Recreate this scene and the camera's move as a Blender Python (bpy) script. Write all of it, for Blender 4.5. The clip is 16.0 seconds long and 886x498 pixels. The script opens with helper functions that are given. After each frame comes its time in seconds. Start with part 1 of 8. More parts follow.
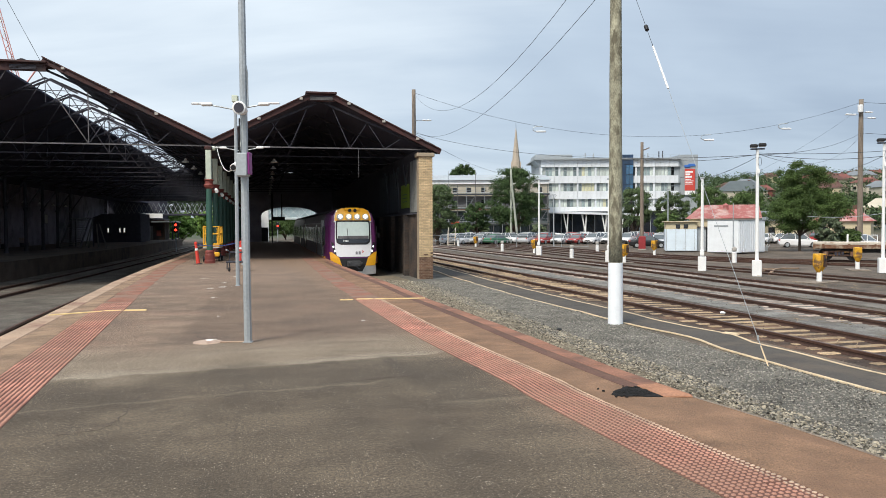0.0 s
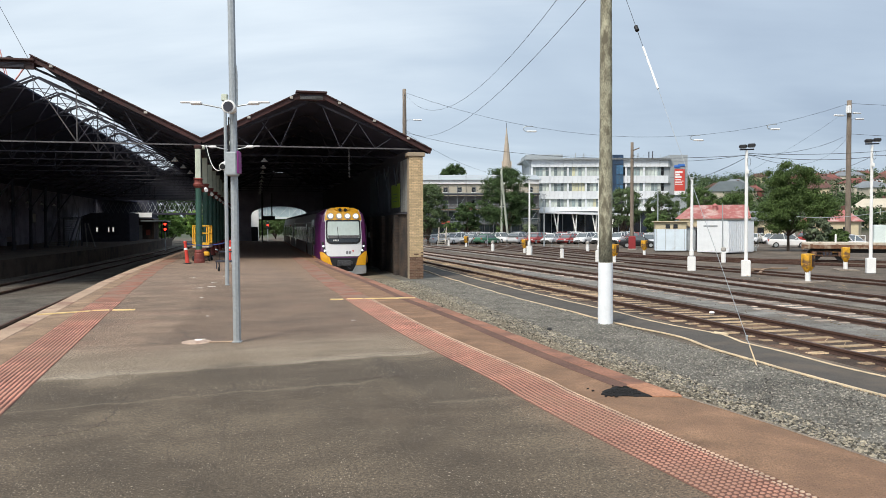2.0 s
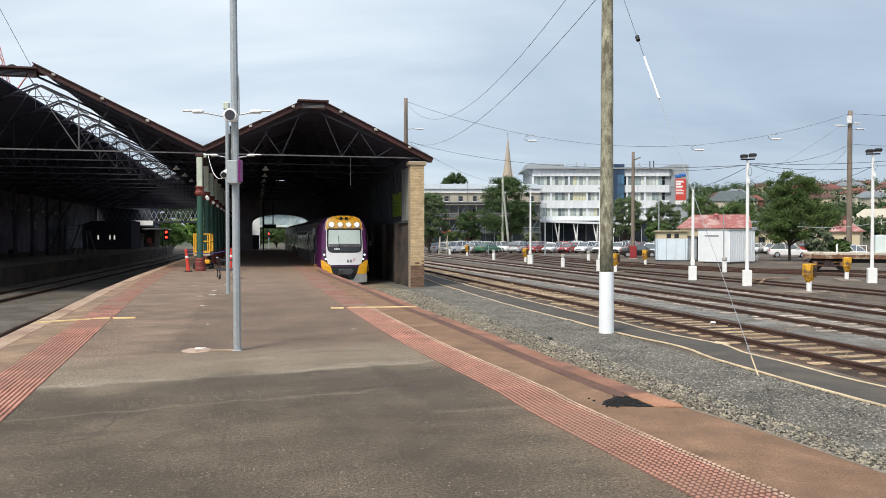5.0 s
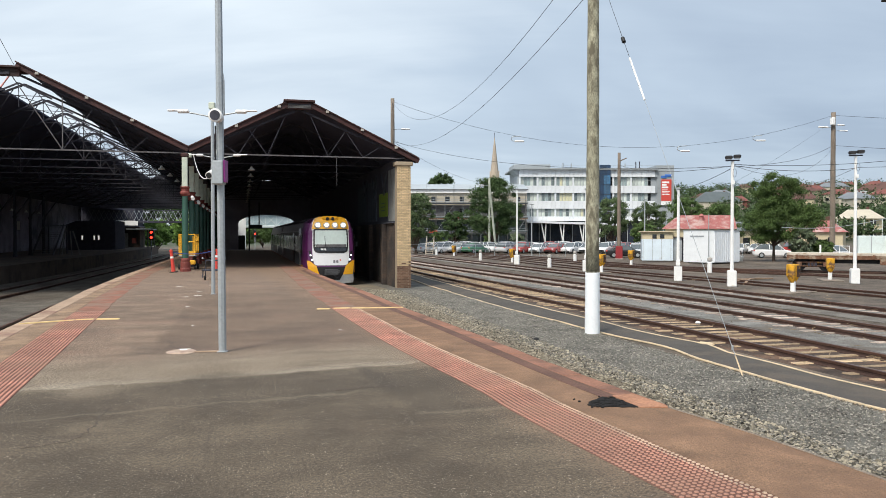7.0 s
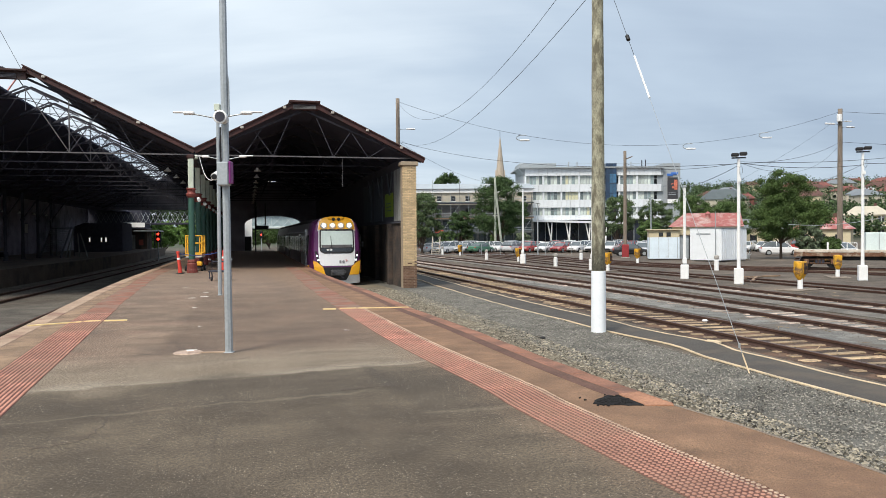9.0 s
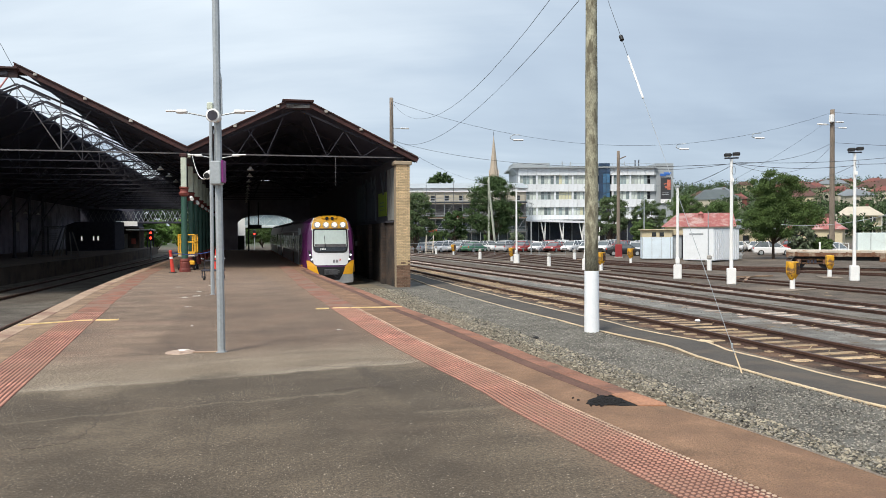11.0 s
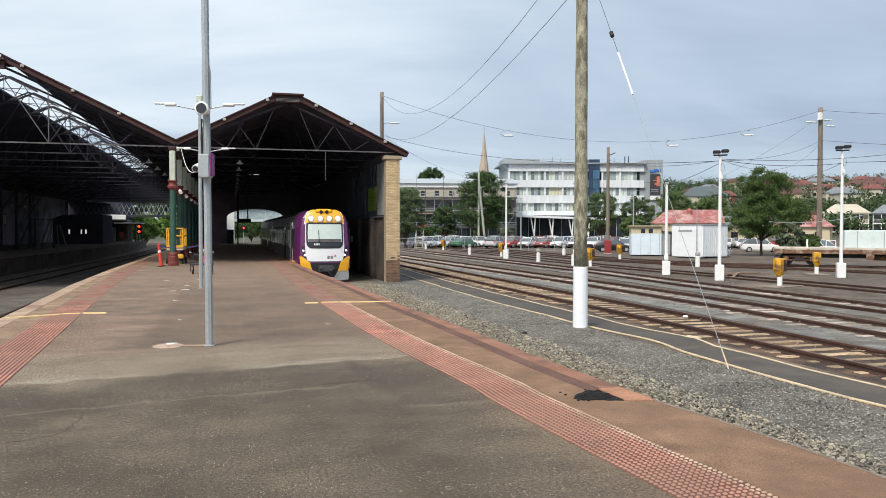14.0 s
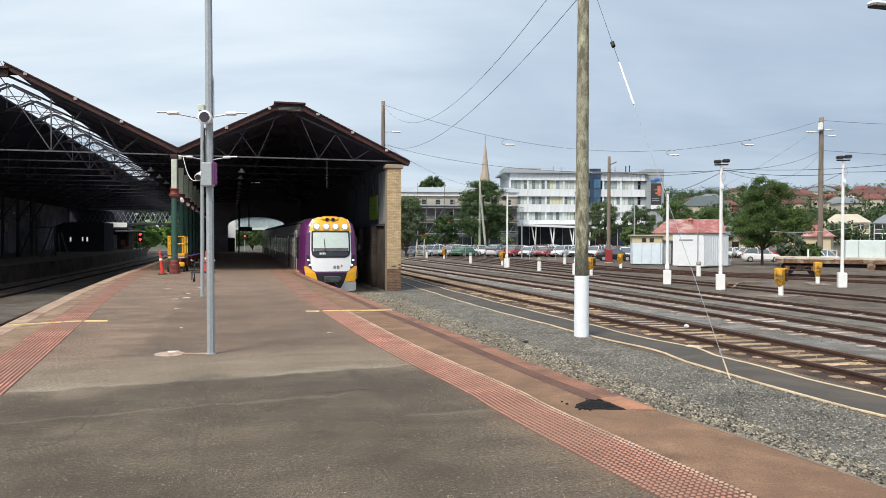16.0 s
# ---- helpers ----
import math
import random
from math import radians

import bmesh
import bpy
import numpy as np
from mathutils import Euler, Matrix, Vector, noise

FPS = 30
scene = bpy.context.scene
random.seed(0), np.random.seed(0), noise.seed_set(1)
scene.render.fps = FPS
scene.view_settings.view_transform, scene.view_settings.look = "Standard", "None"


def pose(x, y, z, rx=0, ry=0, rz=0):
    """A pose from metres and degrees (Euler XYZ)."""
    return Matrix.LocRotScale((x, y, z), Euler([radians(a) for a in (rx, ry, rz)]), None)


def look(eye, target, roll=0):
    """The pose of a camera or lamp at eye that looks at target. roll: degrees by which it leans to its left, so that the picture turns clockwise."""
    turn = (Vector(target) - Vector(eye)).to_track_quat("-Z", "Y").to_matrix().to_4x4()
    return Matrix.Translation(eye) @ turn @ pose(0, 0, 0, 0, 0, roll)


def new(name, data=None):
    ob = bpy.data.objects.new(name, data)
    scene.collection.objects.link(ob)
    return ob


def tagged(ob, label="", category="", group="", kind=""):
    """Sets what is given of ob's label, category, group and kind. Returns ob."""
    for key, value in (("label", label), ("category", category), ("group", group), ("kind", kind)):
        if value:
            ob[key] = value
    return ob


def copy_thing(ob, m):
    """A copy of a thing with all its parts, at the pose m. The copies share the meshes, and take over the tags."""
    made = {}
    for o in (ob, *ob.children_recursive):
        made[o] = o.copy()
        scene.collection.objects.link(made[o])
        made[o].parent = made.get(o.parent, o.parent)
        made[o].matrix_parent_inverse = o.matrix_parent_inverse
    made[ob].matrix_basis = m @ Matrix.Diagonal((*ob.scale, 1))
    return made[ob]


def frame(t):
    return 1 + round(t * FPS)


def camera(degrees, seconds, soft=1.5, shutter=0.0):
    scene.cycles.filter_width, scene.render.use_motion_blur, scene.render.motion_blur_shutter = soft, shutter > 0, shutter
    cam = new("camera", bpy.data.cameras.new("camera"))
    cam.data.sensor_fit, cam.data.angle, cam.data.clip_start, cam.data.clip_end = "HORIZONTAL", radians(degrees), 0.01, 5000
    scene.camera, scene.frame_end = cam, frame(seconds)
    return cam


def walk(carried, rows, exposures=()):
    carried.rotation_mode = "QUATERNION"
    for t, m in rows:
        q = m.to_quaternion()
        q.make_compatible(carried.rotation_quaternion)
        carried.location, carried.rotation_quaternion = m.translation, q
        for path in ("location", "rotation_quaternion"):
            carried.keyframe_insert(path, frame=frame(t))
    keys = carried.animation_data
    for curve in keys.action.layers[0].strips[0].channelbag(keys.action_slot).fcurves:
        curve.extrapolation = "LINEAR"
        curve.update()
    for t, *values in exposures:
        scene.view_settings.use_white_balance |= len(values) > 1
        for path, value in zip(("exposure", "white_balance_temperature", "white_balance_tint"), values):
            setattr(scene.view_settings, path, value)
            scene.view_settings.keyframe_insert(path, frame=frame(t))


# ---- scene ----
cam = camera(59.21, 16.0, soft=0.88)
PATH = [
(0.0, -0.0, -0.004, 1.701, 88.298, 0.303, -12.826),
(0.5, 0.006, 0.008, 1.698, 88.243, 0.276, -13.0),
(1.0, 0.003, -0.0, 1.694, 88.051, 0.333, -13.098),
(1.5, 0.007, 0.017, 1.697, 87.991, 0.242, -13.262),
(2.0, 0.009, 0.006, 1.702, 88.269, 0.214, -13.517),
(2.5, 0.014, 0.017, 1.701, 88.334, 0.254, -13.588),
(3.0, 0.01, 0.015, 1.7, 88.384, 0.151, -13.375),
(3.5, -0.004, 0.016, 1.703, 88.447, 0.069, -13.096),
(4.0, 0.004, 0.021, 1.703, 88.692, 0.071, -13.158),
(6.5, 0.017, 0.006, 1.707, 88.983, 0.003, -14.163),
(7.0, 0.022, 0.013, 1.711, 88.941, 0.012, -14.41),
(7.5, 0.024, 0.002, 1.71, 89.021, 0.148, -14.372),
(8.0, 0.031, 0.016, 1.708, 89.037, 0.389, -14.161),
(8.5, 0.035, 0.006, 1.707, 89.015, 0.498, -14.069),
(9.0, 0.034, 0.001, 1.708, 88.919, 0.414, -13.961),
(11.5, 0.041, 0.018, 1.712, 88.849, 0.204, -14.726),
(12.0, 0.02, -0.013, 1.711, 88.498, 0.065, -15.0),
(12.5, 0.034, -0.01, 1.706, 88.374, 0.044, -15.049),
(13.0, 0.042, 0.011, 1.71, 88.468, 0.152, -15.396),
(13.5, 0.034, -0.003, 1.711, 88.571, 0.074, -15.401),
(14.0, 0.049, 0.006, 1.705, 88.523, -0.034, -15.176),
(14.5, 0.035, -0.013, 1.707, 88.643, -0.263, -15.105),
(15.0, 0.046, 0.003, 1.705, 88.949, -0.318, -14.931),
(15.5, 0.044, 0.007, 1.71, 89.011, -0.156, -14.987),
(16.0, 0.033, -0.014, 1.708, 89.161, -0.188, -15.11)
]
walk(cam, [(t, pose(*p)) for t, *p in PATH])

# ---- daylight: overcast sky and a broad veiled sun ----
SUN_EL, SUN_AZ = 50.0, 226.0
world = bpy.data.worlds.new("overcast")
scene.world = world
world.use_nodes = True
wn, wl = world.node_tree.nodes, world.node_tree.links
wn.clear()
w_out = wn.new("ShaderNodeOutputWorld")
w_sky = wn.new("ShaderNodeTexSky")
w_sky.sky_type = 'NISHITA'
w_sky.sun_disc = False
w_sky.sun_elevation = radians(SUN_EL)
w_sky.sun_rotation = radians(SUN_AZ)
w_bg1 = wn.new("ShaderNodeBackground")
w_bg1.inputs["Strength"].default_value = 0.08
wl.new(w_sky.outputs[0], w_bg1.inputs["Color"])
w_tc = wn.new("ShaderNodeTexCoord")
w_sep = wn.new("ShaderNodeSeparateXYZ")
wl.new(w_tc.outputs["Generated"], w_sep.inputs[0])


def w_math(op, a, b):
    n = wn.new("ShaderNodeMath")
    n.operation = op
    for i, v in enumerate((a, b)):
        if isinstance(v, (int, float)):
            n.inputs[i].default_value = v
        else:
            wl.new(v, n.inputs[i])
    return n.outputs[0]


w_h = w_math('ADD', w_math('MAXIMUM', w_sep.outputs[2], 0.0), 0.16)
w_cmb = wn.new("ShaderNodeCombineXYZ")
wl.new(w_math('MULTIPLY', w_math('DIVIDE', w_sep.outputs[0], w_h), 0.55), w_cmb.inputs[0])
wl.new(w_math('DIVIDE', w_sep.outputs[1], w_h), w_cmb.inputs[1])
w_n1 = wn.new("ShaderNodeTexNoise")
w_n1.inputs["Scale"].default_value = 0.62
w_n1.inputs["Detail"].default_value = 5.0
w_n1.inputs["Roughness"].default_value = 0.5
w_n1.inputs["Distortion"].default_value = 0.5
wl.new(w_cmb.outputs[0], w_n1.inputs["Vector"])
w_r = wn.new("ShaderNodeValToRGB")
w_r.color_ramp.elements[0].position = 0.27
w_r.color_ramp.elements[0].color = (0.33, 0.405, 0.515, 1)
w_r.color_ramp.elements[1].position = 0.61
w_r.color_ramp.elements[1].color = (0.79, 0.87, 0.93, 1)
_mid = w_r.color_ramp.elements.new(0.43)
_mid.color = (0.47, 0.56, 0.665, 1)
# the cloud is heavier towards the east
w_east = w_math('MULTIPLY', w_math('MAXIMUM', w_sep.outputs[0], 0.0), 0.17)
# long thin streaks across the cloud deck
w_cmb2 = wn.new("ShaderNodeCombineXYZ")
wl.new(w_math('MULTIPLY', w_math('DIVIDE', w_sep.outputs[0], w_h), 0.34), w_cmb2.inputs[0])
wl.new(w_math('ADD', w_math('DIVIDE', w_sep.outputs[1], w_h), w_math('MULTIPLY', w_sep.outputs[0], 0.9)), w_cmb2.inputs[1])
w_n2 = wn.new("ShaderNodeTexNoise")
w_n2.inputs["Scale"].default_value = 1.5
w_n2.inputs["Detail"].default_value = 7.0
w_n2.inputs["Roughness"].default_value = 0.58
w_n2.inputs["Distortion"].default_value = 0.3
wl.new(w_cmb2.outputs[0], w_n2.inputs["Vector"])
w_deck = w_math('ADD', w_math('MULTIPLY', w_n1.outputs[0], 0.75), w_math('MULTIPLY', w_n2.outputs[0], 0.25))
wl.new(w_math('SUBTRACT', w_deck, w_east), w_r.inputs[0])
w_bg2 = wn.new("ShaderNodeBackground")
w_bg2.inputs["Strength"].default_value = 0.84
wl.new(w_r.outputs[0], w_bg2.inputs["Color"])
w_mix = wn.new("ShaderNodeMixShader")
w_mix.inputs[0].default_value = 0.88
wl.new(w_bg1.outputs[0], w_mix.inputs[1])
wl.new(w_bg2.outputs[0], w_mix.inputs[2])
wl.new(w_mix.outputs[0], w_out.inputs[0])

sun = new("sun", bpy.data.lights.new("sun", 'SUN'))
sun.data.energy = 2.5
sun.data.angle = radians(18)
sun.data.color = (1.0, 0.93, 0.82)
_az, _el = radians(SUN_AZ), radians(SUN_EL)
sun.matrix_world = look((math.sin(_az) * math.cos(_el) * 50, math.cos(_az) * math.cos(_el) * 50, math.sin(_el) * 50), (0, 0, 0))
scene.view_settings.exposure = 0.55


# ---- materials ----
def mat(name, col, rough=0.8, metal=0.0, var=0.18, scale=3.0, fine=40.0, bump=0.0, stain=None, stain_scale=0.6,
        stain_at=(0.5, 0.62), spec=0.5, rnd=0.0, emit=0.0, island=0.0, coat=0.0, stretch=(1, 1, 1), laid=False):
    m = bpy.data.materials.new(name)
    m.use_nodes = True
    nt = m.node_tree
    n, l = nt.nodes, nt.links
    b = n["Principled BSDF"]
    b.inputs["Roughness"].default_value = rough
    b.inputs["Metallic"].default_value = metal
    b.inputs["Specular IOR Level"].default_value = spec
    b.inputs["Coat Weight"].default_value = coat
    tc = n.new("ShaderNodeTexCoord")
    mp = n.new("ShaderNodeMapping")
    mp.inputs["Scale"].default_value = stretch
    if laid:
        l.new(n.new("ShaderNodeNewGeometry").outputs["Position"], mp.inputs["Vector"])
    else:
        l.new(tc.outputs["Object"], mp.inputs["Vector"])

    def tex(s, detail):
        t = n.new("ShaderNodeTexNoise")
        t.inputs["Scale"].default_value = s
        t.inputs["Detail"].default_value = detail
        l.new(mp.outputs[0], t.inputs["Vector"])
        return t.outputs[0]

    big, small = tex(scale, 4), tex(fine, 3)
    mx = n.new("ShaderNodeMath")
    mx.operation = 'ADD'
    l.new(big, mx.inputs[0])
    l.new(small, mx.inputs[1])
    rg = n.new("ShaderNodeMapRange")
    rg.inputs["From Min"].default_value = 0.7
    rg.inputs["From Max"].default_value = 1.3
    rg.inputs["To Min"].default_value = 1 - var
    rg.inputs["To Max"].default_value = 1 + var
    l.new(mx.outputs[0], rg.inputs[0])
    last = rg.outputs[0]
    for amount, kind in ((rnd, "obj"), (island, "isl")):
        if amount:
            src = n.new("ShaderNodeObjectInfo").outputs["Random"] if kind == "obj" else n.new("ShaderNodeNewGeometry").outputs["Random Per Island"]
            r2 = n.new("ShaderNodeMapRange")
            r2.inputs["To Min"].default_value = 1 - amount
            r2.inputs["To Max"].default_value = 1 + amount
            l.new(src, r2.inputs[0])
            mu = n.new("ShaderNodeMath")
            mu.operation = 'MULTIPLY'
            l.new(last, mu.inputs[0])
            l.new(r2.outputs[0], mu.inputs[1])
            last = mu.outputs[0]
    vm = n.new("ShaderNodeVectorMath")
    vm.operation = 'SCALE'
    vm.inputs[0].default_value = col
    l.new(last, vm.inputs["Scale"])
    colour = vm.outputs[0]
    if stain:
        st = n.new("ShaderNodeTexNoise")
        st.inputs["Scale"].default_value = stain_scale
        st.inputs["Detail"].default_value = 6
        st.inputs["Roughness"].default_value = 0.65
        l.new(mp.outputs[0], st.inputs["Vector"])
        rr = n.new("ShaderNodeMapRange")
        rr.inputs["From Min"].default_value, rr.inputs["From Max"].default_value = stain_at
        l.new(st.outputs[0], rr.inputs[0])
        mixn = n.new("ShaderNodeMix")
        mixn.data_type = 'RGBA'
        l.new(rr.outputs[0], mixn.inputs[0])
        l.new(colour, mixn.inputs[6])
        mixn.inputs[7].default_value = (*stain, 1)
        colour = mixn.outputs[2]
    l.new(colour, b.inputs["Base Color"])
    if bump:
        bp = n.new("ShaderNodeBump")
        bp.inputs["Strength"].default_value = bump
        bp.inputs["Distance"].default_value = 0.02
        l.new(small, bp.inputs["Height"])
        l.new(bp.outputs[0], b.inputs["Normal"])
    if emit:
        b.inputs["Emission Color"].default_value = (*col, 1)
        b.inputs["Emission Strength"].default_value = emit
    return m


TRENCH_SLOPE, TRENCH_0, TRENCH_1 = -0.165, 8.27, 9.72     # an old cable trench across the platform


def asphalt(name):
    """Platform asphalt: brown old seal, a darker newer seal at its near end, pale dust between them, aggregate flecks."""
    m = bpy.data.materials.new(name)
    m.use_nodes = True
    n, l = m.node_tree.nodes, m.node_tree.links
    b = n["Principled BSDF"]
    b.inputs["Roughness"].default_value = 0.9
    b.inputs["Specular IOR Level"].default_value = 0.3
    tc = n.new("ShaderNodeTexCoord")

    def tex(scale, detail, stretch=(1, 1, 1), rough=0.55):
        mp = n.new("ShaderNodeMapping")
        mp.inputs["Scale"].default_value = stretch
        l.new(tc.outputs["Object"], mp.inputs["Vector"])
        t = n.new("ShaderNodeTexNoise")
        t.inputs["Scale"].default_value = scale
        t.inputs["Detail"].default_value = detail
        t.inputs["Roughness"].default_value = rough
        l.new(mp.outputs[0], t.inputs["Vector"])
        return t.outputs[0]

    def ranged(src, a, b_, c=0.0, d=1.0):
        r = n.new("ShaderNodeMapRange")
        for k, v in (("From Min", a), ("From Max", b_), ("To Min", c), ("To Max", d)):
            r.inputs[k].default_value = v
        l.new(src, r.inputs[0])
        return r.outputs[0]

    def math2(op, a, b_):
        k = n.new("ShaderNodeMath")
        k.operation = op
        for i, v in enumerate((a, b_)):
            if isinstance(v, (int, float)):
                k.inputs[i].default_value = v
            else:
                l.new(v, k.inputs[i])
        return k.outputs[0]

    def mixc(f, a, b_, mode='MIX'):
        k = n.new("ShaderNodeMix")
        k.data_type = 'RGBA'
        k.blend_type = mode
        if isinstance(f, (int, float)):
            k.inputs[0].default_value = f
        else:
            l.new(f, k.inputs[0])
        for i, v in ((6, a), (7, b_)):
            if isinstance(v, tuple):
                k.inputs[i].default_value = (*v, 1)
            else:
                l.new(v, k.inputs[i])
        return k.outputs[2]

    sep = n.new("ShaderNodeSeparateXYZ")
    l.new(tc.outputs["Object"], sep.inputs[0])
    warp = math2('MULTIPLY', math2('SUBTRACT', tex(0.9, 5), 0.5), 2.6)
    y = math2('ADD', math2('ADD', sep.outputs[1], warp), math2('MULTIPLY', sep.outputs[0], -0.22))
    streak = tex(1.0, 6, (0.75, 0.85, 1), 0.62)
    blot = tex(0.55, 5, (1, 1, 1), 0.6)
    old = mixc(ranged(streak, 0.38, 0.66), (0.255, 0.174, 0.126), (0.42, 0.296, 0.212))
    old = mixc(ranged(blot, 0.5, 0.68), old, (0.195, 0.140, 0.108))
    dust = mixc(ranged(streak, 0.35, 0.65), (0.29, 0.224, 0.160), (0.40, 0.320, 0.235))
    newer = mixc(ranged(blot, 0.40, 0.60), (0.098, 0.075, 0.053), (0.205, 0.158, 0.110))
    smear = tex(1.0, 6, (0.42, 1.9, 1), 0.6)
    blush = tex(0.75, 5, (0.8, 1.1, 1), 0.55)
    old = mixc(ranged(smear, 0.50, 0.66, 0.0, 0.6), old, (0.165, 0.118, 0.090))
    old = mixc(ranged(blush, 0.54, 0.68, 0.0, 0.5), old, (0.37, 0.222, 0.160))
    dust = mixc(ranged(smear, 0.52, 0.66, 0.0, 0.5), dust, (0.205, 0.160, 0.120))
    newer = mixc(ranged(smear, 0.47, 0.64, 0.0, 0.55), newer, (0.098, 0.076, 0.055))
    newer = mixc(ranged(blush, 0.56, 0.70, 0.0, 0.45), newer, (0.235, 0.172, 0.118))
    # far seal coloured lighter for daylight that reaches into the shed
    old = mixc(ranged(y, 19.0, 28.0, 0.0, 0.4), old, (0.42, 0.30, 0.23))
    far = mixc(ranged(y, 11.0, 12.4), dust, old)
    col = mixc(ranged(y, 9.3, 10.1), newer, far)
    jx = math2('ADD', sep.outputs[0], math2('MULTIPLY', math2('SUBTRACT', tex(0.7, 4), 0.5), 0.5))
    strip = math2('MULTIPLY', math2('MULTIPLY', ranged(jx, -1.36, -1.24), ranged(sep.outputs[1], 11.7, 12.2)), ranged(sep.outputs[1], 20.0, 26.0, 1.0, 0.0))
    col = mixc(math2('MULTIPLY', strip, 0.45), col, (0.165, 0.110, 0.080))
    soft = math2('MULTIPLY', math2('SUBTRACT', tex(2.2, 6), 0.5), 0.6)
    ys = math2('ADD', math2('ADD', sep.outputs[1], soft), math2('MULTIPLY', sep.outputs[0], TRENCH_SLOPE))
    band = math2('MULTIPLY', ranged(ys, TRENCH_0 - 0.03, TRENCH_0 + 0.05), ranged(ys, TRENCH_1 - 0.05, TRENCH_1 + 0.03, 1.0, 0.0))
    band = math2('MULTIPLY', math2('MULTIPLY', band, ranged(sep.outputs[0], 1.3, 1.6, 1.0, 0.15)), ranged(sep.outputs[0], -1.6, -0.2, 0.4, 1.0))
    pale = math2('MULTIPLY', math2('MULTIPLY', ranged(ys, TRENCH_1, TRENCH_1 + 0.08), ranged(ys, TRENCH_1 + 0.12, TRENCH_1 + 0.45, 1.0, 0.0)), ranged(streak, 0.36, 0.6, 0.2, 0.8))
    col = mixc(pale, col, (0.50, 0.42, 0.325))
    col = mixc(math2('MULTIPLY', band, 0.48), col, (0.094, 0.074, 0.056))
    # sandy dust drifted along the tactile strip
    drift = math2('ADD', math2('ADD', sep.outputs[0], math2('MULTIPLY', sep.outputs[1], 0.063)), math2('MULTIPLY', soft, 0.9))
    col = mixc(math2('MULTIPLY', ranged(drift, 2.65, 3.35), ranged(streak, 0.34, 0.60, 0.35, 0.85)), col, (0.365, 0.240, 0.162))
    # a squared-off repair beside the tactile strip
    px = math2('ADD', sep.outputs[0], math2('ADD', math2('MULTIPLY', soft, 0.35), math2('MULTIPLY', sep.outputs[1], 0.07)))
    py = math2('ADD', sep.outputs[1], math2('MULTIPLY', soft, 0.3))
    repair = math2('MULTIPLY', math2('MULTIPLY', ranged(px, 2.13, 2.22), ranged(py, 7.30, 7.40)), ranged(py, 9.4, 10.2, 1.0, 0.0))
    col = mixc(math2('MULTIPLY', repair, ranged(streak, 0.36, 0.62, 0.55, 0.15)), col, (0.088, 0.070, 0.053))
    edge = math2('MULTIPLY', math2('MULTIPLY', ranged(px, 2.06, 2.16), ranged(px, 2.22, 2.42, 1.0, 0.0)), math2('MULTIPLY', ranged(py, 7.9, 8.6), ranged(py, 9.8, 10.3, 1.0, 0.0)))
    col = mixc(math2('MULTIPLY', edge, 0.75), col, (0.080, 0.064, 0.050))
    lip = math2('MULTIPLY', math2('MULTIPLY', ranged(py, 7.20, 7.26), ranged(py, 7.28, 7.36, 1.0, 0.0)), ranged(px, 2.1, 2.2))
    col = mixc(math2('MULTIPLY', lip, 0.4), col, (0.30, 0.24, 0.18))
    seam = math2('MULTIPLY', ranged(ys, TRENCH_0 - 0.10, TRENCH_0 - 0.03), ranged(ys, TRENCH_0 - 0.02, TRENCH_0 + 0.02, 1.0, 0.0))
    seam = math2('MULTIPLY', seam, ranged(sep.outputs[0], 1.2, 1.5, 1.0, 0.0))
    col = mixc(math2('MULTIPLY', seam, 0.35), col, (0.34, 0.28, 0.21))
    vor = n.new("ShaderNodeTexVoronoi")
    vor.inputs["Scale"].default_value = 62.0
    l.new(tc.outputs["Object"], vor.inputs["Vector"])
    vsep = n.new("ShaderNodeSeparateColor")
    l.new(vor.outputs["Color"], vsep.inputs[0])
    fleck = math2('MULTIPLY', ranged(vor.outputs["Distance"], 0.22, 0.34, 1.0, 0.0), ranged(vsep.outputs[0], 0.55, 0.9))
    fleck = math2('MULTIPLY', fleck, ranged(tex(1.6, 5, (1, 1, 1), 0.7), 0.40, 0.60, 0.25, 1.0))
    pv = n.new("ShaderNodeTexVoronoi")
    pv.inputs["Scale"].default_value = 17.0
    l.new(tc.outputs["Object"], pv.inputs["Vector"])
    psep = n.new("ShaderNodeSeparateColor")
    l.new(pv.outputs["Color"], psep.inputs[0])
    pebble = math2('MULTIPLY', ranged(pv.outputs["Distance"], 0.10, 0.16, 1.0, 0.0), ranged(psep.outputs[1], 0.80, 0.86))
    grit = tex(36, 5, (1, 1, 1), 0.85)
    col = mixc(ranged(grit, 0.44, 0.60, 0.0, 0.82), col, (0.035, 0.03, 0.025), 'MIX')
    chips = tex(85, 3, (1, 1, 1), 0.7)
    col = mixc(ranged(chips, 0.55, 0.66, 0.0, 0.4), col, (0.34, 0.275, 0.205))
    col = mixc(ranged(chips, 0.36, 0.47, 0.65, 0.0), col, (0.040, 0.034, 0.028))
    col = mixc(math2('MULTIPLY', fleck, 0.75), col, (0.66, 0.56, 0.43))
    col = mixc(math2('MULTIPLY', pebble, 0.8), col, (0.52, 0.44, 0.35))
    crack = n.new("ShaderNodeTexVoronoi")
    crack.feature = 'DISTANCE_TO_EDGE'
    crack.inputs["Scale"].default_value = 0.33
    wv = n.new("ShaderNodeMix")
    wv.data_type = 'VECTOR'
    wv.inputs[0].default_value = 0.16
    l.new(tc.outputs["Object"], wv.inputs[4])
    tn = n.new("ShaderNodeTexNoise")
    tn.inputs["Scale"].default_value = 1.7
    tn.inputs["Detail"].default_value = 6
    l.new(tc.outputs["Object"], tn.inputs["Vector"])
    l.new(tn.outputs[1], wv.inputs[5])
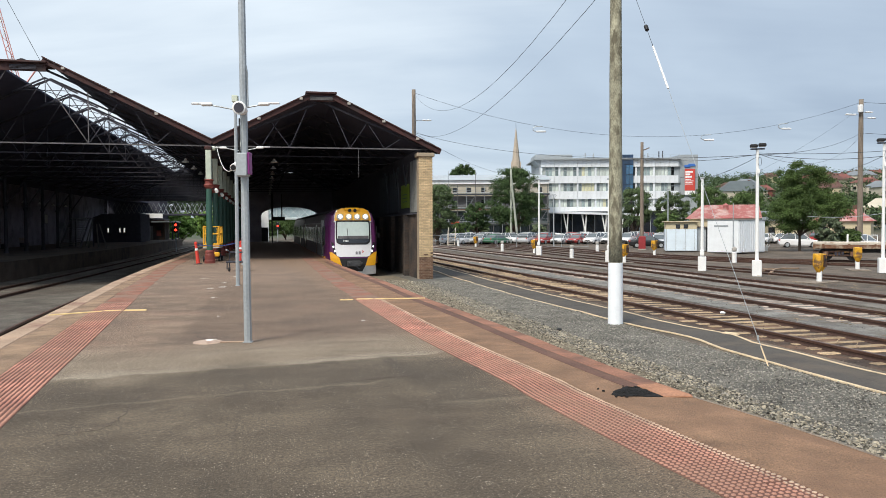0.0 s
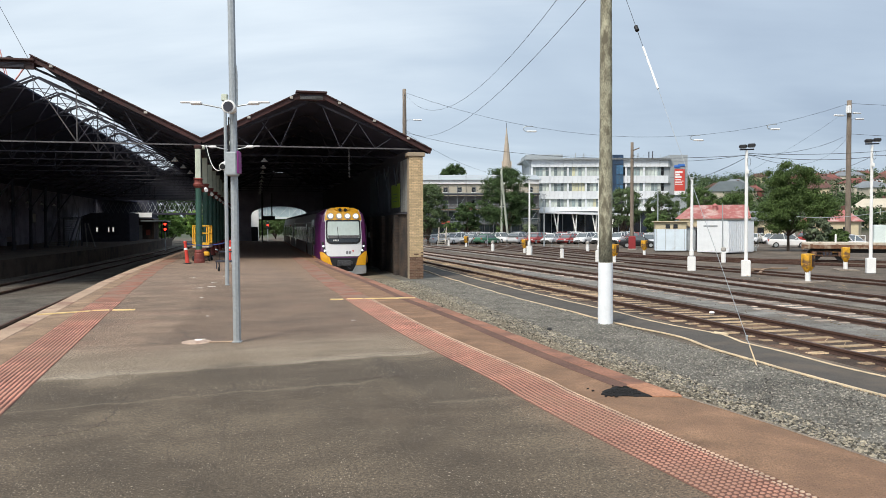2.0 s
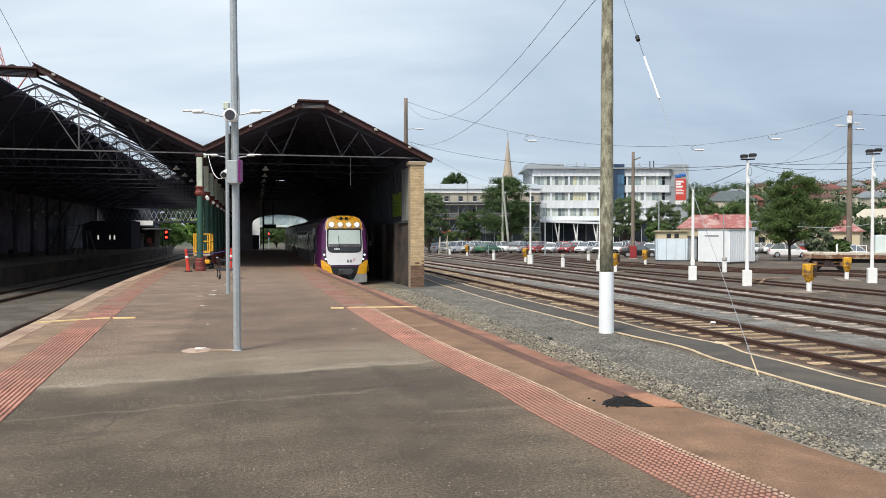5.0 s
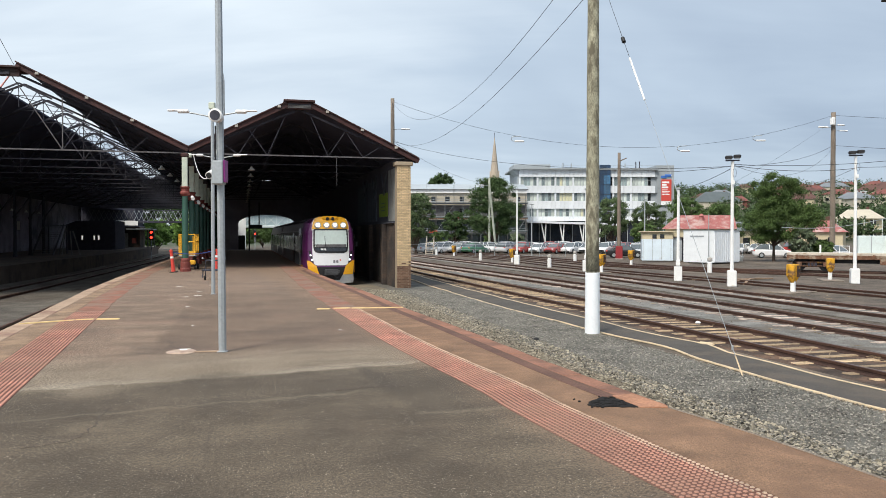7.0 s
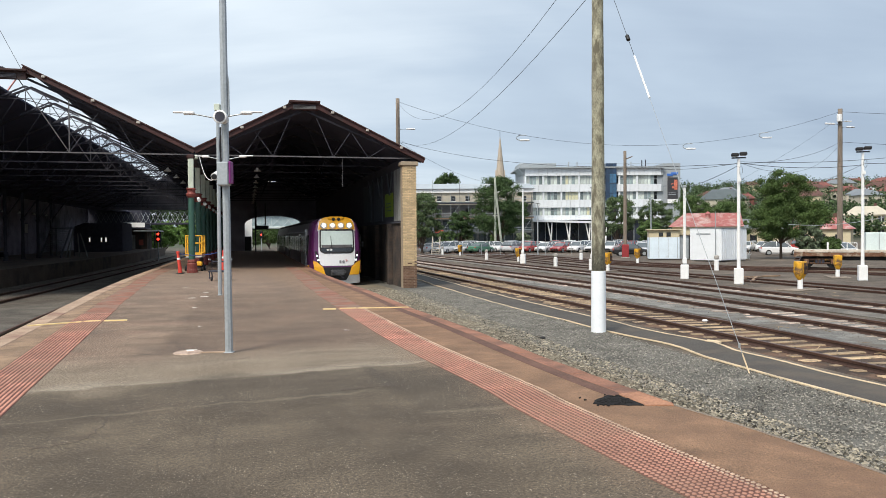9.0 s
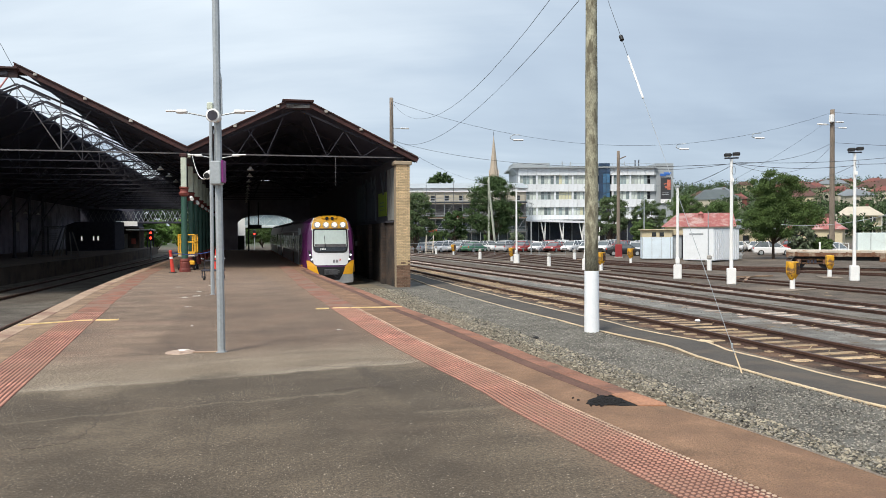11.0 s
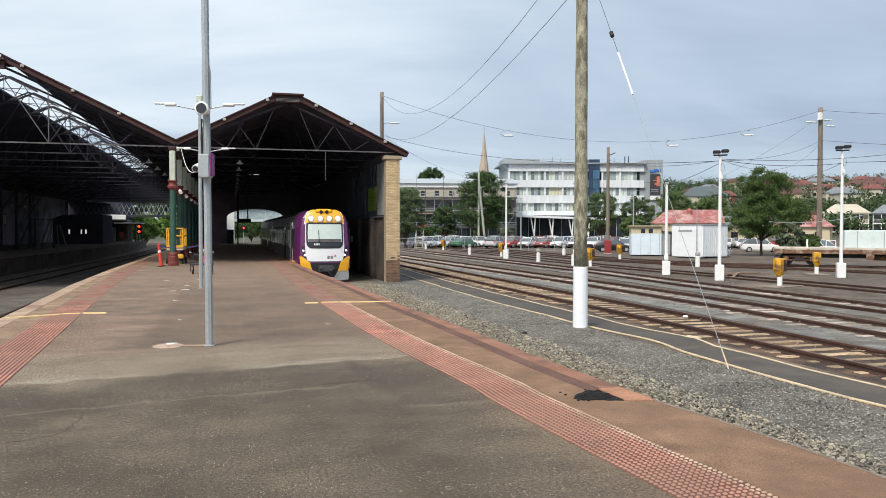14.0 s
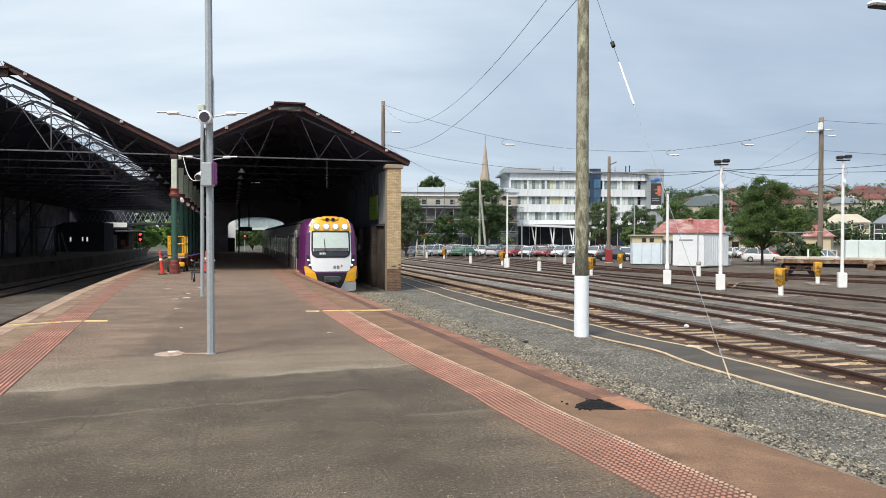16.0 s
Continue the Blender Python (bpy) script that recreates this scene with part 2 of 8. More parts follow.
    l.new(wv.outputs[1], crack.inputs["Vector"])
    line = math2('MULTIPLY', ranged(crack.outputs[0], 0.002, 0.006, 1.0, 0.0), ranged(blot, 0.46, 0.56))
    col = mixc(math2('MULTIPLY', line, 0.3), col, (0.05, 0.042, 0.036))
    l.new(col, b.inputs["Base Color"])
    bp = n.new("ShaderNodeBump")
    bp.inputs["Strength"].default_value = 0.55
    bp.inputs["Distance"].default_value = 0.012
    l.new(math2('ADD', grit, math2('MULTIPLY', fleck, 0.6)), bp.inputs["Height"])
    l.new(bp.outputs[0], b.inputs["Normal"])
    return m


def glassy(name, col, rough=0.08):
    m = mat(name, col, rough, 0.0, 0.1, 1.0, 6.0, spec=0.8)
    return m


M = {}
M["asphalt"] = asphalt("asphalt")
M["yard"] = mat("yard", (0.104, 0.082, 0.063), 0.95, var=0.6, scale=1.3, fine=30, bump=0.4, stain=(0.170, 0.132, 0.100), stain_scale=0.3)
M["path"] = mat("path", (0.080, 0.070, 0.060), 0.9, var=0.3, scale=1.0, fine=60, bump=0.3, stain=(0.11, 0.09, 0.072), stain_scale=0.7)
M["ballast"] = mat("ballast", (0.140, 0.133, 0.116), 0.95, var=0.5, scale=1.2, fine=45, bump=0.9)
M["ballast_warm"] = mat("ballast_warm", (0.120, 0.106, 0.088), 0.95, var=0.6, scale=1.2, fine=40, bump=0.9, stain=(0.085, 0.068, 0.055), stain_scale=0.35)
M["cinder"] = mat("cinder", (0.064, 0.044, 0.033), 0.95, var=0.55, scale=1.4, fine=40, bump=0.9, stain=(0.21, 0.120, 0.075), stain_scale=0.8, stain_at=(0.48, 0.66))
M["stone_dark"] = mat("stone_dark", (0.125, 0.098, 0.078), 0.95, var=0.25, scale=1.2, fine=60, island=0.8)
M["ballast_dark"] = mat("ballast_dark", (0.200, 0.192, 0.176), 0.95, var=0.55, scale=1.6, fine=40, bump=0.9, stain=(0.135, 0.115, 0.096), stain_scale=0.5)
M["stone"] = mat("stone", (0.202, 0.188, 0.161), 0.95, var=0.25, scale=1.2, fine=60, island=0.82)
M["stone_brown"] = mat("stone_brown", (0.235, 0.208, 0.158), 0.95, var=0.3, scale=1.2, fine=60, island=0.95)
M["coping"] = mat("coping", (0.300, 0.142, 0.092), 0.9, var=0.3, scale=1.3, fine=40, bump=0.4, stain=(0.17, 0.088, 0.062), stain_scale=0.8, rnd=0.05, laid=True)
M["coping_cream"] = mat("coping_cream", (0.42, 0.295, 0.208), 0.9, var=0.25, scale=1.3, fine=40, bump=0.3, stain=(0.27, 0.16, 0.115), stain_scale=0.6, rnd=0.04, laid=True)
# base darkened for shade between studs, studs lightened for their highlights
M["tactile"] = mat("tactile", (0.122, 0.043, 0.032), 0.8, var=0.3, scale=1.5, fine=30, stain=(0.17, 0.085, 0.060), stain_scale=0.5, stain_at=(0.38, 0.62), rnd=0.18, laid=True)
M["stud"] = mat("stud", (0.50, 0.235, 0.170), 0.75, var=0.5, scale=1.5, fine=30, stain=(0.37, 0.205, 0.145), stain_scale=0.5, stain_at=(0.38, 0.62), rnd=0.18, laid=True)
M["yellow_line"] = mat("yellow_line", (0.82, 0.62, 0.30), 0.8, var=0.2, scale=4, fine=40, stain=(0.5, 0.34, 0.19), stain_scale=3, stain_at=(0.58, 0.75))
M["cream_line"] = mat("cream_line", (0.66, 0.52, 0.34), 0.85, var=0.3, scale=3, fine=30)
# rust colour taken darker for the shade on the rail sides
M["rail"] = mat("rail", (0.062, 0.033, 0.025), 0.85, 0.1, var=0.35, scale=2, fine=30)
M["railhead"] = mat("railhead", (0.125, 0.070, 0.052), 0.45, 0.5, var=0.35, scale=2, fine=30, stretch=(4, 0.4, 1))
M["sleeper"] = mat("sleeper", (0.46, 0.335, 0.21), 0.95, var=0.5, scale=3, fine=30, bump=0.5, rnd=0.3, stretch=(1, 5, 1), stain=(0.19, 0.14, 0.10), stain_scale=1.8, stain_at=(0.52, 0.66), laid=True)
M["sleeper_grey"] = mat("sleeper_grey", (0.46, 0.37, 0.31), 0.95, var=0.45, scale=3, fine=30, bump=0.5, rnd=0.45, stain=(0.20, 0.165, 0.14), stain_scale=1.6, stain_at=(0.46, 0.62), laid=True)
M["paint_pale"] = mat("paint_pale", (0.62, 0.58, 0.52), 0.8, var=0.3, scale=8, fine=60)
def brickwork(name, a, b, joint, soot_and_shade):
    """Laid bricks of real size on upright walls, with soot in large stains."""
    m = bpy.data.materials.new(name)
    m.use_nodes = True
    n, l = m.node_tree.nodes, m.node_tree.links
    p = n["Principled BSDF"]
    p.inputs["Roughness"].default_value = 0.95
    sep = n.new("ShaderNodeSeparateXYZ")
    l.new(n.new("ShaderNodeNewGeometry").outputs["Position"], sep.inputs[0])
    add = n.new("ShaderNodeMath")
    l.new(sep.outputs[0], add.inputs[0])
    l.new(sep.outputs[1], add.inputs[1])
    cmb = n.new("ShaderNodeCombineXYZ")
    l.new(add.outputs[0], cmb.inputs[0])
    l.new(sep.outputs[2], cmb.inputs[1])
    t = n.new("ShaderNodeTexBrick")
    l.new(cmb.outputs[0], t.inputs["Vector"])
    for k, v in (("Scale", 1.0), ("Brick Width", 0.23), ("Row Height", 0.08), ("Mortar Size", 0.007), ("Mortar Smooth", 0.2)):
        t.inputs[k].default_value = v
    for k, v in (("Color1", a), ("Color2", b), ("Mortar", joint)):
        t.inputs[k].default_value = (*v, 1)
    ns = n.new("ShaderNodeTexNoise")
    ns.inputs["Scale"].default_value = 0.9
    ns.inputs["Detail"].default_value = 7
    l.new(n.new("ShaderNodeTexCoord").outputs["Object"], ns.inputs["Vector"])
    r = n.new("ShaderNodeMapRange")
    r.inputs["From Min"].default_value, r.inputs["From Max"].default_value = 0.42, 0.62
    l.new(ns.outputs[0], r.inputs[0])
    mx = n.new("ShaderNodeMix")
    mx.data_type = 'RGBA'
    l.new(r.outputs[0], mx.inputs[0])
    l.new(t.outputs[0], mx.inputs[6])
    mx.inputs[7].default_value = (*soot_and_shade, 1)
    l.new(mx.outputs[2], p.inputs["Base Color"])
    bp = n.new("ShaderNodeBump")
    bp.inputs["Strength"].default_value, bp.inputs["Distance"].default_value = 0.5, 0.01
    l.new(t.outputs[1], bp.inputs["Height"])
    bp.invert = True
    l.new(bp.outputs[0], p.inputs["Normal"])
    return m


M["brick_sooty"] = brickwork("brick_sooty", (0.105, 0.072, 0.054), (0.066, 0.048, 0.04), (0.085, 0.075, 0.066), (0.038, 0.034, 0.034))
M["wood_plank"] = mat("wood_plank", (0.30, 0.20, 0.13), 0.9, var=0.35, scale=2, fine=30, bump=0.4)
M["crack"] = mat("crack", (0.075, 0.06, 0.048), 0.95, var=0.4, scale=6, fine=50)
M["pole_pale"] = mat("pole_pale", (0.36, 0.385, 0.32), 0.9, var=0.25, scale=2, fine=20)
M["leaf_far"] = mat("leaf_far", (0.066, 0.100, 0.046), 0.8, var=0.25, scale=0.3, fine=2, island=0.6, spec=0.15)
M["panel_blue"] = mat("panel_blue", (0.075, 0.088, 0.105), 0.8, var=0.35, scale=1, fine=12, stretch=(1, 3, 0.4))
M["crane_red"] = mat("crane_red", (0.60, 0.27, 0.25), 0.6, var=0.1)
M["lip"] = mat("lip", (0.27, 0.225, 0.18), 0.9, var=0.4, scale=4, fine=40, stain=(0.15, 0.11, 0.085), stain_scale=2.0)
M["pit_pink"] = mat("pit_pink", (0.50, 0.37, 0.29), 0.85, var=0.3, scale=4, fine=40, stain=(0.30, 0.2, 0.15), stain_scale=5)
M["relay_red"] = mat("relay_red", (0.30, 0.03, 0.035), 0.5, var=0.15, scale=2, fine=20)
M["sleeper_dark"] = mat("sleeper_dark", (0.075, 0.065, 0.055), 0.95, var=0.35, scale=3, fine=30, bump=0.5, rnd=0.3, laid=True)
M["station_wall"] = mat("station_wall", (0.25, 0.24, 0.29), 0.95, var=0.35, scale=0.7, fine=14, stain=(0.13, 0.125, 0.15), stain_scale=0.4)
M["bracket"] = mat("bracket", (0.46, 0.43, 0.39), 0.9, var=0.25, scale=3, fine=20)
M["deck_pale"] = mat("deck_pale", (0.56, 0.50, 0.42), 0.9, var=0.25, scale=2, fine=20, stain=(0.32, 0.2, 0.13), stain_scale=1.5, stain_at=(0.5, 0.7))
M["brick"] = mat("brick", (0.60, 0.45, 0.27), 0.9, var=0.2, scale=3, fine=40, rnd=0.16, bump=0.3, laid=True)
M["brick_dark"] = mat("brick_dark", (0.20, 0.12, 0.08), 0.9, var=0.3, scale=3, fine=40, rnd=0.25, bump=0.3, laid=True)
M["coping_dark"] = mat("coping_dark", (0.135, 0.07, 0.05), 0.9, var=0.35, scale=1.5, fine=40, bump=0.4)
M["slab_orange"] = mat("slab_orange", (0.44, 0.215, 0.125), 0.9, var=0.3, scale=2.5, fine=40, bump=0.3, stain=(0.30, 0.15, 0.095), stain_scale=2)
M["red_band"] = mat("red_band", (0.265, 0.115, 0.078), 0.9, var=0.4, scale=2.6, fine=50, bump=0.3, stain=(0.255, 0.165, 0.118), stain_scale=1.1, stain_at=(0.44, 0.56))
M["panel_grey"] = mat("panel_grey", (0.16, 0.16, 0.16), 0.8, var=0.2, scale=1, fine=12)
M["mortar"] = mat("mortar", (0.36, 0.29, 0.21), 0.95, var=0.15)
M["shed_wall"] = mat("shed_wall", (0.27, 0.26, 0.30), 0.95, var=0.3, scale=1, fine=20)
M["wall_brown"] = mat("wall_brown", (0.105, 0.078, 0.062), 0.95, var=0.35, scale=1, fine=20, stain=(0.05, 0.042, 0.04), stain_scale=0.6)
# the blue lift in these dark shed colours stands for veiling glare
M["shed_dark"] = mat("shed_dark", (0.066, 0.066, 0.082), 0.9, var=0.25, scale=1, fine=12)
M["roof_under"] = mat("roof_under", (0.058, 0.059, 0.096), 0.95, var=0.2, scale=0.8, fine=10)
M["barge"] = mat("barge", (0.056, 0.017, 0.015), 0.65, var=0.35, scale=2, fine=20, stain=(0.036, 0.018, 0.017), stain_scale=0.8)
# rafter and steel carry the same blue lift for glare
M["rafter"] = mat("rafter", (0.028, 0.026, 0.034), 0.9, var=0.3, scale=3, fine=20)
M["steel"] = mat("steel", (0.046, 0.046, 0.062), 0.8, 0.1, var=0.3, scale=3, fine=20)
M["concrete"] = mat("concrete", (0.40, 0.38, 0.35), 0.9, var=0.15, scale=2, fine=20, bump=0.2)
M["steel_pale"] = mat("steel_pale", (0.45, 0.47, 0.47), 0.6, 0.1, var=0.2, scale=2, fine=20)
M["panel_grey_2"] = mat("steel_mid", (0.125, 0.12, 0.125), 0.7, 0.2, var=0.4, scale=2, fine=20)
M["galv"] = mat("galv", (0.40, 0.43, 0.45), 0.5, 0.35, var=0.15, scale=2, fine=25)
M["white"] = mat("white", (0.86, 0.86, 0.85), 0.5, var=0.06, scale=2, fine=20, stain=(0.74, 0.73, 0.71), stain_scale=1.5, stain_at=(0.6, 0.85))
M["foot_white"] = mat("foot_white", (0.88, 0.91, 0.94), 0.6, var=0.05, scale=3, fine=25, stain=(0.72, 0.72, 0.70), stain_scale=2.5, stain_at=(0.64, 0.82))
M["white_corr"] = mat("white_corr", (0.83, 0.86, 0.89), 0.5, var=0.06, scale=2, fine=15, stain=(0.66, 0.63, 0.60), stain_scale=1.0, stain_at=(0.62, 0.85))
M["green"] = mat("green", (0.035, 0.10, 0.075), 0.5, var=0.2, scale=3, fine=25)
M["oxide"] = mat("oxide", (0.20, 0.045, 0.035), 0.6, var=0.2, scale=3, fine=25)
M["cream"] = mat("cream", (0.55, 0.60, 0.50), 0.6, var=0.15, scale=3, fine=25)
M["wood_pole"] = mat("wood_pole", (0.355, 0.34, 0.25), 0.95, var=0.5, scale=2.5, fine=22, bump=0.8, stain=(0.15, 0.135, 0.095), stain_scale=2.6, stain_at=(0.46, 0.60), stretch=(2, 2, 0.8))
M["wood_brown"] = mat("wood_brown", (0.215, 0.175, 0.14), 0.95, var=0.35, scale=2, fine=30, bump=0.5, stretch=(3, 3, 0.5))
M["wire"] = mat("wire", (0.03, 0.03, 0.033), 0.6, var=0.1)
M["black"] = mat("black", (0.012, 0.012, 0.014), 0.6, var=0.3)
# dark colour that makes daylit faces look deep in shade
M["soot_and_shade"] = mat("soot_and_shade", (0.060, 0.060, 0.078), 1.0, var=0.3, spec=0.05)
M["tar"] = mat("tar", (0.022, 0.021, 0.021), 0.95, var=0.4, scale=4, fine=50, bump=0.8, spec=0.2)
M["train_yellow"] = mat("train_yellow", (0.85, 0.42, 0.02), 0.35, var=0.06, scale=1, fine=10, coat=0.3)
M["train_white"] = mat("train_white", (0.78, 0.78, 0.80), 0.3, var=0.04, scale=1, fine=10, coat=0.3)
M["train_purple"] = mat("train_purple", (0.11, 0.018, 0.105), 0.35, var=0.08, scale=1, fine=10, coat=0.3)
M["train_side"] = mat("train_side", (0.17, 0.155, 0.155), 0.4, 0.2, var=0.12, scale=1, fine=12)
M["office_grey_mark"] = mat("mark_grey", (0.26, 0.26, 0.28), 0.4, var=0.05)
M["coupler"] = mat("coupler", (0.075, 0.075, 0.08), 0.5, 0.3, var=0.4, scale=4, fine=20)
M["train_roof"] = mat("train_roof", (0.035, 0.032, 0.034), 0.7, var=0.2)
M["train_silver"] = mat("train_silver", (0.45, 0.46, 0.47), 0.4, 0.3, var=0.1, scale=2, fine=14)
M["glass_dark"] = glassy("glass_dark", (0.02, 0.022, 0.025))
M["glass_pale"] = mat("glass_pale", (0.62, 0.71, 0.67), 0.15, var=0.06, scale=1, fine=8, spec=0.8)
M["lamp_white"] = mat("lamp_white", (1.0, 0.97, 0.88), 0.3, emit=1.4, var=0.02)
M["lamp_warm"] = mat("lamp_warm", (1.0, 0.80, 0.52), 0.3, emit=1.2, var=0.02)
M["marker_glow"] = mat("marker_glow", (0.85, 0.93, 1.0), 0.3, emit=1.1, var=0.02)
M["lamp_dim"] = mat("lamp_dim", (1.0, 0.95, 0.88), 0.3, emit=0.45, var=0.02)
M["lamp_red"] = mat("lamp_red", (1.0, 0.04, 0.02), 0.3, emit=2.5, var=0.02)
M["safety_yellow"] = mat("safety_yellow", (0.80, 0.42, 0.03), 0.5, var=0.12, scale=3, fine=20, stain=(0.25, 0.13, 0.05), stain_scale=3, stain_at=(0.55, 0.75))
M["indicator_yellow"] = mat("indicator_yellow", (0.70, 0.36, 0.02), 0.6, var=0.25, scale=2.5, fine=20, stain=(0.16, 0.085, 0.04), stain_scale=2.2, stain_at=(0.48, 0.60))
M["safety_red"] = mat("safety_red", (0.65, 0.06, 0.04), 0.5, var=0.1)
M["purple"] = mat("purple", (0.22, 0.02, 0.18), 0.5, var=0.1)
M["leaf"] = mat("leaf", (0.095, 0.148, 0.050), 0.65, var=0.25, scale=0.6, fine=3, island=0.42, spec=0.15)
M["leaf_deep"] = mat("leaf_deep", (0.076, 0.120, 0.036), 0.6, var=0.25, scale=0.6, fine=3, island=0.42, spec=0.15)
M["leaf_light"] = mat("leaf_light", (0.19, 0.31, 0.08), 0.65, var=0.25, scale=0.6, fine=3, island=0.5, spec=0.15)
M["leaf_dark"] = mat("leaf_dark", (0.066, 0.108, 0.042), 0.7, var=0.25, scale=0.6, fine=3, island=0.42, spec=0.15)
M["bark"] = mat("bark", (0.09, 0.065, 0.05), 0.95, var=0.3, scale=2, fine=12, bump=0.5)
M["bridge_panel"] = mat("bridge_panel", (0.40, 0.50, 0.53), 0.7, var=0.15, scale=1, fine=8)
M["stud_dusty"] = mat("stud_dusty", (0.50, 0.36, 0.26), 0.8, var=0.35, scale=1.5, fine=30, rnd=0.12, laid=True)
M["earth"] = mat("earth", (0.20, 0.165, 0.115), 0.95, var=0.45, scale=1.3, fine=40, bump=0.8, stain=(0.14, 0.125, 0.10), stain_scale=0.7)
M["rust_dark"] = mat("rust_dark", (0.085, 0.045, 0.03), 0.9, var=0.5, scale=3, fine=20, stain=(0.35, 0.19, 0.03), stain_scale=3.0, stain_at=(0.55, 0.66))
M["slate_dark"] = mat("slate_dark", (0.10, 0.12, 0.125), 0.7, var=0.15, scale=0.4, fine=4)
M["car_glass"] = mat("car_glass", (0.12, 0.14, 0.15), 0.06, var=0.1, scale=1, fine=6, spec=1.0)
M["panel_warm"] = mat("panel_warm", (0.30, 0.31, 0.30), 0.8, var=0.3, scale=1.2, fine=14, stain=(0.17, 0.17, 0.165), stain_scale=1.1, stretch=(1, 3, 0.5))
# pale base stands for daylight reflected in the side windows
M["train_window"] = mat("train_window", (0.50, 0.49, 0.45), 0.12, var=0.25, scale=0.8, fine=6, spec=0.9, rnd=0.35)
M["office_clad"] = mat("office_clad", (0.74, 0.77, 0.80), 0.5, var=0.07, scale=0.3, fine=3, rnd=0.05, stretch=(1, 1, 0.3))
M["office_yellow"] = mat("office_yellow", (0.62, 0.60, 0.40), 0.3, var=0.2, scale=0.3, fine=3, spec=0.8)
M["shop_glass"] = mat("shop_glass", (0.016, 0.022, 0.035), 0.1, var=0.3, scale=0.4, fine=3, spec=0.7, rnd=0.5)
M["screen_dark"] = mat("screen_dark", (0.045, 0.045, 0.05), 0.4, var=0.25, scale=0.5, fine=3)
M["screen_coral"] = mat("screen_coral", (0.62, 0.19, 0.12), 0.5, var=0.3, scale=0.6, fine=3)
M["scaffold_glass"] = mat("scaffold_glass", (0.055, 0.072, 0.075), 0.25, var=0.3, scale=0.4, fine=3, spec=0.35, rnd=0.5)
M["roof_zinc"] = mat("roof_zinc", (0.40, 0.44, 0.47), 0.55, var=0.1, scale=0.4, fine=4)
M["path_pale"] = mat("path_pale", (0.185, 0.168, 0.146), 0.95, var=0.55, scale=1.1, fine=40, bump=0.9, stain=(0.115, 0.10, 0.085), stain_scale=0.6)


# ---- mesh building ----
class Geo:
    """Vertices and faces of one mesh."""

    def __init__(self):
        self.v, self.f = [], []

    def add(self, verts, faces):
        o = len(self.v)
        self.v += [tuple(p) for p in verts]
        self.f += [tuple(i + o for i in f) for f in faces]
        return self

    def box(self, c, s, b=0.0, rot=None):
        """A box at centre c of size s, with chamfered edges b wide."""
        hx, hy, hz = s[0] / 2, s[1] / 2, s[2] / 2
        if b <= 0:
            vs = [(x, y, z) for x in (-hx, hx) for y in (-hy, hy) for z in (-hz, hz)]
            fs = [(0, 1, 3, 2), (4, 6, 7, 5), (0, 4, 5, 1), (2, 3, 7, 6), (0, 2, 6, 4), (1, 5, 7, 3)]
        else:
            vs, idx, fs = [], {}, []
            for sx in (-1, 1):
                for sy in (-1, 1):
                    for sz in (-1, 1):
                        for a in range(3):
                            p = [sx * (hx - b), sy * (hy - b), sz * (hz - b)]
                            p[a] = (sx * hx, sy * hy, sz * hz)[a]
                            idx[sx, sy, sz, a] = len(vs)
                            vs.append(tuple(p))
            for a in range(3):
                u, w = [(1, 2), (2, 0), (0, 1)][a]
                for sg in (-1, 1):
                    loop = []
                    for su, sw in ((-1, -1), (1, -1), (1, 1), (-1, 1)):
                        k = [0, 0, 0]
                        k[a], k[u], k[w] = sg, su, sw
                        loop.append(idx[k[0], k[1], k[2], a])
                    fs.append(tuple(loop if sg > 0 else loop[::-1]))
                for su in (-1, 1):
                    for sw in (-1, 1):
                        k0, k1 = [0, 0, 0], [0, 0, 0]
                        k0[a], k1[a] = -1, 1
                        k0[u] = k1[u] = su
                        k0[w] = k1[w] = sw
                        q = (idx[(*k0, u)], idx[(*k1, u)], idx[(*k1, w)], idx[(*k0, w)])
                        fs.append(q if su * sw > 0 else q[::-1])
            for sx in (-1, 1):
                for sy in (-1, 1):
                    for sz in (-1, 1):
                        q = tuple(idx[sx, sy, sz, a] for a in range(3))
                        fs.append(q if sx * sy * sz > 0 else q[::-1])
        m = rot if rot is not None else Matrix.Identity(3)
        return self.add([tuple(m @ Vector(p) + Vector(c)) for p in vs], fs)

    def span(self, p0, p1, b=0.0):
        """A box from corner p0 to corner p1."""
        return self.box([(a + c) / 2 for a, c in zip(p0, p1)], [abs(c - a) for a, c in zip(p0, p1)], b)

    def cyl(self, p0, p1, r0, r1=None, n=10, caps=True):
        r1 = r0 if r1 is None else r1
        p0, p1 = Vector(p0), Vector(p1)
        q = (p1 - p0).to_track_quat("Z", "Y").to_matrix()
        vs = []
        for p, r in ((p0, r0), (p1, r1)):
            for i in range(n):
                a = 2 * math.pi * i / n
                vs.append(tuple(p + q @ Vector((math.cos(a) * r, math.sin(a) * r, 0))))
        fs = [(i, (i + 1) % n, n + (i + 1) % n, n + i) for i in range(n)]
        if caps:
            fs += [tuple(range(n))[::-1], tuple(range(n, 2 * n))]
        return self.add(vs, fs)

    def tube(self, pts, r, n=6):
        """A round bar swept through the points, in one piece."""
        pts = [Vector(p) for p in pts]
        secs = []
        for k, p in enumerate(pts):
            d = pts[min(k + 1, len(pts) - 1)] - pts[max(k - 1, 0)]
            q = d.to_track_quat("Z", "Y").to_matrix()
            secs.append([tuple(p + q @ Vector((math.cos(2 * math.pi * i / n) * r, math.sin(2 * math.pi * i / n) * r, 0))) for i in range(n)])
        return self.loft(secs)

    def beam(self, p0, p1, w, h):
        """A bar of section w by h from p0 to p1, h in the upright plane."""
        p0, p1 = Vector(p0), Vector(p1)
        d = p1 - p0
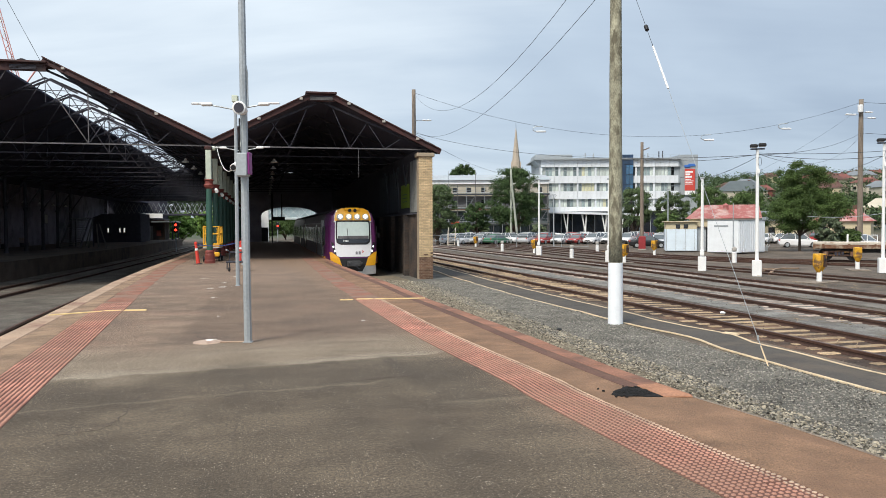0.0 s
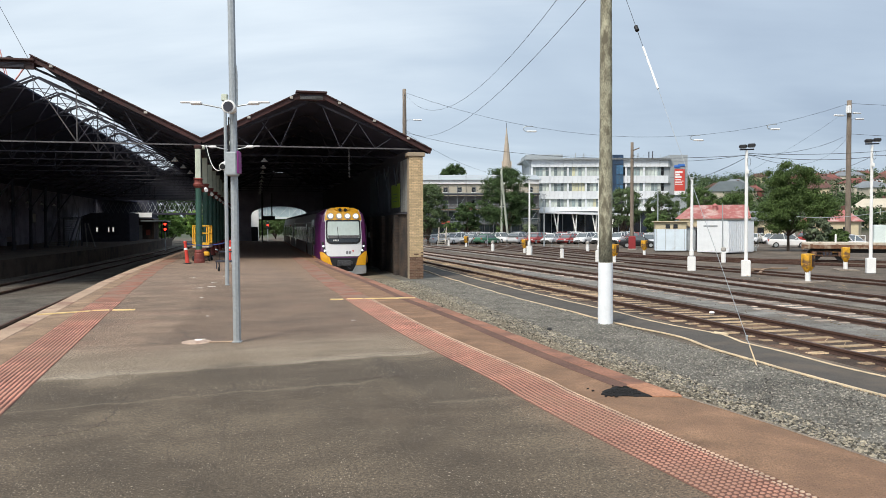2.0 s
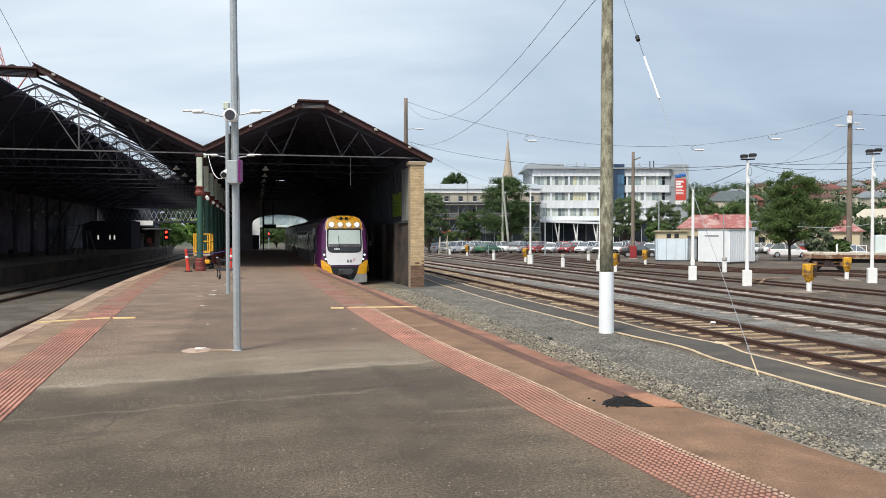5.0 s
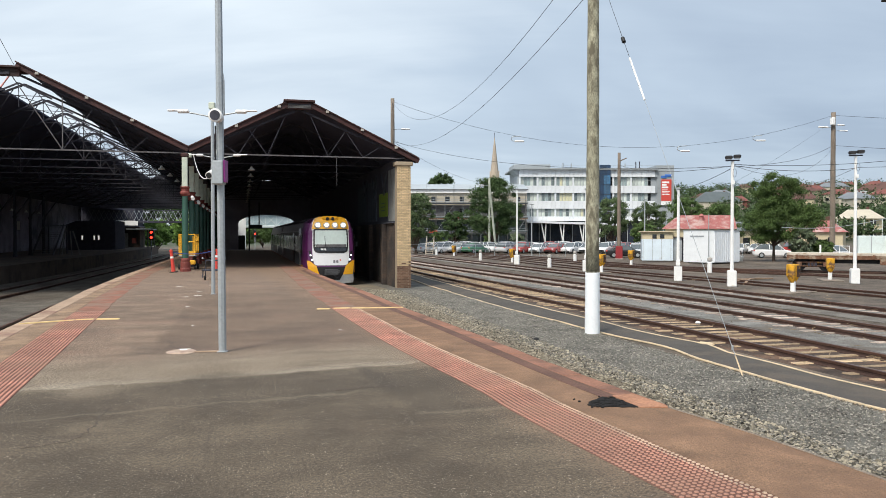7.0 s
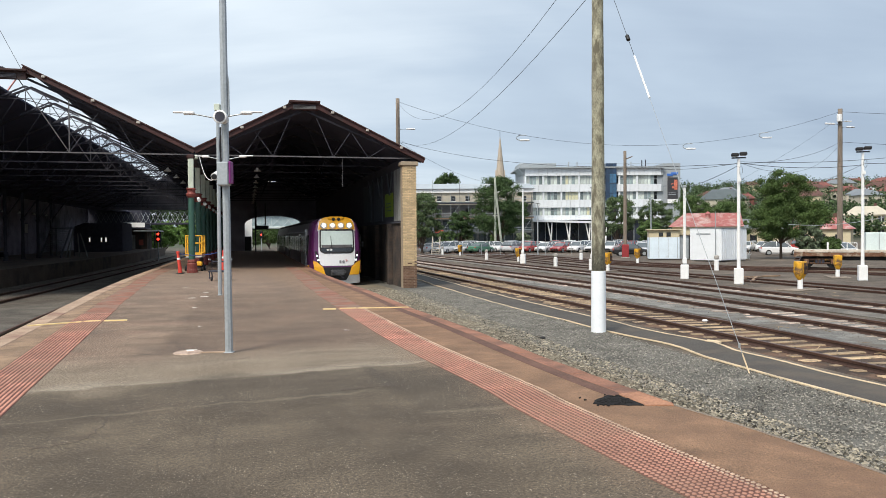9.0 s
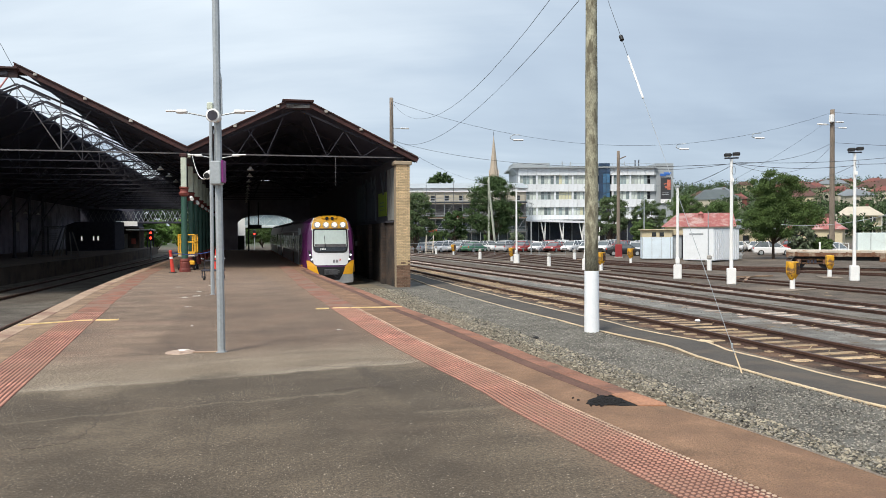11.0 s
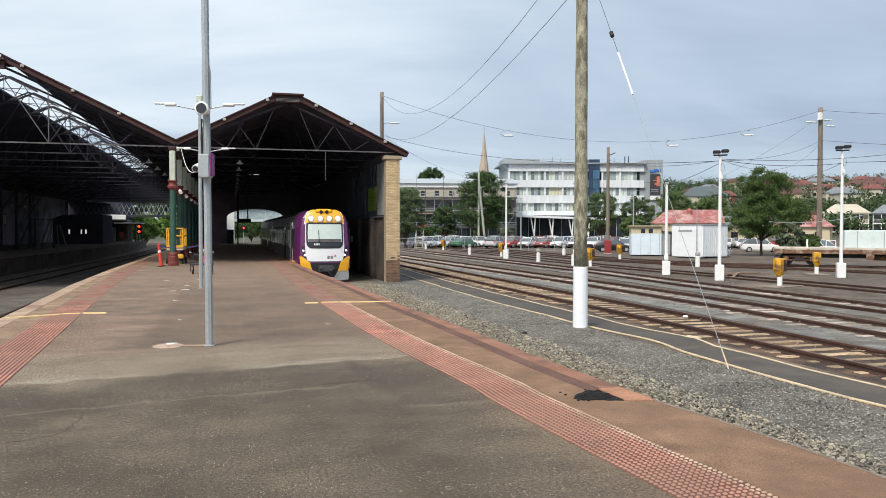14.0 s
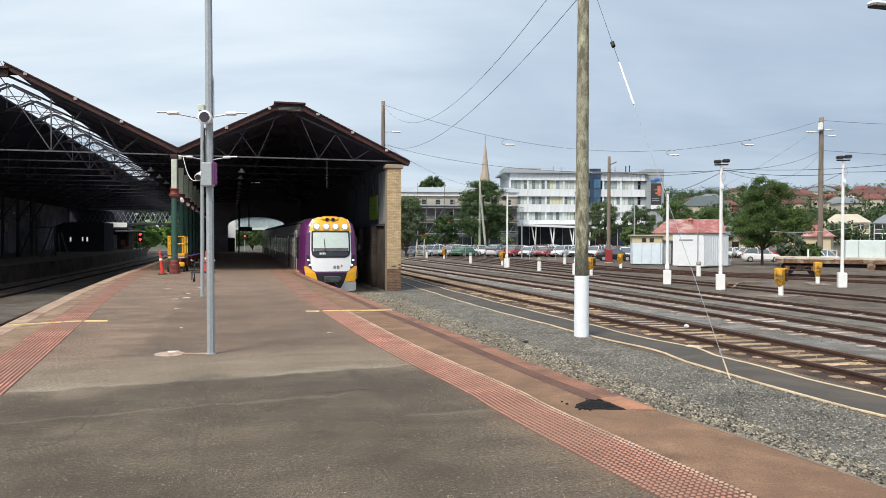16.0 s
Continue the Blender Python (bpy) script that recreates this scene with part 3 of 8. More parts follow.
        q = d.to_track_quat("Y", "Z").to_matrix()
        return self.box((p0 + p1) / 2, (w, d.length, h), 0, q)

    def lathe(self, prof, c=(0, 0, 0), n=16):
        vs, fs = [], []
        for r, z in prof:
            for i in range(n):
                a = 2 * math.pi * i / n
                vs.append((c[0] + r * math.cos(a), c[1] + r * math.sin(a), c[2] + z))
        for k in range(len(prof) - 1):
            for i in range(n):
                j = (i + 1) % n
                fs.append((k * n + i, k * n + j, (k + 1) * n + j, (k + 1) * n + i))
        fs.append(tuple(range(n))[::-1])
        fs.append(tuple(range((len(prof) - 1) * n, len(prof) * n)))
        return self.add(vs, fs)

    def loft(self, secs, caps=True):
        n = len(secs[0])
        vs = [p for s in secs for p in s]
        fs = [(k * n + i, k * n + (i + 1) % n, (k + 1) * n + (i + 1) % n, (k + 1) * n + i) for k in range(len(secs) - 1) for i in range(n)]
        if caps:
            fs += [tuple(range(n))[::-1], tuple(range((len(secs) - 1) * n, len(secs) * n))]
        return self.add(vs, fs)

    def ribbon(self, left, right, z0, z1):
        """A slab between two lines in plan, from height z0 up to z1."""
        n = len(left)
        vs = [(x, y, z1) for x, y in left] + [(x, y, z1) for x, y in right] + [(x, y, z0) for x, y in left] + [(x, y, z0) for x, y in right]
        fs = []
        for i in range(n - 1):
            fs += [(i, n + i, n + i + 1, i + 1), (2 * n + i, 2 * n + i + 1, 3 * n + i + 1, 3 * n + i), (i, i + 1, 2 * n + i + 1, 2 * n + i), (n + i, 3 * n + i, 3 * n + i + 1, n + i + 1)]
        fs += [(0, 2 * n, 3 * n, n), (n - 1, 2 * n - 1, 4 * n - 1, 3 * n - 1)]
        return self.add(vs, fs)

    def mesh(self, name, material, smooth=False):
        me = bpy.data.meshes.new(name)
        me.from_pydata(self.v, [], self.f)
        if material is not None:
            me.materials.append(material)
        if smooth:
            me.polygons.foreach_set("use_smooth", [True] * len(me.polygons))
        me.update()
        return me


def part(name, g, material, parent=None, label="", smooth=False, m=None):
    """One mesh object under a thing or under a part."""
    ob = new(name, g if isinstance(g, bpy.types.Mesh) else g.mesh(name, material, smooth))
    if parent is not None:
        ob.parent = parent
    if m is not None:
        ob.matrix_basis = m
    return tagged(ob, label) if label else ob


def thing(name, label, category, m=None, group="", kind=""):
    ob = new(name)
    ob.empty_display_size = 0.2
    if m is not None:
        ob.matrix_basis = m
    return tagged(ob, label, category, group, kind)


def solid(name, g, material, label, category, m=None, group="", kind="", smooth=False):
    """A thing that is one mesh."""
    return tagged(part(name, g, material, None, "", smooth, m), label, category, group, kind)


def along(line, y):
    """x of a line in plan at y."""
    for (x0, y0), (x1, y1) in zip(line, line[1:]):
        if y <= y1 or (x1, y1) == line[-1]:
            k = (y - y0) / (y1 - y0)
            return x0 + (x1 - x0) * k


def sag(a, b, drop, n=14):
    a, b = Vector(a), Vector(b)
    return [tuple(a.lerp(b, i / n) - Vector((0, 0, drop * 4 * (i / n) * (1 - i / n)))) for i in range(n + 1)]


# ---- ground ----
RAIL_Z, GROUND_Z, BED_Z = -1.10, -1.0, -1.25


def land(x, y):
    """Height of the ground: flat yard, a town hill beyond it."""
    d = math.hypot(x, y)
    k = min(1, max(0, (d - 150) / 420))
    k = k * k * (3 - 2 * k)
    side = min(1, max(0, (x * 0.98 - y * 0.10 + 40) / 200))
    return GROUND_Z + 29 * k * side


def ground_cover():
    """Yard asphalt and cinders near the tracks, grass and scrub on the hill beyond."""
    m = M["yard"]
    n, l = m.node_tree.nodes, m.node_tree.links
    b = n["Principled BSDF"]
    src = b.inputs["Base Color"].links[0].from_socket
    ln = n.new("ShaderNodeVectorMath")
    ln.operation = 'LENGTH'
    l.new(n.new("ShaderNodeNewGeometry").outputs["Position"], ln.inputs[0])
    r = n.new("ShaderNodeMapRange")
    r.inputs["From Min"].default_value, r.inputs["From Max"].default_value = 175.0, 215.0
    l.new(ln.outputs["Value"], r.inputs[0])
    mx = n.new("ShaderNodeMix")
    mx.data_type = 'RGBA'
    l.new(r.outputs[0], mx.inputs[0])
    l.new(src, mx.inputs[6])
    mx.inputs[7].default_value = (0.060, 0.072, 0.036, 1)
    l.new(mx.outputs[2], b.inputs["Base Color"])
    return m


def ground():
    g = Geo()
    xs = [-2500, -900, -400, -200, -100, -60, -30, -14, -4.5, 3.0, 6.0] + [6 + 12 * i for i in range(1, 60)] + [900, 1300, 2500]
    ys = [-2500, -600, -200, -60, -12] + [12 * i for i in range(0, 70)] + [1000, 1400, 2500]
    low = lambda x, y: BED_Z if -14 <= x <= 3.0 + 0.01 and -12 <= y <= 300 else land(x, y)
    vs = [(x, y, low(x, y)) for y in ys for x in xs]
    n = len(xs)
    g.add(vs, [(j * n + i, j * n + i + 1, (j + 1) * n + i + 1, (j + 1) * n + i) for j in range(len(ys) - 1) for i in range(n - 1)])
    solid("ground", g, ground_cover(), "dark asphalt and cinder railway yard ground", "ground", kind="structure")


ground()

# lines of the platform in plan
EDGE_R = [(4.5, -8), (4.42, 3.0), (4.35, 5.0), (4.25, 6.1), (4.10, 6.95), (4.0, 8.5), (3.94, 9.85), (3.85, 13.6), (3.66, 17.4), (3.60, 22.1), (3.42, 26.8), (3.16, 34), (3.10, 45), (3.10, 92)]
EDGE_L = [(-3.2, -8), (-3.55, 4), (-4.04, 13.3), (-4.24, 17.9), (-4.63, 25.8), (-4.83, 34.4), (-4.9, 52), (-4.9, 92)]
TACT_R = [(3.45, -8), (3.3, -2), (3.07, 4.4), (2.97, 5.5), (2.89, 6.5), (2.84, 7.3), (2.835, 8.0), (2.77, 8.9), (2.68, 9.9), (2.565, 11.4), (2.46, 13.4), (2.41, 15.1), (2.31, 18.1), (2.17, 25.8), (2.2, 39.7), (2.2, 60)]
TACT_L = [(-1.85, -8), (-1.97, 0), (-2.51, 7.1), (-2.67, 9.4), (-2.82, 11.8), (-2.98, 14.2), (-3.11, 16.1), (-3.25, 18.5), (-3.54, 23.2), (-4.13, 36.5), (-4.2, 60)]


def platform():
    ys = [-8 + 0.9 * i for i in range(112)]
    g = Geo().ribbon([(along(EDGE_L, y) + 0.32, y) for y in ys], [(along(EDGE_R, y) - 0.22, y) for y in ys], BED_Z, 0)
    solid("platform", g, M["asphalt"], "worn brown asphalt station platform between the tracks", "platform", kind="structure")


platform()


def edge_wall():
    ys = [-8 + 0.9 * i for i in range(112)]
    for name, line, w, sg in (("platform_edge_east", EDGE_R, 0.22, 1), ("platform_edge_west", EDGE_L, 0.32, -1)):
        a = [(along(line, y) - sg * w, y) for y in ys]
        b = [(along(line, y) - sg * 0.03, y) for y in ys]
        if sg < 0:
            a, b = b, a
        solid(name, Geo().ribbon(a, b, BED_Z, -0.16), M["brick_sooty"], "dark brick retaining wall below the platform coping", "wall", kind="structure")


edge_wall()


# ---- tracks in the yard ----
def rail_geo(line, z, x_off, ys):
    """A flat-bottomed rail along a line in plan; its head is the top 35 mm."""
    foot, head = Geo(), Geo()
    sec = [(-0.078, -0.16), (0.078, -0.16), (0.078, -0.135), (0.034, -0.11), (0.03, -0.045), (-0.03, -0.045), (-0.034, -0.11), (-0.078, -0.135)]
    top = [(-0.044, -0.055), (0.044, -0.055), (0.044, -0.008), (0.033, 0), (-0.033, 0), (-0.044, -0.008)]
    for g, s in ((foot, sec), (head, top)):
        g.loft([[(along(line, y) + x_off + a, y, z + b) for a, b in s] for y in ys])
    return foot, head


def track(line, z, y0, y1, wood, label, pitch=0.63, buried=0.0, gauge=1.6):
    t = thing("railway_track", label, "railway track", kind="structure")
    ys = [y0 + (y1 - y0) * i / 30 for i in range(31)]
    for s in (-1, 1):
        foot, head = rail_geo(line, z, s * (gauge / 2 + 0.036), ys)
        r = part("rail", foot, M["rail"], t)
        part("rail_head", head, M["railhead"], r, "worn steel running surface")
    kinds = [Geo().box((dx, 0, 0), (ln, wd, 0.13), 0.012).mesh("sleeper", wood) for dx, ln, wd in ((0, 2.65, 0.23), (0.06, 2.5, 0.21), (-0.08, 2.7, 0.25), (0.1, 2.35, 0.19))]
    y, k = y0, 0
    while y < y1 and k < 300:
        s = part("sleeper", random.choice(kinds), None, t)
        s.matrix_basis = pose(along(line, y) + random.uniform(-0.04, 0.04), y, z - 0.115 - 0.065 - buried + random.uniform(-0.012, 0.008), 0, 0, random.uniform(-1.5, 1.5))
        y += pitch * random.uniform(0.95, 1.05)
        k += 1
    return t


YARD_Z = -0.85
TRACK_1 = [(12.3, 4), (12.5, 14), (12.6, 20), (12.55, 30), (12.62, 45), (12.6, 70), (12.4, 140)]
TRACK_2 = [(16.4, 4), (16.5, 17), (16.85, 25), (16.9, 34), (16.4, 50), (15.7, 75), (15.2, 140)]
TRACK_3 = [(20.6, 10), (20.8, 22), (21.1, 31), (21.8, 44), (21.4, 68), (20.4, 140)]
TRACK_4 = [(27.6, 16), (27.3, 30), (27.0, 38), (26.2, 47), (26.0, 60), (27.2, 80), (27.5, 140)]
TRACK_5 = [(42.0, 24), (37.4, 42), (33.0, 50), (30.2, 62), (30.6, 90), (30.0, 140)]
track(TRACK_1, YARD_Z, 5, 110, M["sleeper"], "rusty railway track on weathered timber sleepers", buried=0.013)
track(TRACK_2, YARD_Z, 6, 110, M["sleeper_grey"], "rusty railway track on pale grey sleepers in ballast", buried=0.009)
track(TRACK_3, YARD_Z, 12, 110, M["sleeper_grey"], "rusty siding track half sunk in cinders", buried=0.010)
track(TRACK_4, YARD_Z - 0.04, 18, 130, M["sleeper"], "disused siding track sunk in asphalt", buried=0.02)
track(TRACK_5, YARD_Z - 0.04, 26, 130, M["sleeper"], "disused siding track sunk in asphalt", buried=0.02)
track([(4.7, -10), (4.7, 130)], RAIL_Z, 8, 110, M["sleeper_grey"], "platform track running into the train shed")
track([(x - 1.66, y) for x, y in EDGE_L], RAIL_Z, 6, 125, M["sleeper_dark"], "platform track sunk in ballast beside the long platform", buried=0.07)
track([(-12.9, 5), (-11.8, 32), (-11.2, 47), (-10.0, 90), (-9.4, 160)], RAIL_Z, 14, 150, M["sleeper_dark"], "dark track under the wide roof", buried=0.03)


def beds():
    ys = [-6 + 2 * i for i in range(60)]
    g = Geo().ribbon([(5.6, y) for y in ys], [(9.35, y) for y in ys], -1.2, GROUND_Z + 0.02)
    solid("ballast_bed", g, M["ballast"], "grey crushed stone ballast beside the platform track", "ballast", kind="structure")
    g = Geo().ribbon([(4.0, y) for y in ys], [(6.75 + 0.15 * math.sin(y * 0.7), y) for y in ys], -1.2, GROUND_Z + 0.027)
    solid("earth_verge", g, M["earth"], "brown earth and stones along the platform wall", "ballast", kind="structure")
    ys = [-6 + 2 * i for i in range(86)]
    g = Geo().ribbon([(-16.2, y) for y in ys], [(-4.0, y) for y in ys], -1.3, BED_Z + 0.02)
    solid("ballast_bed", g, M["ballast_warm"], "grey ballast between the platforms", "ballast", kind="structure")
    y2 = [4 + 3 * k for k in range(38)]
    g = Geo().ribbon([(along(TRACK_1, y) - 1.45, y) for y in y2], [(along(TRACK_1, y) + 1.7, y) for y in y2], -1.2, GROUND_Z + 0.004)
    solid("cinder_bed", g, M["cinder"], "dark brown cinders between weathered sleepers", "ballast", kind="structure")
    for i, ln in enumerate((TRACK_2, TRACK_3)):
        y2 = [5 + 3 * k for k in range(36)] if i == 0 else [11 + 3 * k for k in range(33)]
        g = Geo().ribbon([(along(ln, y) - (2.35 if i == 0 else 1.75), y) for y in y2], [(along(ln, y) + 1.5, y) for y in y2], -1.2, GROUND_Z + 0.012 + 0.004 * i)
        solid("ballast_bed", g, M["ballast_dark"], "grey crushed stone ballast around yard sleepers", "ballast", kind="structure")


beds()
_y3 = [12 + 2 * i for i in range(40)]
solid("infill_strip", Geo().ribbon([(along(TRACK_3, y) - 2.0, y) for y in _y3], [(along(TRACK_3, y) - 0.98, y) for y in _y3], -1.2, GROUND_Z + 0.045), M["path_pale"], "pale grey asphalt strip between two yard tracks", "path", kind="structure")
PATH_N = [(10.0, 3), (9.53, 10.2), (9.49, 11.6), (9.56, 13.3), (9.52, 14.2), (9.56, 15.0), (9.82, 16.4), (9.80, 17.3), (9.70, 18.4), (9.55, 19.7), (9.45, 23.4), (9.3, 29), (9.55, 40), (9.9, 47), (10.1, 90)]
PATH_F = [(11.0, 3), (10.71, 11.5), (10.63, 12.9), (10.76, 14.5), (10.74, 15.7), (11.06, 16.7), (10.99, 17.6), (10.72, 18.8), (10.68, 20.2), (10.78, 22.3), (10.65, 26.7), (10.75, 37.5), (11.2, 53), (11.3, 90)]


def service_path():
    ys = [3 + 0.6 * i for i in range(140)]
    g = Geo().ribbon([(along(PATH_N, y), y) for y in ys], [(along(PATH_F, y), y) for y in ys], -1.2, GROUND_Z + 0.024)
    solid("service_path", g, M["path"], "smooth dark asphalt walkway beside the yard track", "path", kind="structure")
    for ln, ph in ((PATH_N, 0.0), (PATH_F, 2.0)):
        wob = lambda y: 0.025 * math.sin(y * 0.9 + ph) + 0.02 * math.sin(y * 2.3 + ph)
        g = Geo().ribbon([(along(ln, y) - 0.038 + wob(y), y) for y in ys], [(along(ln, y) + 0.038 + wob(y), y) for y in ys], GROUND_Z + 0.01, GROUND_Z + 0.033)
        solid("painted_line", g, M["cream_line"], "uneven cream painted line along the walkway", "line marking", kind="structure")


service_path()
_rim = [(11.10 + 0.17 * math.cos(0.42 * k) * (1 + 0.35 * math.sin(3.1 * k)), 17.05 + 0.26 * math.sin(0.42 * k) * (1 + 0.3 * math.cos(2.3 * k))) for k in range(15)]
solid("paint_spill", Geo().loft([[(x, y, GROUND_Z) for x, y in _rim], [(x, y, GROUND_Z + 0.028) for x, y in _rim]]), M["cream_line"], "spilt cream paint beside the walkway line", "paint spill", kind="structure")


# ---- train shed ----
SY, SEND, WEND = 38.5, 92.0, 116.0
VX, VZ = -2.42, 5.66       # valley between the two roofs
RX, RZ = 2.72, 7.85        # ridge of the narrow roof
EX, EZ = 8.55, 5.42        # outer eave
LRX, LRZ = -10.62, 9.66    # ridge of the wide roof
LEX, LEZ = -19.0, 5.6
LSLOPE = (LRZ - VZ) / (VX - LRX)


def slab(name, p0, p1, y0, y1, th, material, label):
    """A sloping roof sheet between two points of the gable (x, z), with corrugations left to the material."""
    (x0, z0), (x1, z1) = p0, p1
    g = Geo().loft([[(x0, y, z0), (x1, y, z1), (x1, y, z1 + th), (x0, y, z0 + th)] for y in (y0, y1)])
    return solid(name, g, material, label, "roof", kind="structure")


def shed():
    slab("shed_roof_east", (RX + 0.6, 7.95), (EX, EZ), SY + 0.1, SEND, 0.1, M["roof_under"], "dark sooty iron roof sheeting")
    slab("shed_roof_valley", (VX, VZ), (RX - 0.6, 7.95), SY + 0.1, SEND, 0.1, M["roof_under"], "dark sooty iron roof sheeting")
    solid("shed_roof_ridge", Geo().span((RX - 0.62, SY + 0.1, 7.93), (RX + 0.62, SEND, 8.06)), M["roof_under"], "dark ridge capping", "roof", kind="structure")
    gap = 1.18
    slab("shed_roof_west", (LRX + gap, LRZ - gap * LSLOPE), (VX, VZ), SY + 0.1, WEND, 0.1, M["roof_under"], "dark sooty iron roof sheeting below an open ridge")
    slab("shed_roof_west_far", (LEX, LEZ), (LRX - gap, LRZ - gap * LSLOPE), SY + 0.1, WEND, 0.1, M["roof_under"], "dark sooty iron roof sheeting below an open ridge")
    solid("shed_roof_ridge_west", Geo().loft([[(LRX - gap - 0.1, y, LRZ - gap * LSLOPE + 0.06), (LRX, y, LRZ + 0.08), (LRX + gap + 0.1, y, LRZ - gap * LSLOPE + 0.06), (LRX + gap + 0.1, y, LRZ - gap * LSLOPE + 0.14), (LRX, y, LRZ + 0.16), (LRX - gap - 0.1, y, LRZ - gap * LSLOPE + 0.14)] for y in (WEND - 5, WEND)]), M["roof_under"], "dark capping closing the far end of the ridge", "roof", kind="structure")
    # barge boards of the front gable
    for a, b in (((VX, VZ), (RX - 0.6, RZ + 0.09)), ((RX + 0.6, RZ + 0.09), (EX + 0.1, EZ - 0.05)), ((LRX + 0.9, LRZ - 0.9 * LSLOPE), (VX, VZ)), ((LEX, LEZ), (LRX - 0.9, LRZ - 0.9 * LSLOPE))):
        g = Geo().beam((a[0], SY, a[1] + 0.05), (b[0], SY, b[1] + 0.05), 0.16, 0.24)
        g.beam((a[0], SY - 0.02, a[1] + 0.185), (b[0], SY - 0.02, b[1] + 0.185), 0.26, 0.05)
        ob = solid("barge_board", g, M["barge"], "rusty red-brown barge board with capping on the shed gable", "barge board", group="gable barge boards")
        for f in ((0.12, 0.40, 0.665) if a[0] < VX else (0.48, 0.92) if a[0] < 0 else (0.14, 0.46, 0.78)):
            c = Geo().box((a[0] + (b[0] - a[0]) * f, SY - 0.12, a[1] + (b[1] - a[1]) * f + 0.12), (0.16, 0.08, 0.13), 0.02)
            part("bracket", c, M["bracket"], ob, "pale bolted bracket")
    for x, z in ((RX, RZ + 0.05), (LRX + 0.1, 8.88)):
        v = thing("ridge_vent", "dark timber ridge vent box over the shed gable", "vent", group="ridge vents")
        part("roof", Geo().box((x, SY + 0.6, z + 0.28), (1.5 if x > 0 else 2.0, 1.6, 0.10), 0.02), M["barge"], v)
        part("front", Geo().box((x, SY + 0.02, z + 0.06), (1.3 if x > 0 else 1.9, 0.12, 0.36), 0.01), M["barge"], v)
        for k in range(4):
            part("louvre", Geo().box((x, SY - 0.06, z - 0.04 + 0.055 * k), (1.1, 0.05, 0.03)), M["panel_grey"] if k < 3 and x > 0 else M["shed_dark"], v)


shed()


def truss(m, x0, z0, xr, zr, x1, z1, zt, nodes, front=False, king=False):
    """A light steel roof truss: rafters, tie and webs. nodes: x of the joints on the tie."""
    t = thing("roof_truss", "thin riveted steel roof truss, dark with soot", "roof truss", m, group="roof trusses")
    up = lambda x: (z0 + (zr - z0) * (x - x0) / (xr - x0)) if x <= xr else (zr + (z1 - zr) * (x - xr) / (x1 - xr))
    # the front truss takes a lighter steel than those behind
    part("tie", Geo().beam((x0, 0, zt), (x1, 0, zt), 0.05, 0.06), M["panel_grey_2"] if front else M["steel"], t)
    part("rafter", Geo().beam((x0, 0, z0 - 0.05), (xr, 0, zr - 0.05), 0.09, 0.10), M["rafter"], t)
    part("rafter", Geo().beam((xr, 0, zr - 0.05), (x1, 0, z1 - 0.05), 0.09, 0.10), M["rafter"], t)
    for i, x in enumerate(nodes):
        if king and abs(x - xr) < 3.2:
            side = 1 if x > xr else -1
            part("post", Geo().beam((x - side * 0.12, 0.02, zt), (x - side * 0.12, 0.02, up(x) - 0.1), 0.045, 0.045), M["panel_grey_2"] if front else M["steel"], t)
            part("web", Geo().beam((x - side * 0.12, 0.04, zt), (xr + side * 0.55, 0.04, zr - 0.35), 0.04, 0.04), M["panel_grey_2"] if front else M["steel"], t)
            part("web", Geo().beam((x - side * 0.12, 0.04, zt), (x + side * 1.15, 0.04, up(x + side * 1.15) - 0.1), 0.035, 0.035), M["steel"], t)
            continue
        for d in (-0.85, 0.85):
            xx = x + d
            if x0 < xx < x1:
                part("web", Geo().beam((x, 0.02, zt), (xx, 0.02, up(xx) - 0.10), 0.03, 0.03), M["steel"], t)
    return t


def trusses():
    truss(pose(0, SY + 0.2, 0), VX, VZ, RX, RZ, EX, EZ, 5.55, (-0.16, 1.2, 4.12, 5.85), True)
    t = truss(pose(0, SY + 5.1, 0), VX, VZ, RX, RZ, EX, EZ, 5.55, (-0.16, 1.2, 4.12, 5.85))
    for k in range(2, 11):
        copy_thing(t, pose(0, SY + 0.2 + 4.9 * k, 0))
    truss(pose(0, SY + 0.2, 0), LEX, LEZ, LRX, LRZ - 0.3, VX, VZ, 5.56, (-16.5, -13.4, -7.76, -5.0), True, True)
    t = truss(pose(0, SY + 5.1, 0), LEX, LEZ, LRX, LRZ - 0.3, VX, VZ, 5.56, (-16.5, -13.4, -7.76, -5.0), False, True)
    for k in range(2, 16):
        copy_thing(t, pose(0, SY + 0.2 + 4.9 * k, 0))
    # lattice frames that cross the open ridge
    f = thing("ridge_lattice", "open lattice steel frame across the uncovered ridge", "roof frame", pose(0, SY + 4.0, 0), group="ridge lattice frames")
    top = 9.28
    zb = top - 1.5 * LSLOPE
    part("rafter", Geo().beam((LRX - 1.5, 0, zb - 0.1), (LRX, 0, top - 0.1), 0.05, 0.08), M["steel"], f)
    part("rafter", Geo().beam((LRX, 0, top - 0.1), (LRX + 1.5, 0, zb - 0.1), 0.05, 0.08), M["steel"], f)
    for dx in (-0.8, 0.8):
        part("brace", Geo().beam((LRX + dx, 0, top - 0.15 - abs(dx) * LSLOPE), (LRX - dx, 4.9, top - 0.15 - abs(dx) * LSLOPE), 0.03, 0.03), M["steel"], f)
    part("hanger", Geo().beam((LRX, 0, top - 0.15), (LRX, 0, top - 1.3), 0.03, 0.03), M["steel"], f)
    part("tie", Geo().beam((LRX - 1.3, 0, top - 0.72), (LRX + 1.3, 0, top - 0.72), 0.03, 0.03), M["steel"], f)
    for k in range(1, 14):
        copy_thing(f, pose(0, SY + 4.0 + 4.9 * k, 0))


trusses()


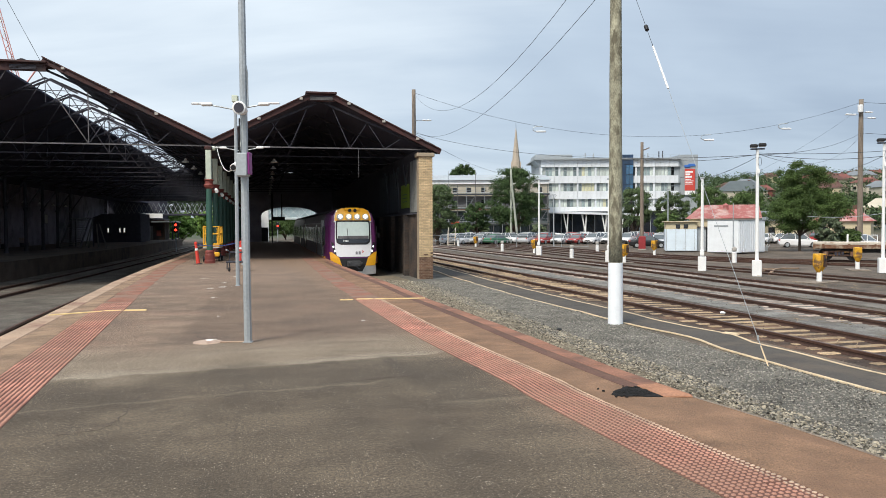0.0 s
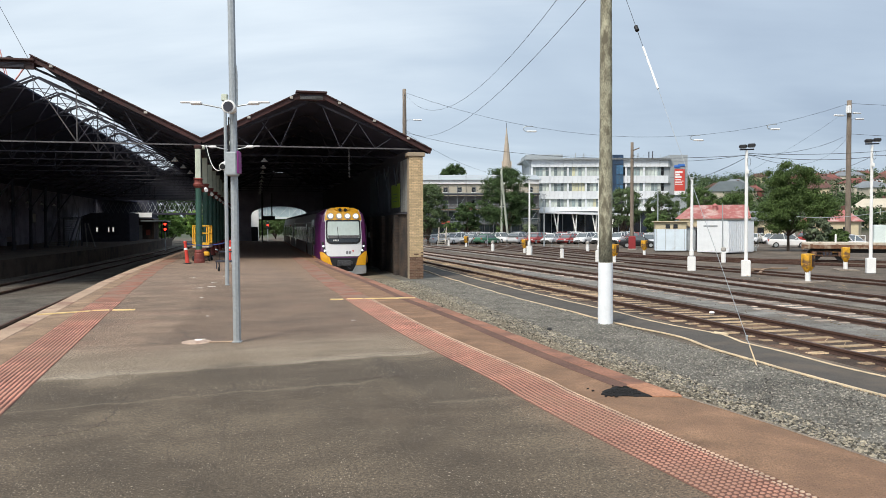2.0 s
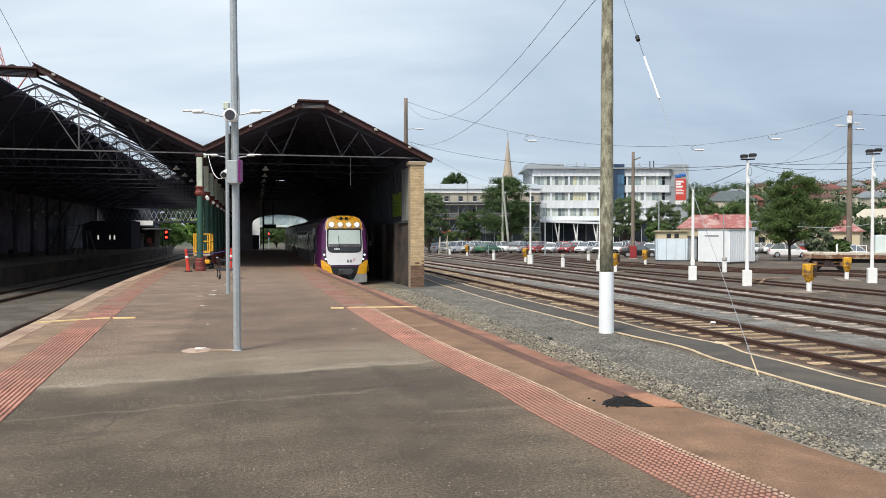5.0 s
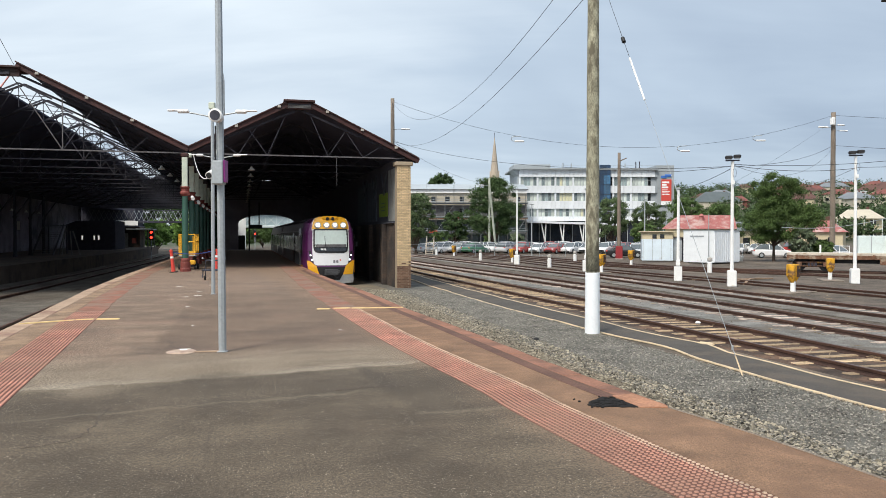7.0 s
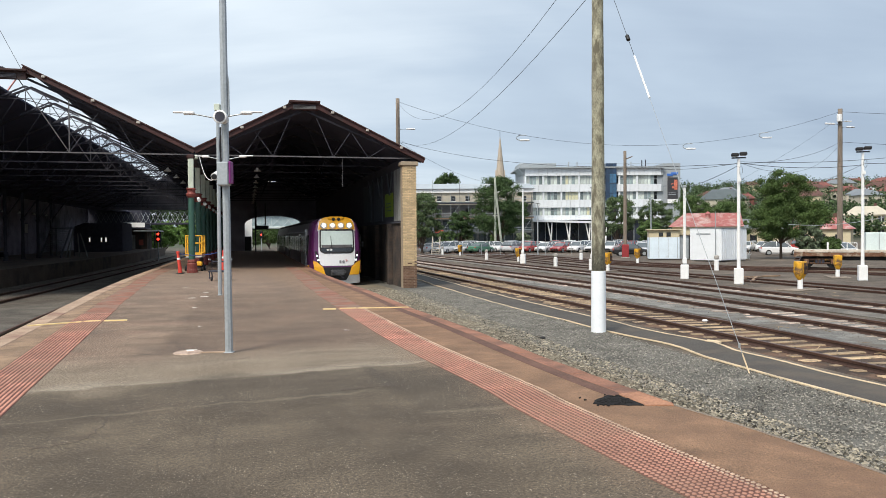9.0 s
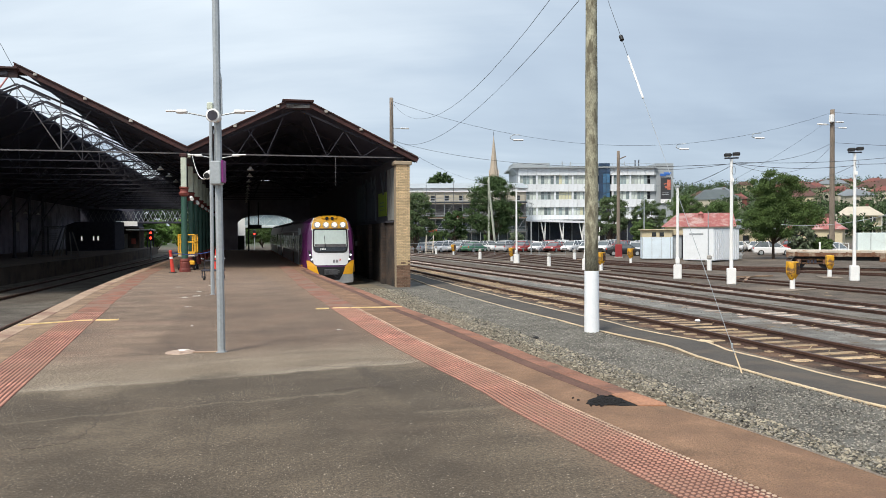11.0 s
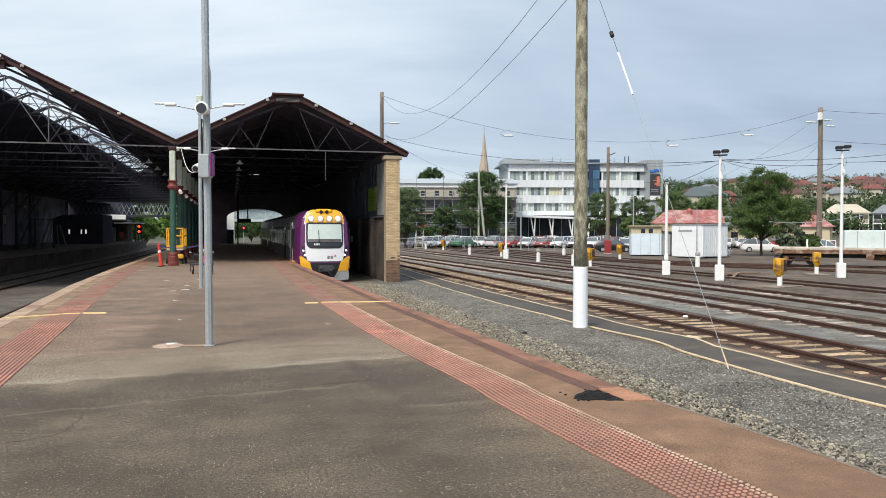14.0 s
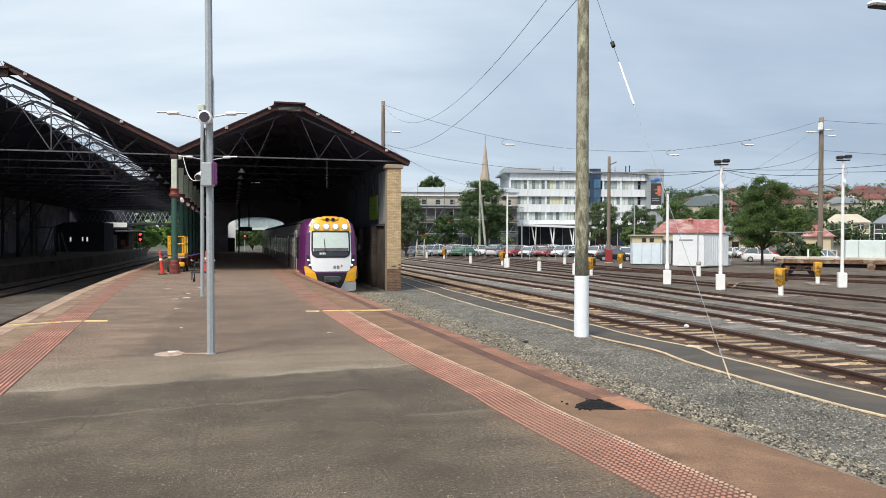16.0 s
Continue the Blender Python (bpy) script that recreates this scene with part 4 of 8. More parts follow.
def columns():
    c = thing("shed_column", "green cast-iron column with oxide-red base and cream head", "column", pose(-2.56, SY - 0.4, 0), group="shed columns")
    part("base", Geo().lathe([(0.25, 0), (0.25, 0.12), (0.225, 0.18), (0.225, 0.42), (0.20, 0.46), (0.215, 0.52), (0.20, 0.58), (0.16, 0.62)], n=16), M["oxide"], c, "oxide-red moulded base")
    part("shaft", Geo().lathe([(0.145, 0.6), (0.14, 2.0), (0.135, 3.55)], n=16), M["green"], c, "dark green shaft")
    part("capital", Geo().lathe([(0.15, 3.5), (0.22, 3.58), (0.24, 3.66), (0.18, 3.74), (0.18, 3.84), (0.24, 3.9), (0.15, 3.95)], n=16), M["oxide"], c, "oxide-red capital")
    part("head", Geo().box((0, 0, 4.62), (0.26, 0.24, 1.4), 0.03), M["cream"], c, "cream upper post")
    part("bracket", Geo().box((0, 0, 5.4), (0.36, 0.3, 0.2), 0.05), M["barge"], c)
    for k in range(1, 15):
        copy_thing(c, pose(-2.56, SY - 0.4 + 4.9 * k, 0))
    g = Geo().beam((-2.46, SY, 5.45), (-2.46, WEND, 5.45), 0.22, 0.28)
    solid("valley_gutter", g, M["steel"], "dark iron gutter beam over the columns", "gutter", kind="structure")


columns()


def east_wall():
    solid("wall_east", Geo().span((7.52, SY + 0.62, BED_Z), (8.1, SEND, 2.3)), M["brick_sooty"], "sooty brick lower wall of the train shed", "wall", kind="structure")
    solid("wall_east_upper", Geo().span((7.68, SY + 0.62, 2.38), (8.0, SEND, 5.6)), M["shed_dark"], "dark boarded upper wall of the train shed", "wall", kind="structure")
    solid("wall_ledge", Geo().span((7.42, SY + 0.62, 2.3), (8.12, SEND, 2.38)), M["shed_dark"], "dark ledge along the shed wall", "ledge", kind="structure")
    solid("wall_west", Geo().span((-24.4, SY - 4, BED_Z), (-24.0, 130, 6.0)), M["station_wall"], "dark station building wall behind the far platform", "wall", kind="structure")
    # runs on past the shed, out of view, to shade the platform end
    solid("shed_roof_lean", Geo().loft([[(-24.4, y, 6.0), (LEX, y, LEZ), (LEX, y, LEZ + 0.1), (-24.4, y, 6.1)] for y in (SY - 4, 131.0)]), M["roof_under"], "dark lean-to roof over the far platform, carried on for shade", "roof", kind="structure")
    # added roof, hidden behind the gable, that keeps daylight off the far end
    solid("platform_roof", Geo().span((-19.2, WEND, 5.5), (-17.9, 131.0, 5.62)), M["roof_under"], "unseen flat roof added beyond the shed for shade", "roof", kind="structure")
    # far end wall with its arch
    g = Geo()
    ya, xa, xb, top = SEND, -0.45, 5.9, 3.98
    pts = []
    for i in range(13):
        a = math.pi * i / 12
        pts.append(((xa + xb) / 2 - (xb - xa) / 2 * math.cos(a), 3.0 + (top - 3.0) * math.sin(a)))
    for (x0, z0), (x1, z1) in zip(pts, pts[1:]):
        g.loft([[(x0, y, z0), (x1, y, z1), (x1, y, 7.9), (x0, y, 7.9)] for y in (ya, ya + 0.4)])
    g.span((-2.6, ya, BED_Z), (xa, ya + 0.4, 7.9))
    g.span((xb, ya, BED_Z), (8.4, ya + 0.4, 7.9))
    solid("wall_north", g, M["shed_wall"], "dark end wall of the shed with an arched opening", "wall", kind="structure")


east_wall()


# ---- the train ----
def nose_y(x, z):
    """How far behind its foremost point the front of the railcar lies."""
    return 0.16 * (abs(x) / 1.0) ** 2.4 + 0.13 * max(0, z - 1.1) + 0.10 * max(0, z - 2.9) ** 2 * 3


def patch(pts_rows, off, th=0.03):
    """A curved panel on the nose: rows of (x, z), proud by off."""
    g = Geo()
    n = len(pts_rows[0])
    front = [(x, nose_y(x, z) - off, z) for r in pts_rows for x, z in r]
    back = [(x, nose_y(x, z) - off + th, z) for r in pts_rows for x, z in r]
    k = len(front)
    fs = []
    for j in range(len(pts_rows) - 1):
        for i in range(n - 1):
            a = j * n + i
            fs += [(a, a + 1, a + n + 1, a + n), (k + a, k + a + n, k + a + n + 1, k + a + 1)]
    rim = list(range(n)) + [j * n + n - 1 for j in range(1, len(pts_rows))] + [(len(pts_rows) - 1) * n + i for i in range(n - 2, -1, -1)] + [j * n for j in range(len(pts_rows) - 2, 0, -1)]
    for a, b in zip(rim, rim[1:] + rim[:1]):
        fs.append((a, k + a, k + b, b))
    return g.add(front + back, fs)


def panel_rows(zs, halfs, n=9):
    return [[(-h + 2 * h * i / (n - 1), z) for i in range(n)] for z, h in zip(zs, halfs)]


def body_section(half, top, bottom, y):
    """Cross-section of the car body, rounded at the roof."""
    pts = [(-half * 0.93, bottom), (-half, bottom + 0.35), (-half, 2.2), (-half * 0.97, 2.9), (-half * 0.86, top - 0.28), (-half * 0.62, top - 0.08), (-half * 0.3, top), (half * 0.3, top), (half * 0.62, top - 0.08), (half * 0.86, top - 0.28), (half * 0.97, 2.9), (half, 2.2), (half, bottom + 0.35), (half * 0.93, bottom)]
    return [(x, y, z) for x, z in pts]


def railcar_train():
    t = thing("railcar_train", "two-car diesel railcar with purple, yellow and white front, headlamps lit", "train", pose(4.52, 41.0, RAIL_Z))
    L = 24.6
    # nose: from the front ring back to the full section
    ring = []
    for y, half, top, sl in ((0.42, 1.19, 3.56, 1), (0.62, 1.28, 3.68, 1), (1.0, 1.36, 3.74, 1), (1.6, 1.41, 3.76, 0.5), (2.3, 1.43, 3.77, 0)):
        s = body_section(half, top, 0.62, y)
        ring.append([(x, yy + 0.13 * max(0, z - 1.1) * sl, z) for x, yy, z in s])
    nose = part("nose", Geo().loft(ring), M["train_purple"], t, "purple nose shell")
    # front panels
    part("front_core", patch(panel_rows([0.62, 1.1, 2.0, 3.0, 3.35, 3.60], [1.12, 1.19, 1.19, 1.12, 1.04, 0.90], 13), -0.03, 0.12), M["train_purple"], t)
    part("white_mask", patch(panel_rows([1.20, 1.25, 1.42, 2.0, 3.10], [0.74, 0.86, 0.94, 0.97, 0.94], 13), 0.0, 0.05), M["train_white"], t, "glossy white front panel")
    part("trim_line", patch(panel_rows([3.04, 3.4, 3.66], [0.99, 0.95, 0.84], 13), -0.006, 0.05), M["train_white"], t, "thin white trim line")
    part("roof_panel", patch(panel_rows([3.08, 3.25, 3.5, 3.66, 3.76], [0.965, 0.955, 0.90, 0.80, 0.58], 13), 0.0, 0.08), M["train_yellow"], t, "yellow panel above the windscreen")
    part("windscreen_surround", patch(panel_rows([1.84, 1.88, 1.97, 2.2, 3.02, 3.09, 3.12], [0.66, 0.78, 0.88, 0.915, 0.90, 0.88, 0.80], 13), 0.018, 0.03), M["black"], t, "black windscreen surround")
    ws = part("windscreen", patch(panel_rows([2.15, 2.19, 2.5, 2.98, 3.03], [0.81, 0.835, 0.84, 0.825, 0.80], 13), 0.03, 0.02), M["glass_pale"], t, "pale windscreen with its blind down")
    part("dash_strip", patch(panel_rows([1.93, 1.98, 2.13], [0.72, 0.79, 0.82], 9), 0.028, 0.014), M["glass_dark"], ws)
    part("dash_sill", patch(panel_rows([2.15, 2.30], [0.80, 0.82], 9), 0.034, 0.012), M["panel_grey_2"], ws, "grey dashboard edge")
    part("wiper", Geo().beam((-0.28, nose_y(0.28, 2.1) - 0.06, 2.08), (-0.33, nose_y(0.33, 2.75) - 0.06, 2.74), 0.016, 0.016), M["black"], ws, "thin black wiper")
    for k in range(4):
        part("number_bar", Geo().box((-0.52 + 0.075 * k, nose_y(0.42, 2.04) - 0.05, 2.04), (0.05, 0.012, 0.09)), M["white"], ws, "small white number bar")
    # lower front
    part("coupler_recess", patch(panel_rows([0.42, 0.55, 0.9, 1.12], [0.44, 0.55, 0.66, 0.74], 9), -0.02, 0.05), M["black"], t, "black coupler recess")
    part("coupler", Geo().box((0.0, -0.02, 0.84), (0.70, 0.30, 0.30), 0.03).cyl((0.0, -0.24, 0.82), (0.0, 0.0, 0.82), 0.12, n=12).box((0.38, -0.1, 0.86), (0.10, 0.2, 0.14), 0.02).box((-0.26, -0.12, 0.86), (0.12, 0.2, 0.12), 0.02), M["coupler"], t, "dark steel coupler")
    part("hose", Geo().tube([(0.1, -0.2, 0.72), (0.2, -0.24, 0.60), (0.3, -0.2, 0.56)], 0.025, 6), M["steel"], t)
    for s in (-1, 1):
        rows = [(0.72, 0.62, 1.14), (0.9, 0.68, 1.18), (1.14, 0.75, 1.21), (1.34, 0.98, 1.235), (1.44, 1.12, 1.25)]
        part("corner_panel", patch([[(s * (a + (b - a) * i / 5), z) for i in range(6)] for z, a, b in rows], 0.004, 0.07), M["train_yellow"], t, "yellow lower corner panel")
        part("skirt_corner", patch([[(s * (0.22 + 0.19 * i), 0.22 + 0.012 * i) for i in range(6)], [(s * (0.45 + 0.15 * i), 0.43) for i in range(6)], [(s * (0.62 + 0.112 * i), 0.73) for i in range(6)]], -0.01, 0.08), M["train_silver"], t, "silver skirt corner")
        part("light_cluster", patch([[(s * (a + 0.035 * i), z) for i in range(4)] for z, a in ((1.36, 0.90), (1.6, 0.97), (1.96, 1.05))], 0.014, 0.03), M["black"], t, "black marker lamp housing")
        for z, x in ((1.50, 0.985), (1.73, 1.055)):
            part("marker_lamp", Geo().cyl((s * x, nose_y(x, z) - 0.04, z), (s * x, nose_y(x, z) + 0.02, z), 0.048, n=14), M["marker_glow"], t, "lit white marker lamp")
        part("cab_window", Geo().box((s * 1.405, 1.92, 2.30), (0.08, 0.78, 1.05), 0.02), M["glass_dark"], t, "dark cab side window")
        part("side_stripe", Geo().box((s * 1.40, 2.35, 0.98), (0.075, 1.9, 0.42), 0.03), M["train_yellow"], t, "yellow lower side panel")
        for y in (2.40, 3.44):
            part("door_pillar", Geo().box((s * 1.418, y, 2.0), (0.05, 0.07, 2.3), 0.015), M["train_silver"], t)
        part("eave_strip", Geo().box((s * 1.40, 13.2, 2.98), (0.05, 22.0, 0.06), 0.015), M["train_silver"], t)
    part("skirt", patch(panel_rows([0.20, 0.42], [0.70, 0.52], 7), -0.01, 0.08), M["train_silver"], t, "silver lower skirt")
    for x in (-0.665, -0.22, 0.22, 0.665):
        z = 3.31
        h = part("headlamp", Geo().cyl((x, nose_y(x, z) - 0.06, z), (x, nose_y(x, z) + 0.06, z - 0.02), 0.165, 0.18, n=18), M["train_silver"], t, "round headlamp bezel")
        part("lens", Geo().lathe([(0.118, 0), (0.09, 0.025), (0.04, 0.04)], n=18), M["lamp_warm"] if abs(x) < 0.4 else M["lamp_white"], h, "glowing lens", m=pose(x, nose_y(x, z) - 0.055, z, 90, 0, 0))
    hood = part("horn_hood", Geo().box((-0.02, 0.66, 3.665), (0.90, 0.46, 0.26), 0.11), M["train_yellow"], t, "yellow horn hood")
    for x in (-0.16, 0.12):
        part("horn", Geo().cyl((x, 0.405, 3.645), (x, 0.56, 3.645), 0.09, 0.08, n=14), M["black"], hood, "round black horn mouth")
    # logo as plain strokes
    lg = part("logo", Geo().box((0.15, nose_y(0.15, 1.4) - 0.015, 1.40), (0.11, 0.012, 0.15), 0.02).box((0.31, nose_y(0.31, 1.4) - 0.015, 1.40), (0.11, 0.012, 0.15), 0.02), M["office_grey_mark"], t, "small grey operator mark")
    part("chevron", Geo().beam((0.44, nose_y(0.44, 1.5) - 0.015, 1.52), (0.52, nose_y(0.52, 1.46) - 0.015, 1.47), 0.012, 0.03).beam((0.52, nose_y(0.52, 1.46) - 0.015, 1.47), (0.44, nose_y(0.44, 1.42) - 0.015, 1.42), 0.012, 0.03), M["safety_red"], lg, "small red chevron")
    # bodies of the two cars
    for c in range(2):
        y0 = 2.3 if c == 0 else L + 0.5
        y1 = L if c == 0 else 2 * L - 0.5
        car = part("car_body", Geo().loft([body_section(1.42, 3.74, 0.35, y) for y in (y0, y1)]), M["train_side"], t, "dark grey ribbed car side")
        part("roof_top", Geo().loft([[(x, y, z) for x, z in ((-1.25, 3.50), (-0.95, 3.70), (-0.4, 3.80), (0.4, 3.80), (0.95, 3.70), (1.25, 3.50))] for y in (y0, y1)]), M["train_roof"], t, "dark roof")
        for s in (-1, 1):
            y = y0 + 1.2
            k = 0
            while y < y1 - 1.6:
                door = k in (2, 9)
                part("side_door" if door else "side_window", Geo().box((s * 1.425, y + 0.6, 1.85 if door else 2.28), (0.03, 1.05 if door else 1.6, 2.1 if door else 0.95), 0.012), M["glass_dark"] if door else M["train_window"], car)
                y += 1.95
                k += 1
            part("sole_bar", Geo().box((s * 1.40, (y0 + y1) / 2, 0.52), (0.08, y1 - y0, 0.3), 0.02), M["train_silver"], car)
        for yb in (y0 + 2.5, y1 - 3.2):
            part("bogie", Geo().box((0, yb, 0.45), (2.0, 2.6, 0.35), 0.05).cyl((-0.9, yb - 1, 0.43), (0.9, yb - 1, 0.43), 0.42, n=14).cyl((-0.9, yb + 1, 0.43), (0.9, yb + 1, 0.43), 0.42, n=14), M["steel"], car)
    part("gangway", Geo().box((0, L + 0.25, 2.0), (1.5, 0.6, 2.6), 0.05), M["black"], t)
    for s in (-1, 1):
        part("cab_door", Geo().box((s * 1.41, 3.0, 1.95), (0.04, 0.8, 2.2), 0.02), M["glass_dark"], t, "cab side door")
    part("mirror", Geo().box((1.52, 1.5, 2.3), (0.14, 0.1, 0.3), 0.03), M["black"], t)
    return t


TRAIN = railcar_train()


# ---- lamp posts on the platform ----
def lamp_post(m, h, arm_z, label, big=False):
    p = thing("lamp_post", label, "lamp post", m, group="platform lamp posts")
    part("pole", Geo().lathe([(0.057, 0), (0.056, 1.0), (0.053, h * 0.6), (0.044, h)], n=8), M["galv"], p, "galvanised steel pole", smooth=False)
    part("base_plate", Geo().box((0, 0, 0.008), (0.135, 0.135, 0.012), 0.004), M["galv"], p)
    if arm_z:
        for s in (-1, 1):
            a = part("arm", Geo().tube([(0, 0, arm_z - 0.15), (s * 0.45, 0, arm_z - 0.06), (s * 0.8, 0, arm_z)], 0.022, 8), M["galv"], p)
            part("luminaire", Geo().box((s * 0.82, 0, arm_z + 0.01), (0.34, 0.13, 0.11), 0.04).box((s * 1.1, 0, arm_z + 0.03), (0.34, 0.10, 0.05), 0.02), M["white"], a, "white tubular luminaire")
    return p


POST = lamp_post(pose(-0.27, 11.8, 0, 0.0, -0.35, -12), 9.0, 0, "tall galvanised lamp post with horn speaker and equipment boxes", True)
sp = part("speaker", Geo().lathe([(0.045, 0.16), (0.065, 0.1), (0.082, 0.0), (0.094, -0.12), (0.098, -0.16), (0.084, -0.165)], n=20), M["white"], POST, "white round horn speaker", smooth=True, m=pose(0.0, -0.12, 3.40, -90, 0, 0))
part("speaker_mouth", Geo().lathe([(0.072, -0.175), (0.064, -0.165)], n=20), M["steel"], sp)
bx = part("equipment_box", Geo().box((0.0, -0.1, 2.60), (0.16, 0.2, 0.34), 0.015), M["galv"], POST, "grey equipment box")
part("box_side", Geo().box((0.095, -0.09, 2.62), (0.03, 0.18, 0.32), 0.008), M["purple"], bx, "purple side panel")

part("cable", Geo().tube([(-0.05, -0.06, 3.28), (-0.06, -0.07, 3.0), (-0.05, -0.06, 2.77)], 0.012, 6), M["black"], POST)
part("conduit", Geo().tube([(0.06, 0.0, 3.45), (0.06, 0.0, 3.95), (0.045, 0.0, 4.05)], 0.014, 6), M["galv"], POST)
cm = part("camera_box", Geo().cyl((-0.13, -0.14, 2.56), (-0.10, 0.04, 2.62), 0.055, n=12), M["white"], POST, "white camera housing")
part("hood", Geo().cyl((-0.13, -0.15, 2.56), (-0.13, -0.16, 2.558), 0.04, n=12), M["black"], cm)
POST2 = lamp_post(pose(-0.80, 23.3, 0, 0, 0, -12), 5.3, 5.22, "slim galvanised lamp post with twin white luminaires")
part("junction_box", Geo().box((0, -0.03, 5.38), (0.17, 0.17, 0.20), 0.02), M["cream"], POST2, "cream junction box")
POST3 = copy_thing(POST2, pose(-1.0, 36.0, 0, 0, 0, -12))


# ---- timber pole with white painted foot ----
def timber_pole(m, h, r, material, label, white=0.0, arms=()):
    p = thing("timber_pole", label, "pole", m, group="timber poles")
    prof = [(r * (1 - 0.25 * z / h) * (1 + 0.03 * math.sin(z * 2.1)), z) for z in [white + (h - white) * i / 10 for i in range(11)]]
    part("shaft", Geo().lathe(prof, n=14), material, p, "weathered timber shaft", smooth=True)
    if white:
        part("painted_foot", Geo().lathe([(r * 1.06, 0), (r * 1.04, white * 0.5), (r * 1.03, white), (r * 0.9, white + 0.004)], n=28), M["foot_white"], p, "white painted lower sleeve", smooth=False)
    for z, w in arms:
        part("crossarm", Geo().box((0, 0, z), (w, 0.1, 0.12), 0.01), M["wood_brown"], p)
        for k in (-0.42, 0.42):
            part("insulator", Geo().lathe([(0.03, 0), (0.05, 0.05), (0.03, 0.12)], (k * w, 0, z + 0.06), n=8), M["white"], p)
    return p


timber_pole(pose(9.22, 19.5, GROUND_Z), 11.5, 0.19, M["wood_pole"], "mossy timber pole with white painted foot in ballast", 1.68)


# ---- more materials ----
M["leaf_sage"] = mat("leaf_sage", (0.16, 0.20, 0.125), 0.8, var=0.25, scale=0.4, fine=2, island=0.42, spec=0.15)
M["leaf_grey"] = mat("leaf_grey", (0.100, 0.142, 0.066), 0.7, var=0.25, scale=0.4, fine=2, island=0.42, spec=0.15)
M["office_white"] = mat("office_white", (0.76, 0.77, 0.78), 0.5, var=0.06, scale=0.3, fine=3, stretch=(1, 1, 0.3))
M["office_grey"] = mat("office_grey", (0.33, 0.36, 0.38), 0.6, var=0.08, scale=0.3, fine=3)
M["office_dark"] = mat("office_dark", (0.05, 0.055, 0.06), 0.4, var=0.2, scale=0.5, fine=3)
M["office_glass"] = mat("office_glass", (0.20, 0.25, 0.25), 0.12, var=0.35, scale=0.25, fine=2, spec=0.9, rnd=0.5)
M["office_blind"] = mat("office_blind", (0.52, 0.57, 0.53), 0.3, var=0.25, scale=0.3, fine=3, rnd=0.3, spec=0.8)
M["blue_glass"] = mat("blue_glass", (0.012, 0.04, 0.095), 0.3, var=0.3, scale=0.4, fine=3, spec=0.9, rnd=0.3)
M["blue_pane"] = mat("blue_pane", (0.032, 0.11, 0.21), 0.1, var=0.3, scale=0.4, fine=3, spec=0.9, rnd=0.4)
M["sign_red"] = mat("sign_red", (0.60, 0.07, 0.05), 0.5, var=0.05)
M["sign_blue"] = mat("sign_blue", (0.05, 0.16, 0.50), 0.5, var=0.05)
# stone colour lightened for the haze at this distance
M["spire"] = mat("spire", (0.45, 0.375, 0.305), 0.9, var=0.12, scale=0.2, fine=2)
M["slate"] = mat("slate", (0.20, 0.22, 0.24), 0.7, var=0.12, scale=0.3, fine=4)
M["render_cream"] = mat("render_cream", (0.58, 0.50, 0.34), 0.85, var=0.1, scale=0.5, fine=6)
M["tile_red"] = mat("tile_red", (0.125, 0.062, 0.050), 0.85, var=0.2, scale=0.8, fine=8)
M["tile_bright"] = mat("tile_bright", (0.215, 0.075, 0.062), 0.85, var=0.25, scale=0.8, fine=8, stain=(0.13, 0.06, 0.052), stain_scale=0.5)
M["iron_red"] = mat("iron_red", (0.37, 0.125, 0.115), 0.65, var=0.2, scale=0.8, fine=8, stain=(0.50, 0.36, 0.33), stain_scale=0.9, stain_at=(0.48, 0.64))
M["fawn"] = mat("fawn", (0.52, 0.47, 0.38), 0.85, var=0.12, scale=0.5, fine=6)
M["tyre"] = mat("tyre", (0.016, 0.016, 0.017), 0.85, var=0.15)
M["rust"] = mat("rust", (0.17, 0.085, 0.05), 0.9, var=0.3, scale=3, fine=20, stain=(0.34, 0.27, 0.2), stain_scale=2)
M["poster_green"] = mat("poster_green", (0.22, 0.31, 0.03), 0.6, var=0.1)
M["lattice_pale"] = mat("lattice_pale", (0.62, 0.68, 0.68), 0.7, var=0.1, scale=1, fine=8)
M["hut_blue"] = mat("hut_blue", (0.70, 0.80, 0.88), 0.5, var=0.08, scale=1.5, fine=14, stain=(0.56, 0.60, 0.62), stain_scale=0.9, stain_at=(0.6, 0.85))
M["straw"] = mat("straw", (0.36, 0.27, 0.165), 0.95, var=0.2, island=0.7)
M["container_mint"] = mat("container_mint", (0.66, 0.75, 0.74), 0.5, var=0.08, scale=1.5, fine=12, stain=(0.52, 0.56, 0.53), stain_scale=0.8, stain_at=(0.58, 0.8))
M["enamel"] = mat("enamel", (0.7, 0.7, 0.68), 0.4, var=0.08)
M["glove_blue"] = mat("tape_blue", (0.06, 0.10, 0.32), 0.5, var=0.1)


# ---- shed details ----
WEST_EDGE = [(-15.6, -10), (-14.2, 42), (-12.9, 67), (-12.4, 95), (-12.7, 130)]


